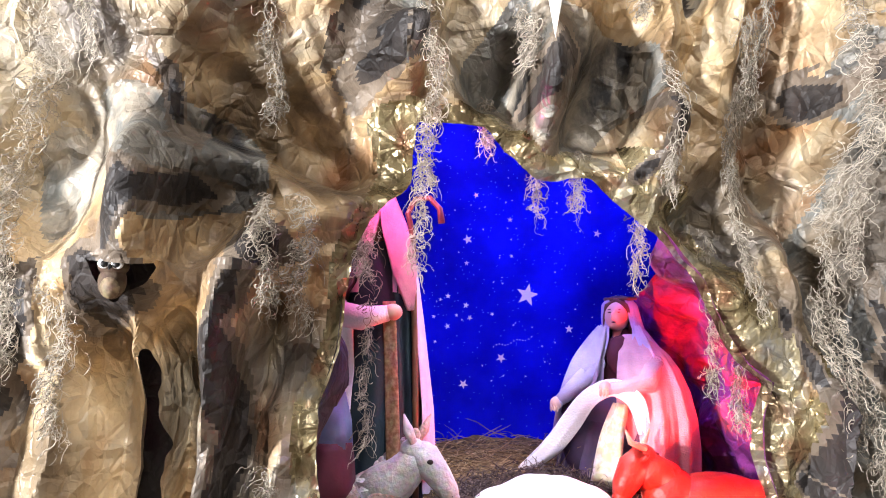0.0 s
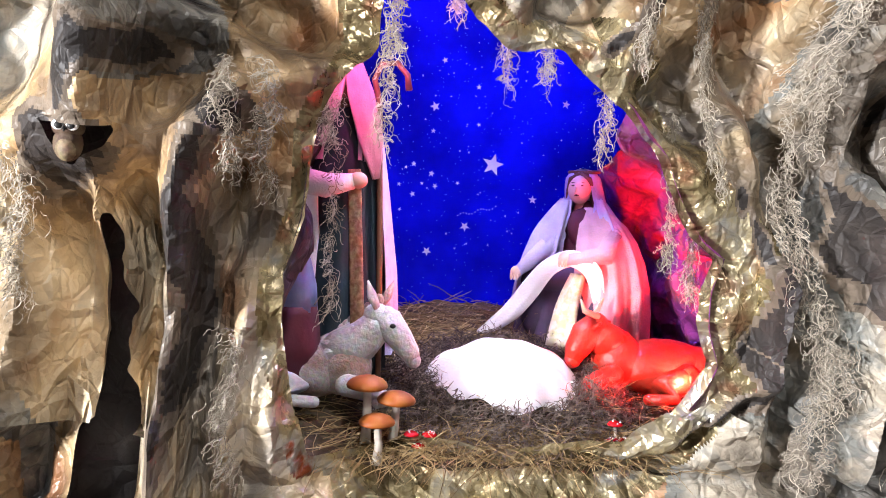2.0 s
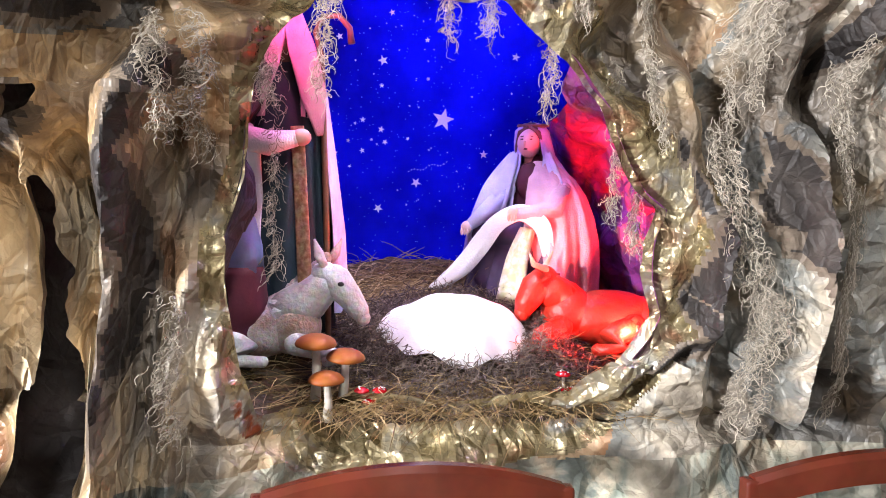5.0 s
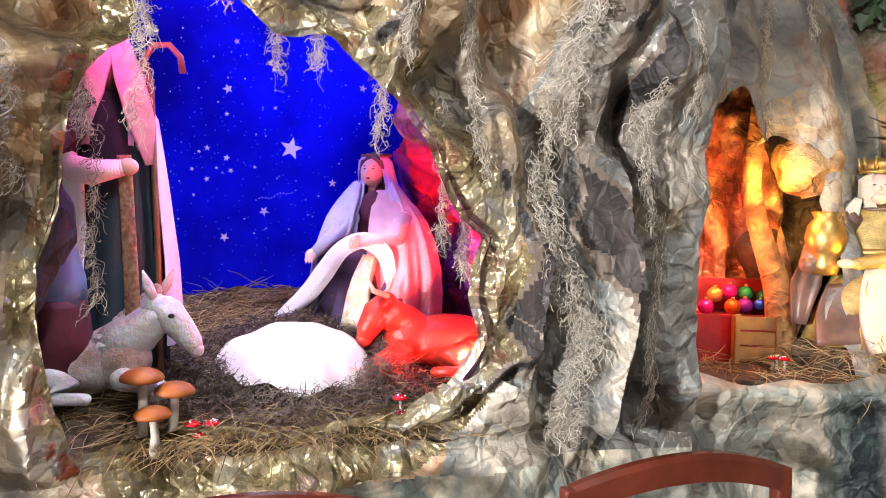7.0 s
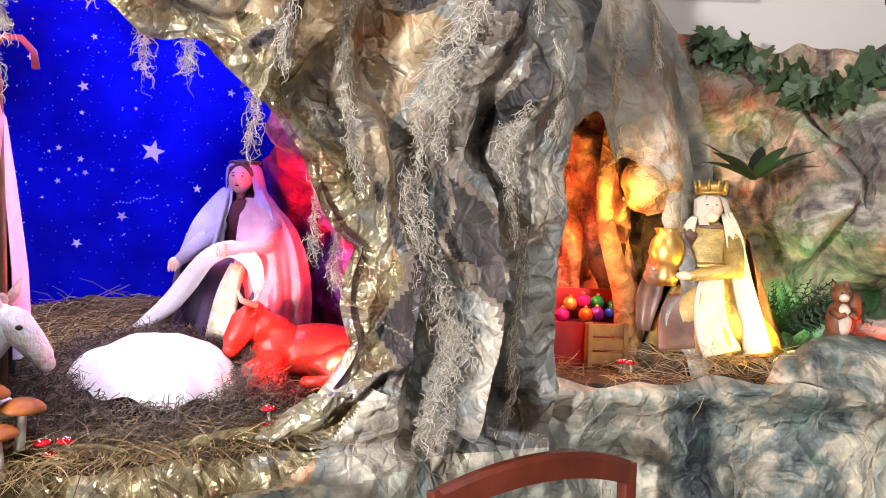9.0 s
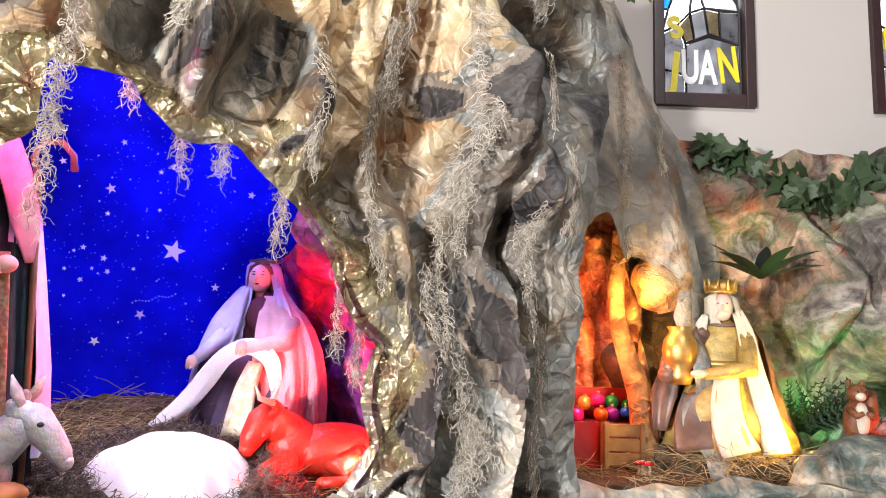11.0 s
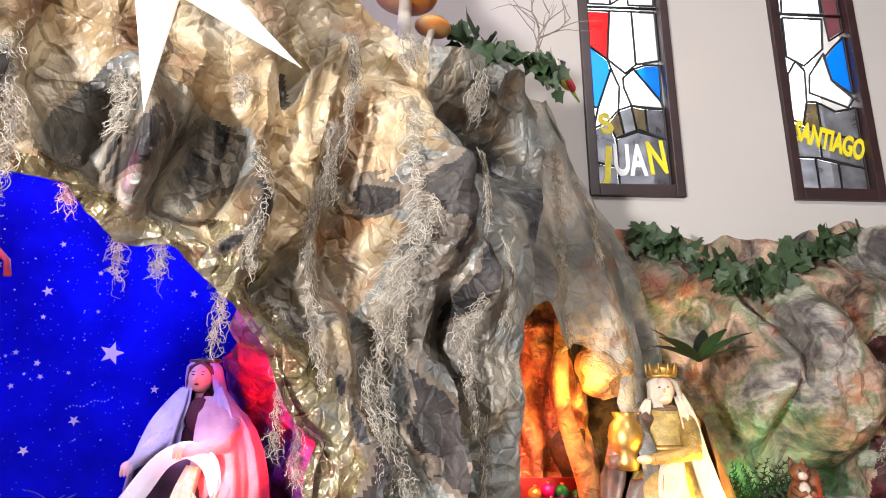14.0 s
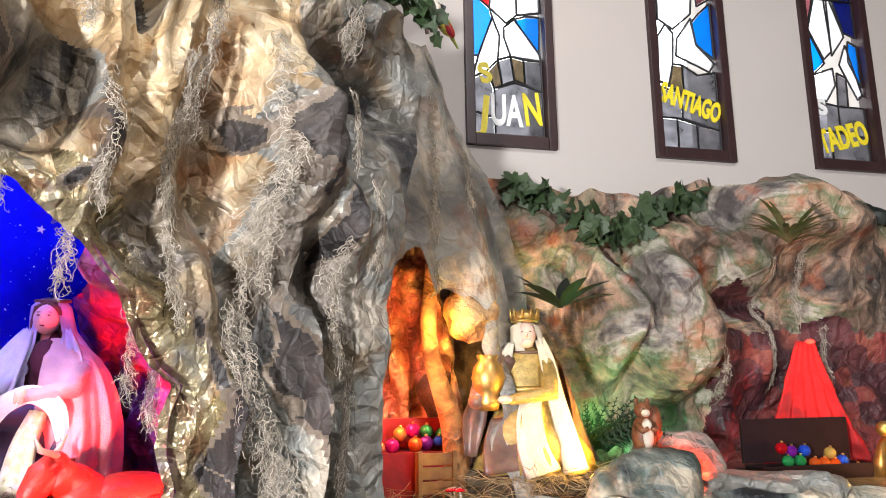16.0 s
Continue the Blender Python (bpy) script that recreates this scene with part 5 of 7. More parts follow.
flood("red_floodlight", W(0.085, 0.09, 1.075), W(0.04, 0.17, 1.30), 0.034, "small black floodlight with red glass beside the cow", REDGLASS)
lamp("red_lamp", 'SPOT', W(0.075, 0.115, 1.10), W(-0.01, 0.32, 1.17), 62.0, (1.0, 0.02, 0.015), 0.02, 155, 0.8)
lamp("cave_white_lamp", 'SPOT', W(-0.32, 0.10, 1.82), W(-0.34, 0.24, 1.1), 22, (0.90, 0.93, 1.0), 0.03, 90, 0.9)
lamp("cave_blue_lamp", 'POINT', W(-0.30, 0.22, 1.88), W(-0.3, 0.5, 1.2), 16, (0.24, 0.22, 1.0), 0.04)
# unseen pink light, added to brighten the hooded man's side
lamp("cave_pink_fill", 'POINT', W(-0.58, 0.05, 1.72), W(-0.6, 0.2, 1.6), 3.4, (1.0, 0.14, 0.46), 0.02)


# ---- stars on the backcloth ----
STARWHITE = mat("white_star_print", (0.85, 0.86, 0.88), 0.7, vary=0.05, bump=0.0)


def star_print(u, z, r, turn):
    v = float(cloth_v(np.array(u), np.array(z))) - 0.004
    bm = bmesh.new()
    pts = [bm.verts.new(W(u + (r if k % 2 == 0 else r * 0.42) * math.sin(turn + k * math.pi / 5), v, z + (r if k % 2 == 0 else r * 0.42) * math.cos(turn + k * math.pi / 5))) for k in range(10)]
    c = bm.verts.new(W(u, v - 0.0008, z))
    for k in range(10):
        bm.faces.new((pts[k], pts[(k + 1) % 10], c))
    part("star", bm, STARWHITE, cloth, smooth=False)


for n, (u, z, r) in enumerate([(-0.249, 1.579, 0.032), (-0.319, 1.406, 0.014), (-0.417, 1.724, 0.014), (-0.138, 1.488, 0.012), (-0.058, 1.754, 0.012), (-0.421, 1.334, 0.013), (-0.396, 1.851, 0.009), (-0.467, 1.566, 0.008), (-0.418, 1.543, 0.009),
                               (-0.407, 1.51, 0.008), (-0.467, 1.485, 0.008), (-0.443, 1.515, 0.005), (-0.504, 1.51, 0.006), (-0.345, 1.523, 0.006), (-0.293, 1.686, 0.006), (-0.298, 1.789, 0.008), (-0.487, 1.556, 0.005),
                               (-0.499, 1.443, 0.005), (-0.532, 1.78, 0.010), (-0.419, 1.658, 0.007), (-0.248, 1.195, 0.009)]):
    star_print(u, z, r, 0.2 + 0.35 * (n % 4))
rng = random.Random(12)
for n in range(70):
    star_print(rng.uniform(-0.56, 0.0), rng.uniform(1.22, 2.0), rng.choice((0.0018, 0.0022, 0.003)), rng.uniform(0, 1))
for k in range(14):
    star_print(-0.34 + 0.008 * k, 1.435 + 0.0022 * k + 0.004 * math.sin(k), 0.0022, k)


# ---- stained glass windows ----
def pane_mat(name, colour, rough=0.25, cloud=0.15):
    """Coloured glass that lets the day through."""
    m = bpy.data.materials.new(name)
    m.use_nodes = True
    nt = m.node_tree
    nt.nodes.remove(nt.nodes["Principled BSDF"])
    out = nt.nodes["Material Output"]
    tr, gl, mx = nt.nodes.new("ShaderNodeBsdfTransparent"), nt.nodes.new("ShaderNodeBsdfGlossy"), nt.nodes.new("ShaderNodeMixShader")
    tl, my = nt.nodes.new("ShaderNodeBsdfTranslucent"), nt.nodes.new("ShaderNodeMixShader")
    no, ramp, tc = nt.nodes.new("ShaderNodeTexNoise"), nt.nodes.new("ShaderNodeValToRGB"), nt.nodes.new("ShaderNodeTexCoord")
    no.inputs["Scale"].default_value = 16
    nt.links.new(tc.outputs["Object"], no.inputs["Vector"])
    nt.links.new(no.outputs["Fac"], ramp.inputs[0])
    ramp.color_ramp.elements[0].color = (*[c * (1 - cloud) for c in colour], 1)
    ramp.color_ramp.elements[1].color = (*colour, 1)
    nt.links.new(ramp.outputs[0], tr.inputs[0])
    nt.links.new(ramp.outputs[0], tl.inputs[0])
    gl.inputs["Roughness"].default_value = rough
    mx.inputs[0].default_value, my.inputs[0].default_value = 0.06, 0.3
    nt.links.new(tr.outputs[0], my.inputs[1])
    nt.links.new(tl.outputs[0], my.inputs[2])
    nt.links.new(my.outputs[0], mx.inputs[1])
    nt.links.new(gl.outputs[0], mx.inputs[2])
    nt.links.new(mx.outputs[0], out.inputs[0])
    return m


GLASS = {"w": pane_mat("white_glass", (0.98, 0.98, 1.0)), "r": pane_mat("red_glass", (0.80, 0.01, 0.03)), "b": pane_mat("blue_glass", (0.02, 0.44, 0.95)),
         "g": pane_mat("grey_smoked_glass", (0.55, 0.54, 0.57), cloud=0.85), "t": pane_mat("tan_smoked_glass", (0.42, 0.35, 0.25), cloud=0.8),
         "v": pane_mat("violet_glass", (0.50, 0.30, 0.62)), "m": pane_mat("mauve_glass", (0.42, 0.22, 0.24)), "n": pane_mat("navy_glass", (0.03, 0.05, 0.28)), "k": pane_mat("pale_green_glass", (0.62, 0.80, 0.62))}
YELLOW = mat("yellow_enamel_letter", (0.95, 0.78, 0.03), 0.4, vary=0.1, scale=40, bump=0.1)
WHITELETTER = mat("white_enamel_letter", (0.92, 0.92, 0.90), 0.4, vary=0.08, scale=40, bump=0.1)
LEAD = mat("black_lead_came", (0.03, 0.03, 0.032), 0.5, metal=0.4, vary=0.2, bump=0.1)

# panes by window, in parts of the glass's width (x) and metres above its lower edge
DESIGN = {
    "juan": [("g", [(0, 0), (.3, 0), (.3, .08), (0, .1)]), ("g", [(.3, 0), (1, 0), (1, .2), (.62, .24), (.3, .2)]), ("g", [(0, .1), (.3, .08), (.3, .2), (.2, .27), (0, .24)]),
             ("t", [(.2, .27), (.3, .2), (.42, .21), (.36, .32)]), ("g", [(.42, .21), (.6, .23), (.55, .34), (.36, .32)]), ("t", [(.6, .23), (.75, .22), (.74, .33), (.55, .34)]), ("g", [(.75, .22), (1, .2), (1, .33), (.74, .33)]),
             ("w", [(0, .24), (.2, .27), (.36, .32), (.4, .42), (.3, .5), (.08, .33)]), ("w", [(.55, .34), (1, .33), (.98, .36), (.62, .5), (.46, .46), (.46, .42)]), ("b", [(0, .33), (.08, .33), (.3, .5), (.26, .54), (0, .60)]),
             ("b", [(.62, .5), (.98, .36), (1, .52), (.8, .52)]), ("w", [(.26, .54), (.5, .48), (.66, .52), (.66, .76), (.34, .76)]), ("w", [(.66, .52), (1, .54), (1, .76), (.66, .76)]), ("r", [(0, .60), (.26, .54), (.34, .76), (0, .76)]),
             ("w", [(.04, .79), (.36, .79), (.36, 1.02), (.04, 1.02)]), ("w", [(.36, .79), (.62, .84), (.36, 1.0)]), ("w", [(.62, .79), (1, .79), (1, .98), (.62, .98)]), ("v", [(.36, 1.0), (.62, .86), (.62, 1.1)]),
             ("r", [(.04, 1.04), (.34, 1.04), (.3, 1.3), (.1, 1.3)]), ("v", [(.36, 1.04), (.7, 1.14), (.7, 1.34), (.36, 1.3)]), ("w", [(.7, 1.0), (1, 1.0), (1, 1.34), (.7, 1.34)]), ("w", [(.04, 1.32), (.5, 1.34), (.5, 1.6), (.04, 1.6)]), ("b", [(.5, 1.36), (1, 1.36), (1, 1.6), (.5, 1.6)])],
    "santiago": [("g", [(0, 0), (.3, 0), (.3, .14), (0, .14)]), ("g", [(.3, 0), (.62, 0), (.62, .12), (.3, .14)]), ("g", [(.62, 0), (1, 0), (1, .1), (.62, .12)]), ("g", [(0, .14), (.4, .14), (.4, .25), (0, .28)]), ("g", [(.4, .14), (1, .1), (1, .22), (.4, .25)]),
                 ("t", [(.2, .28), (.45, .25), (.45, .38), (.3, .38)]), ("g", [(.45, .25), (1, .22), (1, .36), (.7, .34), (.45, .38)]), ("w", [(.05, .3), (.2, .28), (.3, .38), (.34, .52), (.22, .56), (.08, .5)]), ("w", [(.36, .42), (.9, .36), (1, .40), (.72, .48), (.66, .6), (.4, .5)]),
                 ("b", [(.72, .48), (1, .42), (1, .68), (.78, .62), (.66, .58)]), ("w", [(.1, .58), (.34, .54), (.66, .62), (.72, .76), (.12, .76)]), ("m", [(.78, .66), (1, .7), (1, .98), (.74, .9)]), ("k", [(0, .3), (.05, .3), (.1, .98), (0, .98)]), ("w", [(.12, .78), (.72, .78), (.74, .98), (.2, .98)]),
                 ("g", [(.1, 1.0), (.4, 1.0), (.3, 1.2), (.1, 1.2)]), ("w", [(.42, 1.0), (.7, 1.0), (.6, 1.2), (.32, 1.2)]), ("g", [(.72, 1.0), (1, 1.0), (1, 1.25), (.62, 1.2)]), ("w", [(.1, 1.22), (.6, 1.22), (1, 1.28), (1, 1.6), (.1, 1.6)])],
    "tadeo": [("g", [(0, 0), (.3, 0), (.3, .14), (0, .14)]), ("g", [(.3, 0), (1, 0), (1, .12), (.3, .14)]), ("g", [(0, .14), (.5, .14), (.5, .26), (0, .28)]), ("g", [(.5, .14), (1, .12), (1, .26), (.5, .26)]), ("w", [(.05, .28), (.3, .28), (.5, .36), (.48, .44), (.1, .40)]),
              ("g", [(.5, .26), (.7, .26), (.72, .4), (.55, .42)]), ("b", [(0, .36), (.1, .40), (.34, .46), (.1, .6), (0, .6)]), ("w", [(.62, .46), (.9, .3), (1, .32), (.78, .56)]), ("b", [(.80, .48), (1, .36), (1, .56), (.84, .58)]), ("w", [(.1, .62), (.34, .48), (.5, .52), (.46, .82), (.3, .8)]),
              ("w", [(.5, .5), (.78, .6), (.52, .82)]), ("n", [(.78, .62), (1, .60), (1, 1.0), (.54, .86)]), ("m", [(.0, .66), (.1, .64), (.3, .82), (.26, .84), (0, .8)]), ("g", [(.1, .86), (.5, .86), (.5, 1.1), (.1, 1.1)]), ("n", [(.54, .9), (1, 1.02), (1, 1.4), (.54, 1.2)]), ("w", [(.1, 1.12), (.5, 1.12), (.5, 1.6), (.1, 1.6)]), ("n", [(.54, 1.24), (1, 1.42), (1, 1.6), (.54, 1.6)])],
}


def letters(text, size, m, material, parent, wide, thick=0.002):
    """Words of flat glass letters."""
    cu = bpy.data.curves.new("lettering", 'FONT')
    cu.body, cu.size, cu.extrude, cu.offset = text, size, thick, 0.005
    ob = new("lettering_curve", cu)
    bpy.context.view_layer.update()
    me = bpy.data.meshes.new_from_object(ob)
    bpy.data.objects.remove(ob)
    me.materials.clear()
    me.materials.append(material)
    out = new("lettering", me)
    out.parent = parent
    out.matrix_parent_inverse = parent.matrix_world.inverted()
    span = max(v.co.x for v in me.vertices) - min(v.co.x for v in me.vertices)
    out.matrix_world = m @ Matrix.Diagonal((wide / span, 1, 1, 1))
    return out


def inset(poly, k):
    """The polygon drawn in by k on all sides, towards its middle."""
    c = sum((Vector(p) for p in poly), Vector((0, 0))) / len(poly)
    return [Vector(p) + (c - Vector(p)).normalized() * min(k * 1.3, (c - Vector(p)).length * 0.5) for p in poly]


WORDS = {"juan": [("J", 0.185, 0.022, 0.035, -6, "y", 0.045), ("UA", 0.175, 0.068, 0.05, 0, "w", 0.13), ("N", 0.185, 0.208, 0.055, 6, "y", 0.068), ("S", 0.11, 0.035, 0.215, 14, "y", 0.05)],
         "santiago": [("SANTIAGO", 0.118, 0.006, 0.215, -17, "y", 0.285)],
         "tadeo": [("TADEO", 0.145, 0.028, 0.035, 14, "y", 0.265), ("S", 0.10, 0.03, 0.21, 8, "w", 0.05)]}
for n, (key, words) in enumerate(WORDS.items()):
    x0, x1 = WIN_X[n]
    win = empty("window_%d" % (n + 1), (x0, WALL_Y, WIN_LO), "tall stained glass window in a dark wooden frame", "window")
    win["kind"] = "structure"
    F = 0.036
    bm = bmesh.new()
    for a, b in (((x0, WIN_LO), (x0 + F, WIN_HI)), ((x1 - F, WIN_LO), (x1, WIN_HI)), ((x0 + F, WIN_LO), (x1 - F, WIN_LO + F * 1.3)), ((x0 + F, WIN_HI - F), (x1 - F, WIN_HI))):
        box(bm, (a[0], WALL_Y - 0.02, a[1]), (b[0], WALL_Y + 0.05, b[1]), 0.004)
    part("window_frame", bm, FRAMEWOOD, win, smooth=False)
    gx, gw, gz = x0 + F, x1 - x0 - 2 * F, WIN_LO + F * 1.3
    for kind, poly in DESIGN[key]:
        pts = inset([(gx + 0.004 + x * (gw - 0.008), gz + z) for x, z in poly], 0.006)
        bm = bmesh.new()
        lo = [bm.verts.new((p.x, WALL_Y + 0.022, p.y)) for p in pts]
        hi = [bm.verts.new((p.x, WALL_Y + 0.027, p.y)) for p in pts]
        bm.faces.new(lo)
        bm.faces.new(list(reversed(hi)))
        for i in range(len(lo)):
            bm.faces.new((lo[i], hi[i], hi[(i + 1) % len(lo)], lo[(i + 1) % len(lo)]))
        pane = part("pane", bm, GLASS[kind], win, smooth=False)
        pane.visible_shadow = False
        bm = bmesh.new()
        full = [Vector((gx + 0.004 + x * (gw - 0.008), WALL_Y + 0.022, gz + z)) for x, z in poly]
        for a, b in zip(full, full[1:] + full[:1]):
            tube(bm, [a, b], 0.0045, 6)
        part("lead_strip", bm, LEAD, win, smooth=False)
    for z in (0.775, 0.99):
        bm = bmesh.new()
        tube(bm, [(gx, WALL_Y + 0.02, gz + z), (gx + gw, WALL_Y + 0.02, gz + z)], 0.006, 6)
        part("saddle_bar", bm, LEAD, win)
    for text, size, dx, dz, slope, how, wide in words:
        m = Matrix.Translation((gx + dx, WALL_Y + 0.014, gz + dz)) @ Matrix.Rotation(radians(90), 4, 'X') @ Matrix.Rotation(radians(slope), 4, 'Z')
        letters(text, size, m, WHITELETTER if how == "w" else YELLOW, win, wide)

# the bright day outside the windows
DAY = glow("bright_overcast_day", (0.93, 0.97, 1.0), 3.2)
bm = bmesh.new()
box(bm, (-0.5, 4.6, 0.5), (5.0, 4.62, 6.5))
tagged(part("day_backdrop", bm, DAY, smooth=False), "bright white sky outside the windows", "sky", kind="structure")


# ---- chairs ----
def chair(m):
    thing = empty("chair", (0, 0, 0), "red-brown varnished wooden chair with arched back rail", "chair", "chairs before the grotto")
    W2, TOP = 0.23, 0.915
    bm = bmesh.new()
    n = 18
    rings = []
    for k in range(n + 1):
        x = -W2 + 2 * W2 * k / n
        c = 1 - (x / W2) ** 2
        z, y = TOP + 0.045 * c, -0.02 * c
        rings.append([bm.verts.new((x, y + dy, z + dz)) for dy, dz in ((-0.012, -0.052), (0.012, -0.052), (0.014, -0.01), (0.008, 0.0), (-0.008, 0.0), (-0.014, -0.01))])
    for a, b in zip(rings, rings[1:]):
        for k in range(6):
            bm.faces.new((a[k], a[(k + 1) % 6], b[(k + 1) % 6], b[k]))
    bm.faces.new(rings[0])
    bm.faces.new(list(reversed(rings[-1])))
    part("top_rail", bm, WOODRED, thing, smooth=False)
    for s in (-1, 1):
        bm = bmesh.new()
        box(bm, (s * W2 - 0.016, -0.014, 0.0), (s * W2 + 0.016, 0.014, TOP - 0.004), 0.006)
        part("back_leg", bm, WOODRED, thing)
        bm = bmesh.new()
        box(bm, (s * (W2 - 0.01) - 0.017, -0.42, 0.0), (s * (W2 - 0.01) + 0.017, -0.386, 0.44), 0.005)
        part("front_leg", bm, WOODRED, thing)
    for z in (0.755, 0.60):
        bm = bmesh.new()
        box(bm, (-W2 + 0.016, -0.010, z), (W2 - 0.016, 0.010, z + 0.035), 0.004)
        part("cross_rail", bm, WOODRED, thing)
    bm = bmesh.new()
    box(bm, (-W2 - 0.005, -0.43, 0.44), (W2 + 0.005, -0.018, 0.475), 0.012)
    part("seat", bm, WOODRED, thing)
    thing.matrix_world = m
    return thing


first = chair(at_cave(-0.41, -0.20, 0))
copy_thing(first, at_cave(0.375, -0.195, 0))
copy_thing(first, at_cave(-1.195, -0.22, 0))

# ---- the lit star over the cave ----
PAPERSTAR = bpy.data.materials.new("lit_white_paper")
PAPERSTAR.use_nodes = True
nt = PAPERSTAR.node_tree
b = nt.nodes["Principled BSDF"]
tc, gr, rp = nt.nodes.new("ShaderNodeTexCoord"), nt.nodes.new("ShaderNodeVectorMath"), nt.nodes.new("ShaderNodeValToRGB")
gr.operation = 'LENGTH'
nt.links.new(tc.outputs["Object"], gr.inputs[0])
nt.links.new(gr.outputs["Value"], rp.inputs[0])
rp.color_ramp.elements[0].position, rp.color_ramp.elements[0].color = 0.04, (0.95, 0.55, 0.12, 1)
rp.color_ramp.elements[1].position, rp.color_ramp.elements[1].color = 0.13, (1, 0.97, 0.92, 1)
nt.links.new(rp.outputs[0], b.inputs["Emission Color"])
b.inputs["Base Color"].default_value = (0.85, 0.83, 0.78, 1)
b.inputs["Emission Strength"].default_value = 0.5
STARC = (-0.372, -0.27, 2.125)
thing = empty("paper_star", W(*STARC), "lit white pleated paper star with long points", "star lamp")
for k, (a, ln, w) in enumerate(((-90, 0.285, 0.042), (-28, 0.285, 0.046), (-147, 0.27, 0.046), (30, 0.28, 0.05), (150, 0.28, 0.05), (90, 0.30, 0.05))):
    a = radians(a)
    d, s = Vector((math.cos(a), 0, math.sin(a))), Vector((-math.sin(a), 0, math.cos(a)))
    bm = bmesh.new()
    tip = bm.verts.new(d * ln)
    ring = []
    for i in range(24):
        t = 2 * math.pi * i / 24
        r = w * (1.0 if i % 2 == 0 else 0.93)
        ring.append(bm.verts.new(d * 0.03 + s * (r * math.cos(t)) + Vector((0, 0.55 * r * math.sin(t), 0))))
    for i in range(24):
        bm.faces.new((ring[i], ring[(i + 1) % 24], tip))
    me = bpy.data.meshes.new("point")
    bm.to_mesh(me)
    bm.free()
    me.materials.append(PAPERSTAR)
    p = new("point", me)
    p.parent = thing
thing.rotation_euler = (0, 0, ANG)
bm = bmesh.new()
ball(bm, (0, 0, 0), (0.045, 0.03, 0.045), 0)
me = bpy.data.meshes.new("hub")
bm.to_mesh(me)
bm.free()
me.materials.append(PAPERSTAR)
hub = new("hub", me)
hub.parent = thing


# ---- second cave: lit foil, gifts and the kneeling king ----
def sheet_patch(name, pts_fn, ns, nt, bulge, material, label, category):
    ob = sheet(name, np.linspace(0, 1, ns), np.linspace(0, 1, nt), pts_fn, bulge, lambda S, T: S > -1, material)
    return tagged(ob, label, category)


def niche_base(S, T):
    half = 1 - T ** 1.5 * 0.72
    x = 0.60 + (S - 0.5) * 0.42 * half + 0.035 * T
    y = 2.74 + 0.10 * np.sin(S * math.pi) * (1 - 0.5 * T) + 0.02 * np.sin(S * 19)
    return np.stack([x, y, 1.02 + 0.76 * T], -1)


REDGOLD = paper("copper_red_foil", [(0.30, (0.30, 0.08, 0.07)), (0.46, (0.62, 0.28, 0.16)), (0.58, (0.78, 0.56, 0.28)), (0.70, (0.50, 0.20, 0.20))], rough=0.34, metal=0.3, patch=7, crease=14)
sheet_patch("foil_niche", niche_base, 90, 150, lambda S, T, P: 1.3 * creased(P * np.array((1.4, 1.4, 0.9)), 40), REDGOLD, "crumpled copper and red foil lining the small cave", "foil")


def curl_base(S, T):
    a = 2 * math.pi * S
    r = 0.082 * np.sin(math.pi * np.clip(T, 0.04, 0.96)) ** 0.6
    return np.stack([0.775 + 0.035 * T + r * np.cos(a), 2.655 + r * np.sin(a) * 0.8, 1.635 - 0.17 * T + 0.25 * r * np.cos(a)], -1)


OCHRE = paper("ochre_painted_paper", [(0.3, (0.22, 0.10, 0.04)), (0.5, (0.62, 0.36, 0.14)), (0.7, (0.50, 0.34, 0.20))], rough=0.6, metal=0.05, patch=8, crease=16)
sheet_patch("paper_rock_knob", curl_base, 60, 50, lambda S, T, P: 0.022 * crumple(P, 0.09, 63) * np.sin(math.pi * T), OCHRE, "rounded ochre paper rock beside the small cave", "rock")


def boulder(name, c, r, material, label, seed, turn=0.0, category="rock"):
    """A crumpled paper boulder that stands on its support."""
    S, T = np.meshgrid(np.linspace(0, 2 * math.pi, 91)[:-1], np.linspace(0, 1, 34), indexing="ij")
    k = np.sqrt(np.clip(1 - (1 - T) ** 2.2, 0, 1))
    x, y, z = r[0] * k * np.cos(S), r[1] * k * np.sin(S), r[2] * (1 - T) ** 0.8
    P = np.stack([x + c[0], y + c[1], z + c[2]], -1)
    out = np.stack([np.cos(S) * k, np.sin(S) * k, 1.1 - k], -1)
    P = P + out * (0.05 * crumple(P, 0.16, seed) + 0.022 * crumple(P, 0.07, seed + 1))[..., None] * np.clip(T * 4, 0.3, 1)[..., None]
    P[..., 2] = np.maximum(P[..., 2], c[2])
    n, m = 90, 34
    faces = [(i * m + j, ((i + 1) % n) * m + j, ((i + 1) % n) * m + j + 1, i * m + j + 1) for i in range(n) for j in range(m - 1)]
    ob = raw(name, P.reshape(-1, 3).tolist(), faces, material)
    return tagged(ob, label, category)


boulder("boulder", (1.22, 2.46, 1.02), (0.15, 0.09, 0.14), SKIRT, "grey-green crumpled paper boulder on the shelf's edge", 301)
boulder("boulder", (1.60, 2.48, 1.01), (0.30, 0.12, 0.075), GREY, "long low tan paper boulder on the shelf's edge", 305)
boulder("boulder", (0.86, 2.88, SHELF_Z), (0.14, 0.07, 0.50), DUSKPAPER, "dark grey paper rock behind the king", 309)


def strip_base(S, T):
    a = 2 * math.pi * S
    r = 0.030 - 0.012 * T
    return np.stack([0.745 - 0.075 * T + r * np.cos(a) + 0.02 * np.sin(7 * T), 2.68 + 0.7 * r * np.sin(a), SHELF_Z + 0.66 * T], -1)


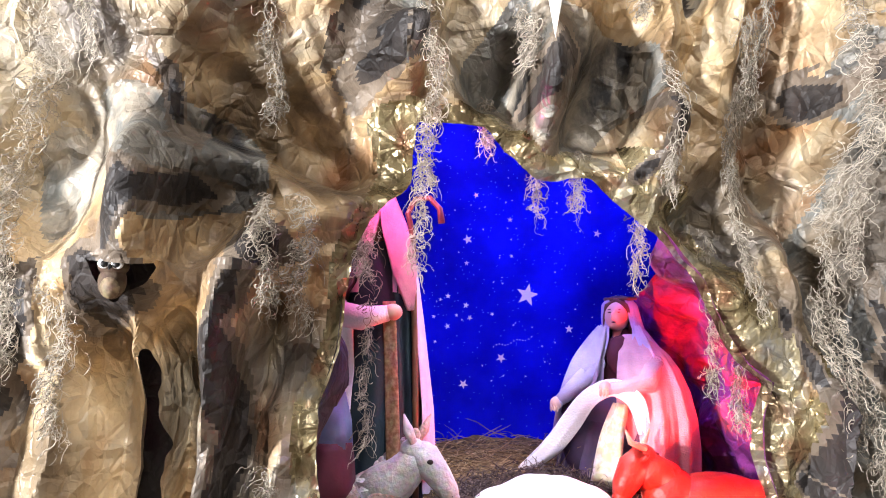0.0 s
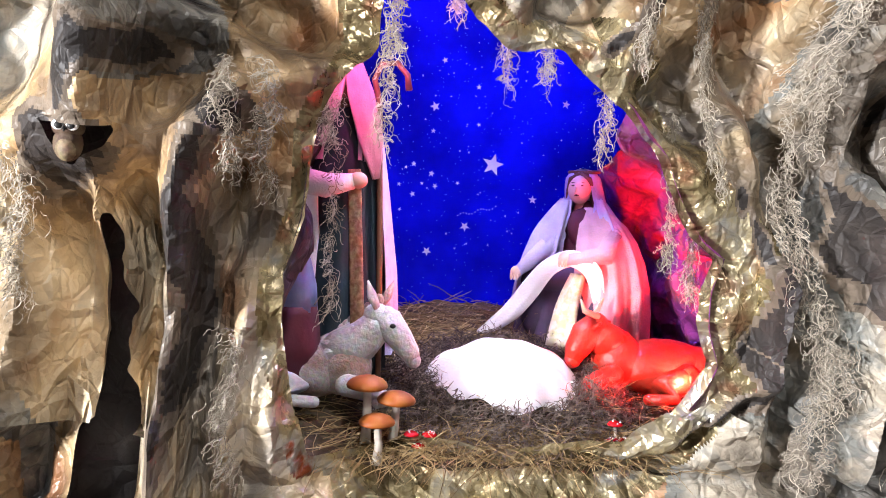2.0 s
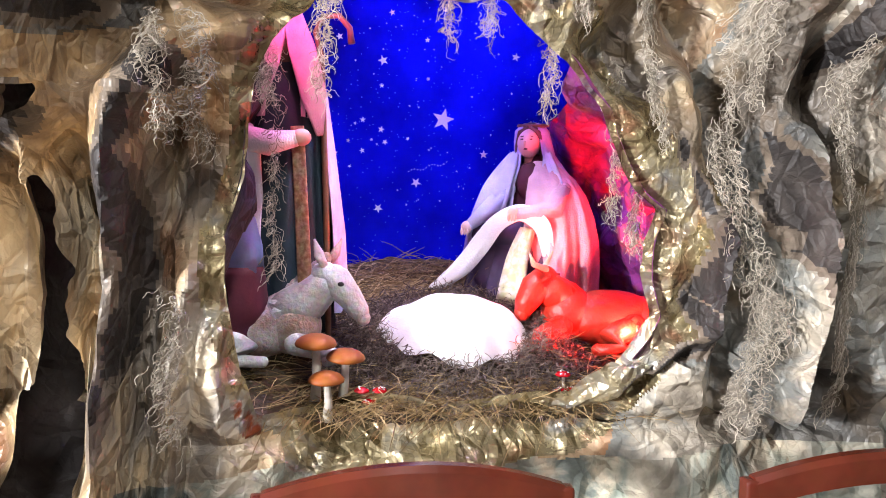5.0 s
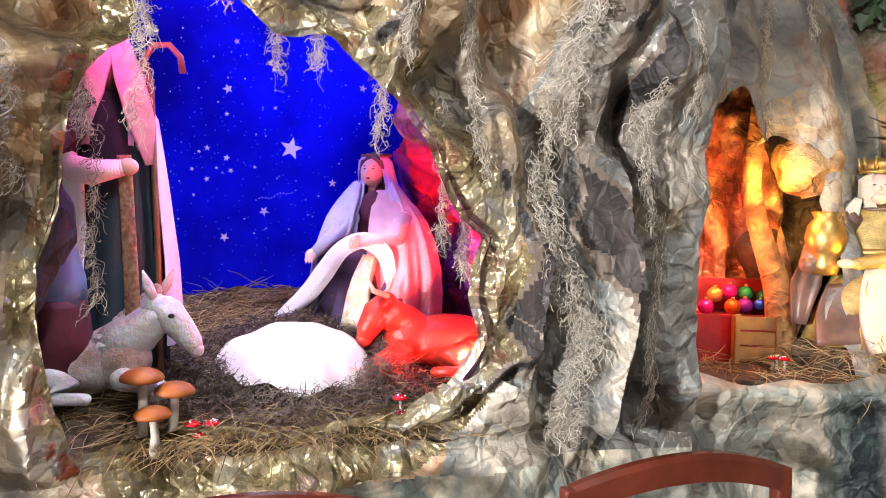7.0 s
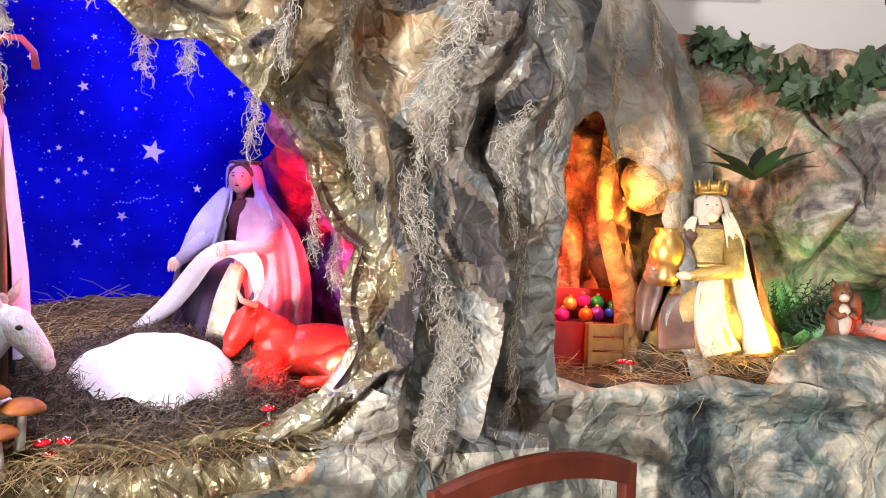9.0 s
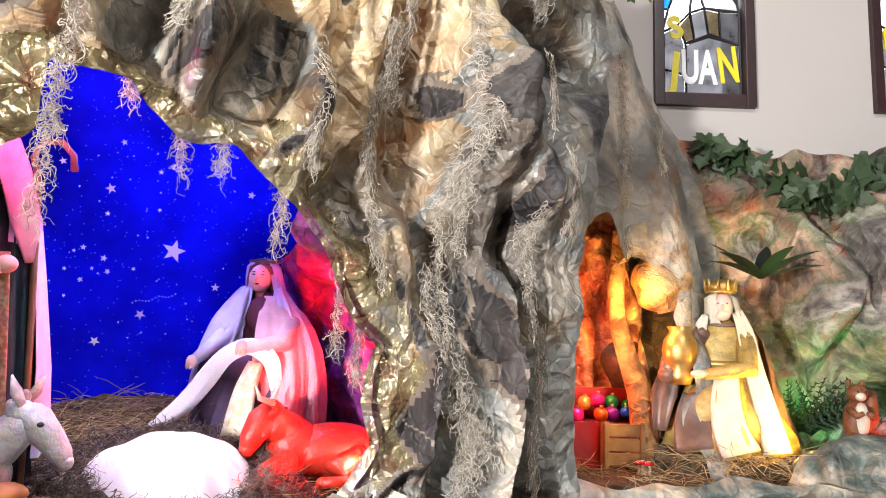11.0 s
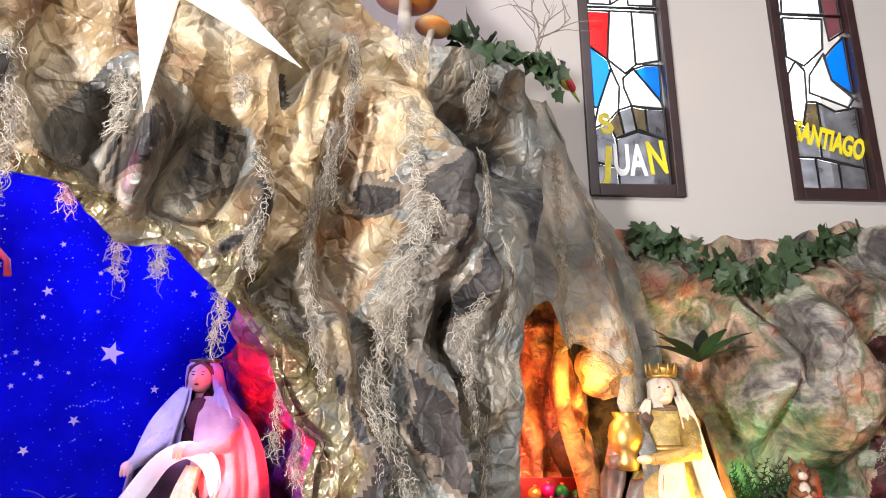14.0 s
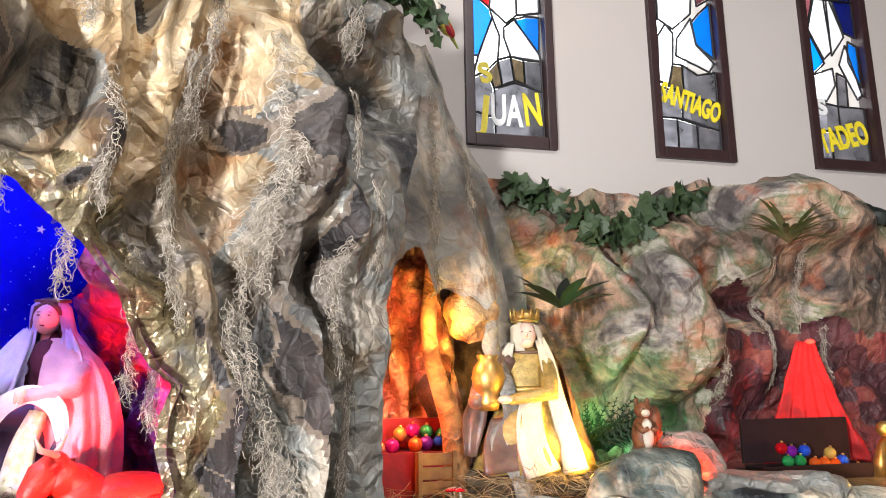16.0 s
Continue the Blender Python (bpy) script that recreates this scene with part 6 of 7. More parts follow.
sheet_patch("hanging_paper_fold", strip_base, 40, 120, lambda S, T, P: 0.4 * creased(P * np.array((1.0, 1.0, 0.4)), 47), OCHRE, "long brown twisted paper fold hanging in the small cave", "paper fold")
boulder("boulder", (1.45, 2.67, SHELF_Z), (0.12, 0.06, 0.17), CLOTHROCK, "pale rounded paper rock beside the squirrel", 313)

# the king
GOLDROBE = mat("gold_brocade_robe", (0.62, 0.42, 0.12), 0.4, metal=0.25, vary=0.4, scale=60, bump=0.5, bump_scale=220)
KINGBROWN = mat("brown_satin_cloak", (0.26, 0.14, 0.10), 0.35, vary=0.5, scale=18, bump=0.3)
CREAM = mat("cream_cloth", (0.72, 0.64, 0.50), 0.7, vary=0.2, scale=30, bump=0.5, bump_scale=200)
BRASS = mat("polished_brass", (0.72, 0.46, 0.14), 0.40, metal=0.85, vary=0.3, scale=40, bump=0.2)
bm = bmesh.new()
lathe(bm, [(0, 0.13, 0.10, 0.02, 0), (0.05, 0.125, 0.10, 0.02, 0), (0.12, 0.10, 0.085, 0.01, 0), (0.19, 0.075, 0.065, 0.01, 0), (0.23, 0.055, 0.05, 0.01, 0)], (0, 0, 0), 0, seg=72, folds=12, deep=0.16)
lathe(bm, [(0.02, 0.155, 0.11, 0.0, 0.02), (0.10, 0.135, 0.10, 0.0, 0.02), (0.20, 0.11, 0.08, 0.01, 0.015), (0.30, 0.085, 0.06, 0.015, 0.01), (0.355, 0.05, 0.04, 0.015, 0)], (0, 0, 0), 2, seg=72, folds=10, deep=0.16, arc=(radians(-10), radians(205)))
ball(bm, (-0.03, -0.045, 0.10), (0.06, 0.05, 0.09), 0)
ball(bm, (0.055, -0.035, 0.07), (0.06, 0.06, 0.07), 0)
lathe(bm, [(0.20, 0.058, 0.046, 0.01, 0), (0.235, 0.050, 0.042, 0.01, 0), (0.30, 0.062, 0.046, 0.01, 0), (0.335, 0.045, 0.036, 0.01, 0), (0.355, 0.018, 0.018, 0.01, 0)], (0, 0, 0), 0, seg=32)
tube(bm, [(0.01 + 0.053 * math.cos(a), 0.045 * math.sin(a), 0.232) for a in (k * 0.25 for k in range(27))], 0.010, 8, 4)
tube(bm, [(0.01 + 0.030 * math.cos(a), -0.006 + 0.028 * math.sin(a), 0.338) for a in (k * 0.25 for k in range(27))], 0.006, 8, 2)
ball(bm, (0.008, -0.012, 0.392), (0.026, 0.030, 0.037), 3, 24, 16)
ball(bm, (0.004, -0.042, 0.388), (0.004, 0.006, 0.008), 3, 8, 6)
ball(bm, (0.006, -0.030, 0.366), (0.017, 0.014, 0.016), 3)
for x in (-0.006, 0.014):
    ball(bm, (x, -0.040, 0.398), (0.0035, 0.002, 0.002), 2, 8, 6)
lathe(bm, [(0.12, 0.06, 0.05, 0.055, 0.0), (0.22, 0.05, 0.045, 0.045, 0.0), (0.31, 0.045, 0.042, 0.03, 0.0), (0.37, 0.042, 0.042, 0.014, 0.0), (0.415, 0.036, 0.038, 0.008, 0.0), (0.435, 0.01, 0.012, 0.006, 0.0)], (0, 0, 0), 5, seg=44, folds=9, deep=0.08, arc=(radians(-62), radians(242)))
drape(bm, [(0.040, -0.022, 0.375), (0.052, -0.040, 0.32), (0.062, -0.06, 0.22), (0.085, -0.08, 0.10), (0.10, -0.10, 0.01)], [0.025, 0.038, 0.042, 0.05, 0.06], 5, thick=0.010, ripple=0.008)
drape(bm, [(-0.030, -0.018, 0.365), (-0.045, -0.030, 0.325), (-0.065, -0.03, 0.28)], [0.016, 0.032, 0.025], 5, thick=0.008, ripple=0.006)
drape(bm, [(0.01, -0.055, 0.22), (-0.005, -0.085, 0.14), (0.0, -0.10, 0.06), (0.02, -0.115, 0.005)], [0.05, 0.065, 0.075, 0.085], 1, thick=0.014, ripple=0.010)
drape(bm, [(-0.06, -0.06, 0.15), (-0.07, -0.085, 0.08), (-0.06, -0.10, 0.01)], [0.06, 0.09, 0.11], 2, thick=0.01, ripple=0.008)
drape(bm, [(-0.10, -0.03, 0.24), (-0.13, -0.045, 0.15), (-0.14, -0.05, 0.05)], [0.04, 0.06, 0.03], 2, thick=0.01, ripple=0.010)
# crown
tube(bm, [(0.008 + 0.030 * math.cos(a), 0.030 * math.sin(a), 0.432) for a in (k * 0.25 for k in range(27))], 0.005, 8, 4)
lathe(bm, [(0.43, 0.028, 0.028, 0.008, 0), (0.45, 0.032, 0.032, 0.008, 0), (0.462, 0.022, 0.022, 0.008, 0), (0.468, 0.004, 0.004, 0.008, 0)], (0, 0, 0), 4, seg=24)
for k in range(10):
    a = 2 * math.pi * k / 10
    tube(bm, [(0.008 + 0.032 * math.cos(a), 0.032 * math.sin(a), 0.435), (0.008 + 0.037 * math.cos(a), 0.037 * math.sin(a), 0.468)], [0.005, 0.002], 6, 4)
# the jar in his arm
lathe(bm, [(0.175, 0.022, 0.022, 0, 0), (0.20, 0.030, 0.030, 0, 0), (0.215, 0.024, 0.024, 0, 0), (0.235, 0.034, 0.036, 0, 0), (0.265, 0.040, 0.042, 0, 0), (0.295, 0.035, 0.036, 0, 0), (0.315, 0.022, 0.024, 0, 0), (0.33, 0.028, 0.030, 0, 0)], (-0.095, -0.065, 0), 4, seg=28)
limb(bm, [(-0.045, -0.02, 0.31), (-0.10, -0.02, 0.25), (-0.12, -0.065, 0.20)], [0.026, 0.03, 0.024], 12, 2)
limb(bm, [(0.055, -0.03, 0.30), (0.05, -0.07, 0.22), (-0.04, -0.09, 0.205)], [0.026, 0.024, 0.015], 12, 0)
ball(bm, (-0.06, -0.098, 0.205), (0.018, 0.012, 0.012), 3)
finish("king_statue", bm, [GOLDROBE, CREAM, KINGBROWN, SKIN, BRASS, CREAM], Matrix.Translation((0.955, 2.66, 1.095)) @ Matrix.Rotation(radians(-10), 4, 'Z') @ Matrix.Diagonal((1.2, 1.06, 1.0, 1)), "kneeling king statue in gold robe holding a brass jar", "statue")
boulder("hay_mound", (0.98, 2.68, SHELF_Z), (0.22, 0.14, 0.085), HAYBED, "low mound of hay under the king", 331, category="hay")
straw("hay", 500, lambda g: Vector((0.98 + g.gauss(0, 0.10), 2.60 + g.gauss(0, 0.05), 1.075 + g.uniform(0, 0.02))), "loose dry hay round the king's feet", HAY, seed=9)
flood("yellow_floodlight", Vector((1.115, 2.515, 1.095)), Vector((1.05, 2.62, 1.25)), 0.034, "small black floodlight with yellow glass before the king", YELGLASS)
lamp("yellow_lamp", 'SPOT', (1.115, 2.440, 1.13), (0.96, 2.66, 1.28), 62, (1.0, 0.56, 0.08), 0.02, 125, 0.9)
lamp("niche_lamp", 'POINT', (0.56, 2.62, 1.32), (0.6, 2.8, 1.4), 4.6, (1.0, 0.20, 0.08), 0.02)
# unseen second light, added to brighten the ochre knob
lamp("niche_lamp", 'POINT', (0.68, 2.58, 1.48), (0.6, 2.8, 1.4), 3.2, (1.0, 0.50, 0.10), 0.02)
lamp("green_lamp", 'POINT', (1.33, 2.80, 1.17), (1.3, 2.9, 1.2), 1.3, (0.05, 1.0, 0.30), 0.02)
lamp("red_rock_lamp", 'SPOT', (2.10, 2.74, 1.50), (2.08, 2.86, 1.25), 20, (1.0, 0.015, 0.015), 0.02, 95, 0.9)
lamp("red_chest_lamp", 'POINT', (1.43, 2.53, 1.13), (1.5, 2.7, 1.1), 1.6, (1.0, 0.06, 0.02), 0.02)
REDCLOTH = mat("scarlet_hanging_cloth", (0.50, 0.012, 0.012), 0.7, vary=0.4, scale=14, bump=0.4, bump_scale=180)


def drape_base(S, T):
    half = 0.045 + 0.17 * (1 - T) ** 1.2
    return np.stack([2.10 - 0.05 * (1 - T) + (S - 0.5) * 2 * half, 2.84 - 0.05 * (1 - T) + 0.018 * np.sin(S * 30 + 2 * T) * (1.1 - T), 1.06 + 0.42 * T], -1)


sheet_patch("red_cloth", drape_base, 110, 60, lambda S, T, P: 0.010 * facets(P, 0.09, 51) + 0.004 * facets(P, 0.04, 52), REDCLOTH, "scarlet cloth hanging in folds on the far rocks", "cloth")
bm = bmesh.new()
ball(bm, (2.10, 2.815, 1.478), (0.018, 0.012, 0.009), 0)
thing = part("hanging_bulb", bm, REDGLASS)
tagged(thing, "small lit red bulb hanging on the rock", "lamp")


# gifts: baubles, chests, crate
def bauble(p, r, colour):
    bm = bmesh.new()
    thing = empty("bauble", p, "shiny %s glass bauble among the gifts" % colour, "bauble", "baubles among the gifts")
    ball(bm, p, r, 0, 20, 12)
    part("globe", bm, BAUBLES[colour], thing)
    bm = bmesh.new()
    tube(bm, [Vector(p) + Vector((0, -r * 0.2, r * 0.92)), Vector(p) + Vector((0, -r * 0.25, r * 1.18))], r * 0.22, 8)
    part("cap", bm, BRASS, thing, "small brass cap")


BAUBLES = {n: mat(n + "_bauble_gloss", c, 0.12, metal=0.55, vary=0.1, bump=0.0) for n, c in
           (("magenta", (0.75, 0.02, 0.35)), ("purple", (0.25, 0.02, 0.42)), ("orange", (0.80, 0.14, 0.02)), ("blue", (0.02, 0.10, 0.75)), ("green", (0.03, 0.35, 0.10)), ("gold", (0.75, 0.50, 0.12)), ("red", (0.6, 0.01, 0.02)))}
for x, y, z, c in ((0.57, 2.70, 1.175, "magenta"), (0.635, 2.69, 1.178, "orange"), (0.60, 2.74, 1.205, "gold"), (0.635, 2.73, 1.215, "magenta"), (0.67, 2.71, 1.18, "purple"), (0.678, 2.74, 1.21, "green"), (0.705, 2.70, 1.185, "blue"), (0.728, 2.71, 1.182, "blue"), (0.725, 2.74, 1.20, "green")):
    bauble((x, y, z), 0.021 if c != "blue" else 0.015, c)
for x, z, c in ((1.83, 1.095, "green"), (1.875, 1.095, "green"), (1.845, 1.125, "purple"), (1.895, 1.125, "blue"), (1.93, 1.085, "orange"), (1.965, 1.085, "orange"), (2.005, 1.08, "orange"), (1.99, 1.115, "gold"), (2.035, 1.09, "blue"), (2.05, 1.065, "magenta"), (2.09, 1.062, "magenta"), (1.81, 1.135, "red")):
    bauble((x, 2.655, z - 0.003), 0.019, c)
REDBOX = mat("red_painted_wood", (0.35, 0.015, 0.02), 0.4, vary=0.4, scale=12, bump=0.2)
DARKBOX = mat("dark_painted_wood", (0.022, 0.008, 0.010), 0.75, spec=0.2, vary=0.3, scale=12, bump=0.2)
CRATEWOOD = mat("light_crate_wood", (0.46, 0.27, 0.10), 0.6, vary=0.4, scale=30, bump=0.3)


def chest(a, b, material, label, lid_up):
    """An open chest: four walls, a bottom and a raised lid."""
    thing = empty("chest", ((a[0] + b[0]) / 2, a[1], a[2]), label, "chest", "chests with gifts")
    t = 0.010
    for nm, p, q in (("front_board", a, (b[0], a[1] + t, b[2])), ("back_board", (a[0], b[1] - t, a[2]), b), ("side_board", (a[0], a[1] + t, a[2]), (a[0] + t, b[1] - t, b[2])),
                     ("side_board", (b[0] - t, a[1] + t, a[2]), (b[0], b[1] - t, b[2])), ("filling", (a[0] + t, a[1] + t, a[2]), (b[0] - t, b[1] - t, b[2] - 0.012)), ("lid", (a[0], b[1] + 0.002, b[2] + 0.002), (b[0], b[1] + 0.014, b[2] + lid_up))):
        bm = bmesh.new()
        box(bm, p, q, 0.003)
        part(nm, bm, material, thing, smooth=False)
    return thing


chest((0.53, 2.675, SHELF_Z), (0.75, 2.775, 1.158), REDBOX, "open red chest filled with glass baubles", 0.09)
chest((1.72, 2.63, SHELF_Z), (2.13, 2.72, 1.08), DARKBOX, "open dark chest filled with glass baubles", 0.14)
crate = empty("crate", (0.68, 2.63, SHELF_Z), "small light wooden crate before the red chest", "crate")
for k in range(3):
    bm = bmesh.new()
    box(bm, (0.630, 2.625, 1.05 + 0.038 * k), (0.735, 2.632, 1.083 + 0.038 * k), 0.002)
    part("slat", bm, CRATEWOOD, crate, smooth=False)
for x in (0.628, 0.725):
    bm = bmesh.new()
    box(bm, (x, 2.617, SHELF_Z), (x + 0.012, 2.6245, 1.165), 0.002)
    part("post", bm, CRATEWOOD, crate, smooth=False)
    bm = bmesh.new()
    box(bm, (x, 2.633, SHELF_Z), (x + 0.012, 2.668, 1.16), 0.002)
    part("side_board", bm, CRATEWOOD, crate, smooth=False)
for x, y in ((0.70, 2.56), (0.725, 2.55), (0.712, 2.57)):
    mushroom((x, y, SHELF_Z + 0.004), 0.013, 0.028, (0, 0), REDCAP, "small glossy red mushroom with white spots", True, "red mushrooms")

# squirrel and its red tray, golden figure
RUST = mat("rust_brown_squirrel", (0.32, 0.11, 0.04), 0.5, vary=0.5, scale=40, bump=0.6)
bm = bmesh.new()
ball(bm, (0, 0, 0.055), (0.036, 0.032, 0.06), 0)
ball(bm, (0, -0.02, 0.06), (0.020, 0.018, 0.045), 1)
ball(bm, (-0.004, -0.012, 0.128), (0.026, 0.026, 0.024), 0)
ball(bm, (-0.008, -0.034, 0.120), (0.013, 0.012, 0.011), 1)
for s in (-1, 1):
    ball(bm, (0.018 * s, 0.0, 0.152), (0.007, 0.005, 0.011), 0, 10, 8)
    ball(bm, (0.011 * s - 0.004, -0.035, 0.133), 0.003, 2, 8, 6)
    tube(bm, [(0.026 * s, -0.012, 0.085), (0.02 * s, -0.036, 0.07), (0.006 * s, -0.042, 0.078)], [0.011, 0.009, 0.007], 8, 0)
    ball(bm, (0.022 * s, -0.022, 0.014), (0.015, 0.026, 0.014), 0)
tube(bm, [(0.03, 0.02, 0.02), (0.055, 0.03, 0.06), (0.05, 0.03, 0.11), (0.062, 0.03, 0.135)], [0.012, 0.022, 0.024, 0.008], 12, 0)
finish("squirrel_statue", bm, [RUST, CREAM, BLACK], Matrix.Translation((1.293, 2.585, 1.135)), "rust-brown squirrel statue sitting on the rocks", "statue")
boulder("boulder", (1.30, 2.60, SHELF_Z), (0.09, 0.06, 0.105), GREY, "grey paper rock under the squirrel", 341)
TINSEL = mat("orange_red_tinsel", (0.62, 0.10, 0.02), 0.3, metal=0.5, vary=0.4, scale=60, bump=0.4)
bm = bmesh.new()
rng = random.Random(31)
for k in range(60):
    x = 1.335 + 0.21 * k / 59
    c = Vector((x, 2.575 + 0.004 * math.sin(k), 1.150 - 0.08 * (k / 59) + 0.008 * math.sin(k * 1.7)))
    for j in range(9):
        d = Vector((rng.gauss(0, 1), rng.gauss(0, 1), rng.gauss(0, 1))).normalized()
        tube(bm, [c, c + d * 0.016], [0.0016, 0.0008], 4, caps=False)
tagged(part("tinsel", bm, TINSEL, smooth=False), "orange-red tinsel laid along the rocks", "tinsel")
bm = bmesh.new()
box(bm, (1.365, 2.582, SHELF_Z), (1.55, 2.612, 1.095), 0.01)
tagged(part("red_box", bm, REDBOX), "low red box edged with tinsel", "box")
bm = bmesh.new()
lathe(bm, [(0, 0.07, 0.05, 0, 0), (0.05, 0.06, 0.045, 0, 0), (0.10, 0.045, 0.04, 0, 0), (0.13, 0.02, 0.02, 0, 0)], (0, 0, 0), 0, seg=40, folds=7, deep=0.15)
ball(bm, (-0.03, -0.01, 0.15), (0.028, 0.024, 0.025), 0)
ball(bm, (0.035, -0.01, 0.15), (0.022, 0.02, 0.022), 0)
ball(bm, (0.0, -0.03, 0.10), (0.035, 0.03, 0.03), 0)
finish("golden_statue", bm, [BRASS], Matrix.Translation((2.20, 2.62, SHELF_Z)), "shiny golden kneeling statue beside the chest", "statue")
# unseen light, added so that the golden statue shines
lamp("golden_statue_fill", 'POINT', (2.15, 2.50, 1.12), (2.2, 2.6, 1.1), 1.8, (1.0, 0.50, 0.10), 0.02)

# ---- plants ----
IVY = mat("dark_green_ivy_leaf", (0.030, 0.075, 0.028), 0.4, vary=0.6, scale=22, bump=0.3, second=(0.10, 0.14, 0.06))
DARKLEAF = mat("blackish_green_leaf", (0.008, 0.016, 0.010), 0.45, vary=0.4, scale=20, bump=0.2)
GRASS = mat("olive_grass_blade", (0.12, 0.15, 0.04), 0.5, vary=0.5, scale=20, bump=0.2, second=(0.26, 0.24, 0.10))
FERN = mat("fern_green", (0.025, 0.07, 0.020), 0.5, vary=0.5, scale=30, bump=0.2)
STEM = mat("brown_stem", (0.12, 0.08, 0.05), 0.8, vary=0.3, scale=30)


def ivy_mesh():
    """One lobed leaf, cupped along its rib."""
    bm = bmesh.new()
    outline = [(0, 0), (0.35, -0.12), (0.55, 0.12), (0.42, 0.34), (0.60, 0.50), (0.34, 0.62), (0.22, 0.72), (0, 1.0), (-0.22, 0.72), (-0.34, 0.62), (-0.60, 0.50), (-0.42, 0.34), (-0.55, 0.12), (-0.35, -0.12)]
    rim = [bm.verts.new((x, y, 0.16 * abs(x) - 0.18 * y * y)) for x, y in outline]
    mid = [bm.verts.new((0, y, -0.06 - 0.16 * y * y)) for y in (0.25, 0.6)]
    for i in range(len(rim)):
        a, b = rim[i], rim[(i + 1) % len(rim)]
        bm.faces.new((a, b, mid[0] if (a.co.y + b.co.y) / 2 < 0.45 else mid[1]))
    bm.faces.new((rim[4], mid[1], mid[0]))
    bm.faces.new((rim[10], mid[0], mid[1]))
    me = bpy.data.meshes.new("leaf")
    bm.to_mesh(me)
    bm.free()
    me.materials.append(IVY)
    me.polygons.foreach_set("use_smooth", [True] * len(me.polygons))
    return me


IVY_LEAF = ivy_mesh()


def garland(pts, count, size, label, seed, spread=0.03):
    rng = random.Random(seed)
    thing = empty("ivy_garland", pts[0], label, "garland", "ivy on the rocks")
    bm = bmesh.new()
    tube(bm, pts, 0.003, 6)
    part("stem", bm, STEM, thing)
    n = len(pts) - 1
    for k in range(count):
        t = (k + rng.random()) / count * n
        i = min(int(t), n - 1)
        p = Vector(pts[i]).lerp(Vector(pts[i + 1]), t - i) + Vector((rng.gauss(0, spread), -abs(rng.gauss(0, 0.02)), rng.gauss(0, spread * 0.8)))
        leaf = new("leaf", IVY_LEAF)
        s = size * rng.uniform(0.7, 1.25)
        leaf.matrix_world = Matrix.Translation(p) @ Euler((radians(rng.uniform(30, 110)), radians(rng.uniform(-50, 50)), radians(rng.uniform(-70, 70)))).to_matrix().to_4x4() @ Matrix.Rotation(rng.uniform(2.2, 4.1), 4, 'Z') @ Matrix.Diagonal((s, s, s, 1))
        leaf.parent = thing
        leaf.matrix_parent_inverse = thing.matrix_world.inverted()
    return thing


def on_rock(x, z, d=0.03):
    return Vector((x, back_y(x, z, 2.95) - d, z))


garland([on_rock(x, z) for x, z in ((1.02, 2.05), (1.12, 1.985), (1.26, 1.915), (1.39, 1.88), (1.50, 1.92), (1.62, 2.0), (1.78, 2.05))], 120, 0.058, "dark green ivy garland draped over the rocks", 1)
garland([W(u, 0.0, z) for u, z in ((0.37, 2.36), (0.47, 2.35), (0.58, 2.36), (0.68, 2.37), (0.75, 2.33))], 44, 0.060, "green ivy leaves on top of the rock", 2, 0.025)


def blades(name, where, count, length, width, material, label, seed, up=0.8, droop=1.0, category="plant"):
    """A tuft of long arching leaves, each a part."""
    rng = random.Random(seed)
    thing = empty(name, where, label, category)
    for k in range(count):
        a = 2 * math.pi * k / count + rng.uniform(-0.3, 0.3)
        d = Vector((math.cos(a), math.sin(a) * 0.7 - 0.25, up * rng.uniform(0.4, 1.5))).normalized()
        p, ln = Vector(where), length * rng.uniform(0.7, 1.15)
        bm = bmesh.new()
        side = d.cross(Vector((0, 0, 1))).normalized()
        rows = []
        for s in range(8):
            w = width * math.sin(math.pi * (0.12 + 0.86 * s / 7)) ** 0.8
            rows.append((bm.verts.new(p - side * w), bm.verts.new(p + Vector((0, 0, -0.25 * w))), bm.verts.new(p + side * w)))
            p = p + d * (ln / 7)
            d = (d + Vector((0, 0, -0.16 * droop))).normalized()
        for q, r in zip(rows, rows[1:]):
            bm.faces.new((q[0], q[1], r[1], r[0]))
            bm.faces.new((q[1], q[2], r[2], r[1]))
        part("leaf", bm, material, thing)
    return thing


blades("dark_plant", (1.10, 2.70, 1.575), 8, 0.20, 0.022, DARKLEAF, "blackish artificial plant with pointed leaves on the rock", 3, 0.5, 0.5)
blades("grass_tuft", (2.04, back_y(2.04, 1.84) - 0.05, 1.83), 48, 0.22, 0.008, GRASS, "olive green tuft of arching grass on the rock", 4, 1.2, 1.0)


def fern(where, label, seed):
    rng = random.Random(seed)
    thing = empty("fern", where, label, "plant")
    for k in range(26):
        a = rng.uniform(-3.1, 0.3)
        d = Vector((math.cos(a), math.sin(a) * 0.6, rng.uniform(0.6, 1.8))).normalized()
        p = Vector(where)
        bm = bmesh.new()
        spine = []
        for s in range(11):
            spine.append(p.copy())
            p = p + d * 0.021
            d = (d + Vector((0, 0, -0.11))).normalized()
        tube(bm, spine, 0.0012, 4)
        for s in range(2, 11):
            dd = (spine[s] - spine[s - 1]).normalized()
            sd = dd.cross(Vector((0, -1, 0.2))).normalized()
            for g in (-1, 1):
                q = spine[s]
                t = q + (sd * g + dd * 0.6).normalized() * 0.036 * (1 - s / 14)
                w = dd * 0.004
                bm.faces.new([bm.verts.new(v) for v in (q - w, t, q + w)])
        part("frond", bm, FERN, thing, smooth=False)
    return thing


fern((1.19, 2.74, 1.12), "dark green fern beside the king", 6)
fern((1.26, 2.76, 1.13), "dark green fern before the rocks", 7)

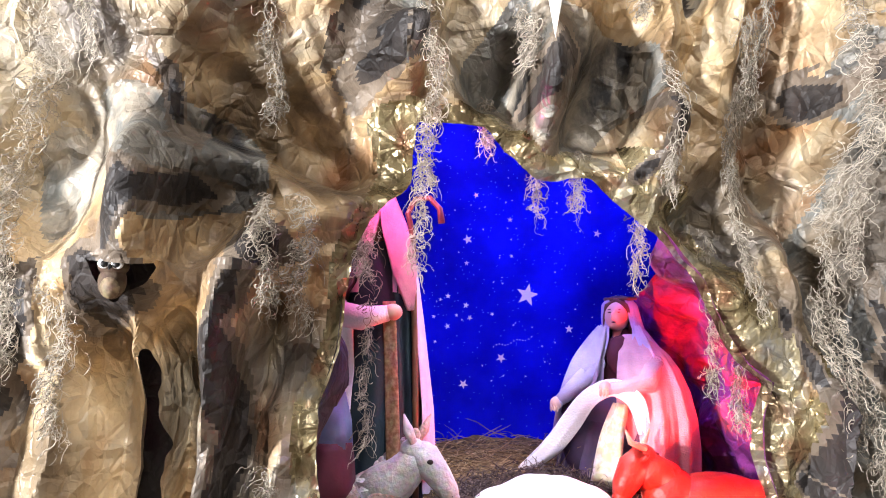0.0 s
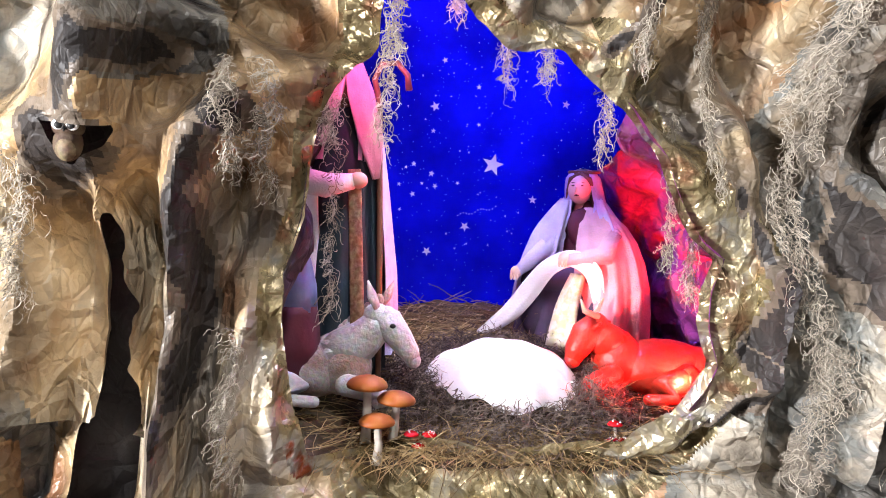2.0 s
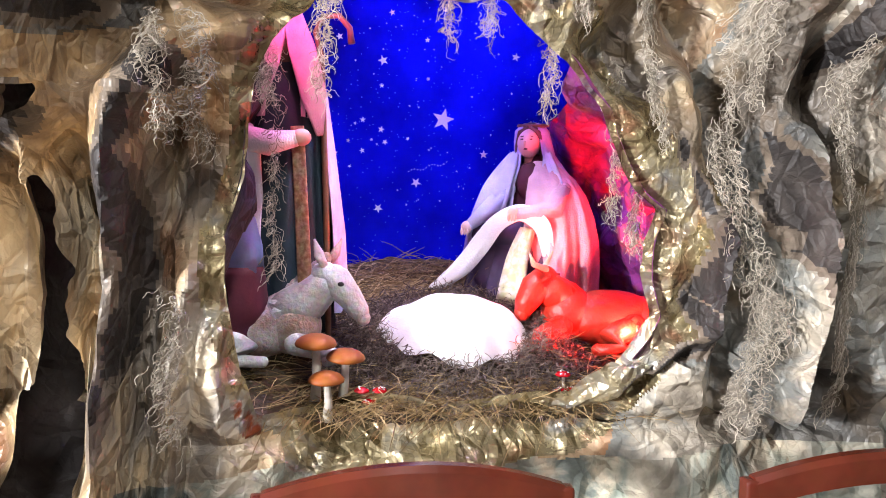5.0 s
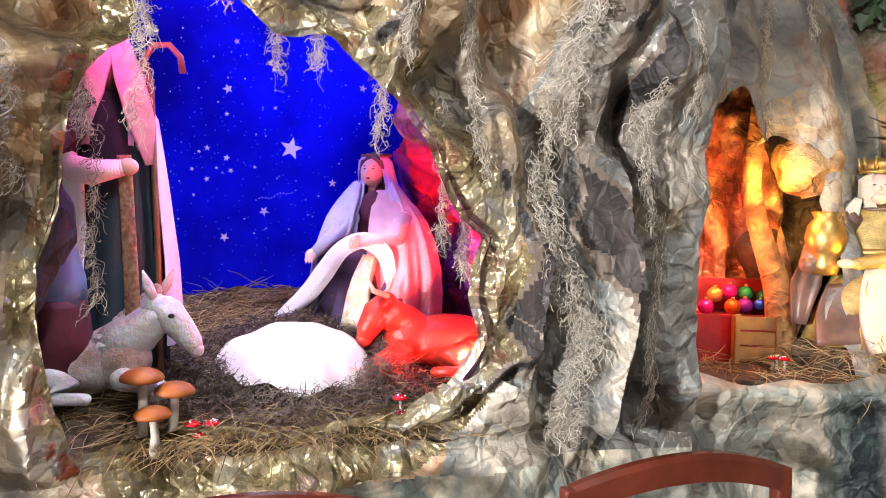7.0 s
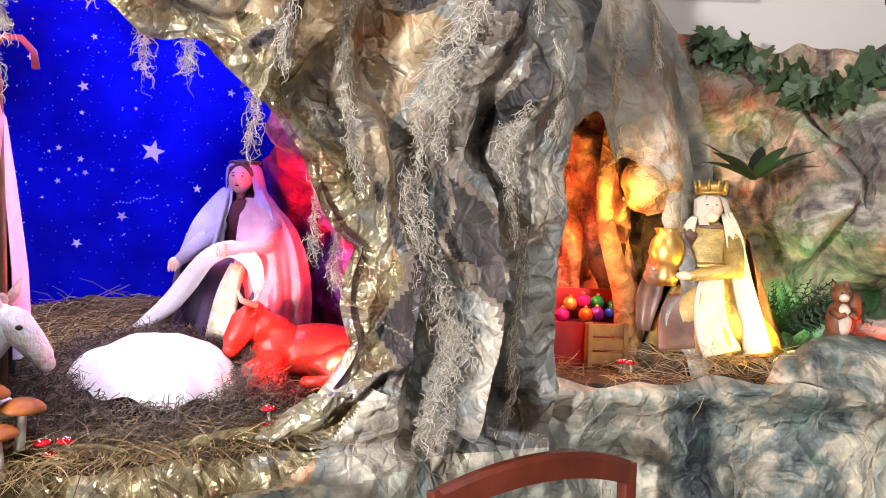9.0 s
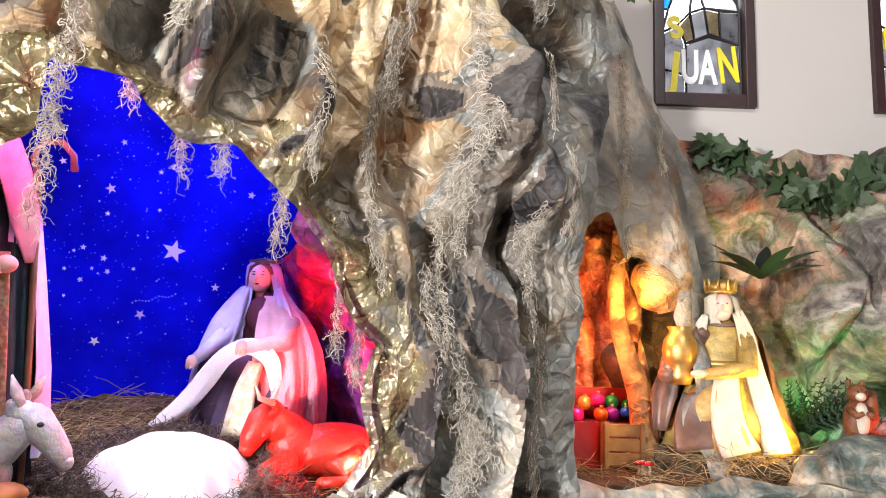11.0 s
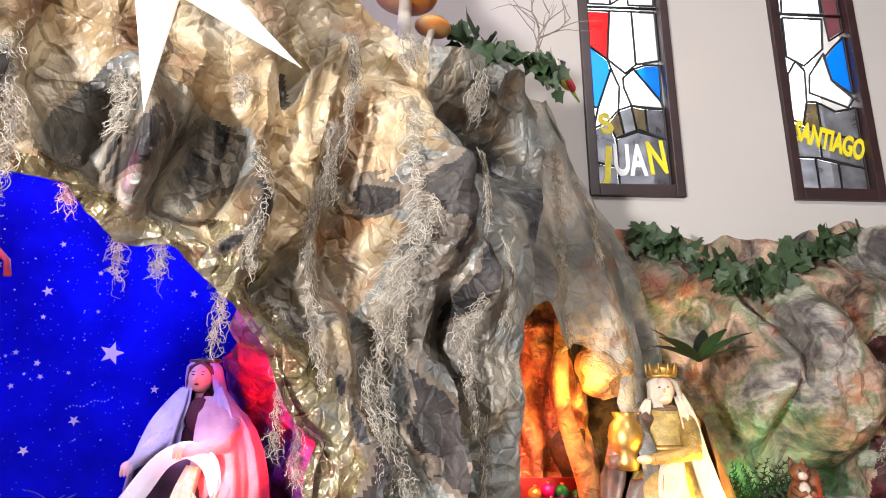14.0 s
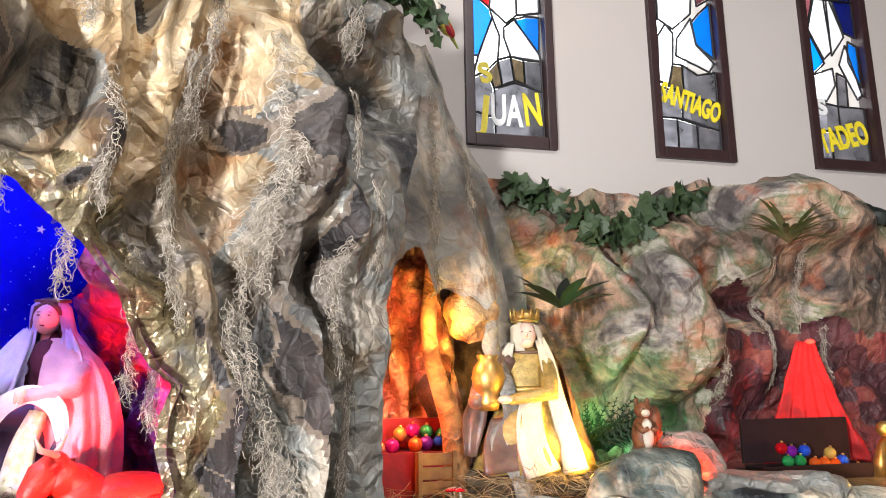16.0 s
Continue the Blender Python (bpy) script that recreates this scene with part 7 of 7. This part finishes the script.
# dark round thing on the far rocks
boulder("dark_rock_cap", (2.53, 2.93, 1.94), (0.055, 0.04, 0.10), DARKLEAF, "small black rounded rock cap on the far rocks", 351)

# ---- on top of the mountain ----
ORANGEBIG = mat("orange_painted_cap", (0.72, 0.24, 0.03), 0.5, vary=0.4, scale=14, bump=0.15, second=(0.62, 0.36, 0.12))
mushroom(W(0.225, 0.0, 2.24), 0.080, 0.185, (0.015, 0.0), ORANGEBIG, "large orange mushroom with cream stalk on the rock", False, "mushrooms on the rock")
mushroom(W(0.268, -0.02, 2.24), 0.046, 0.10, (0.035, 0.0), ORANGEBIG, "smaller orange mushroom leaning on the rock", False, "mushrooms on the rock")
TWIG = mat("grey_dry_twig", (0.34, 0.28, 0.22), 0.9, vary=0.4, scale=60, bump=0.4)
rng = random.Random(17)


def twig(p, d, r, depth):
    pts, rad = [p], [r]
    for s in range(5):
        d = (d + Vector((rng.gauss(0, 0.22), rng.gauss(0, 0.12), rng.gauss(0, 0.15)))).normalized()
        p = p + d * (0.045 if depth == 0 else 0.028)
        pts.append(p)
        rad.append(r * (1 - 0.14 * (s + 1)))
        if depth < 2 and s > 0:
            twig(p, (d + Vector((rng.choice((-1, 1)) * rng.uniform(0.5, 1.1), rng.gauss(0, 0.2), 0.2))).normalized(), r * 0.55, depth + 1)
    bm = bmesh.new()
    tube(bm, pts, rad, 6)
    part("stem" if depth == 0 else "twig", bm, TWIG, branch)


branch = empty("dry_branch", W(0.755, 0.06, 2.34), "bare dry branch standing on the rock", "branch")
twig(W(0.755, 0.06, 2.34), Vector((0.1, 0, 1)), 0.006, 0)
BIRDY = mat("yellow_bird_feathers", (0.60, 0.55, 0.06), 0.6, vary=0.6, scale=50, bump=0.5, second=(0.10, 0.30, 0.04))
BIRDR = mat("red_bird_feathers", (0.60, 0.03, 0.02), 0.6, vary=0.4, scale=50, bump=0.5)
bm = bmesh.new()
ball(bm, (0, 0, 0), (0.020, 0.020, 0.042), 0, turn=Matrix.Rotation(radians(-32), 4, 'Y'))
ball(bm, (0.012, -0.010, -0.018), (0.012, 0.014, 0.030), 1, turn=Matrix.Rotation(radians(-32), 4, 'Y'))
ball(bm, (-0.028, -0.004, 0.050), 0.020, 2)
tube(bm, [(-0.014, -0.012, 0.053), (-0.002, -0.018, 0.046), (-0.003, -0.019, 0.038)], [0.008, 0.006, 0.002], 8, 3)
tube(bm, [(0.018, 0, -0.03), (0.042, 0, -0.075)], [0.012, 0.005], 8, 0, flat=0.5)
ball(bm, (-0.022, -0.021, 0.056), 0.003, 3, 8, 6)
finish("parrot_figure", bm, [BIRDY, BIRDR, CREAM, BLACK], Matrix.Translation((0.715, 2.60, 2.43)), "small yellow and red parrot figure perched on the rock", "bird figure")

# the owl in its hole
OWLB = mat("brown_owl_feathers", (0.16, 0.10, 0.06), 0.7, vary=0.5, scale=60, bump=0.7)
bm = bmesh.new()
ball(bm, (0, 0, 0.032), (0.026, 0.022, 0.034), 0)
ball(bm, (0, -0.008, 0.022), (0.019, 0.018, 0.024), 1)
ball(bm, (0, -0.003, 0.062), (0.029, 0.022, 0.021), 0)
for s in (-1, 1):
    ball(bm, (0.012 * s, -0.023, 0.063), (0.0115, 0.005, 0.010), 2)
    ball(bm, (0.011 * s, -0.0245, 0.062), (0.0078, 0.005, 0.0074), 3)
    tube(bm, [(0.016 * s, -0.008, 0.078), (0.025 * s, -0.010, 0.090)], [0.007, 0.001], 6, 0)
tube(bm, [(0, -0.024, 0.058), (0, -0.032, 0.050)], [0.004, 0.001], 6, 3)
OWLTAN = mat("tan_owl_breast", (0.34, 0.25, 0.15), 0.7, vary=0.5, scale=90, bump=0.6)
finish("owl_figure", bm, [OWLB, OWLTAN, WHITE, BLACK], at_cave(-0.994, -0.225, 1.434, 6) @ Matrix.Scale(0.74, 4), "small brown owl figure with white eyes on the rock", "owl figure")
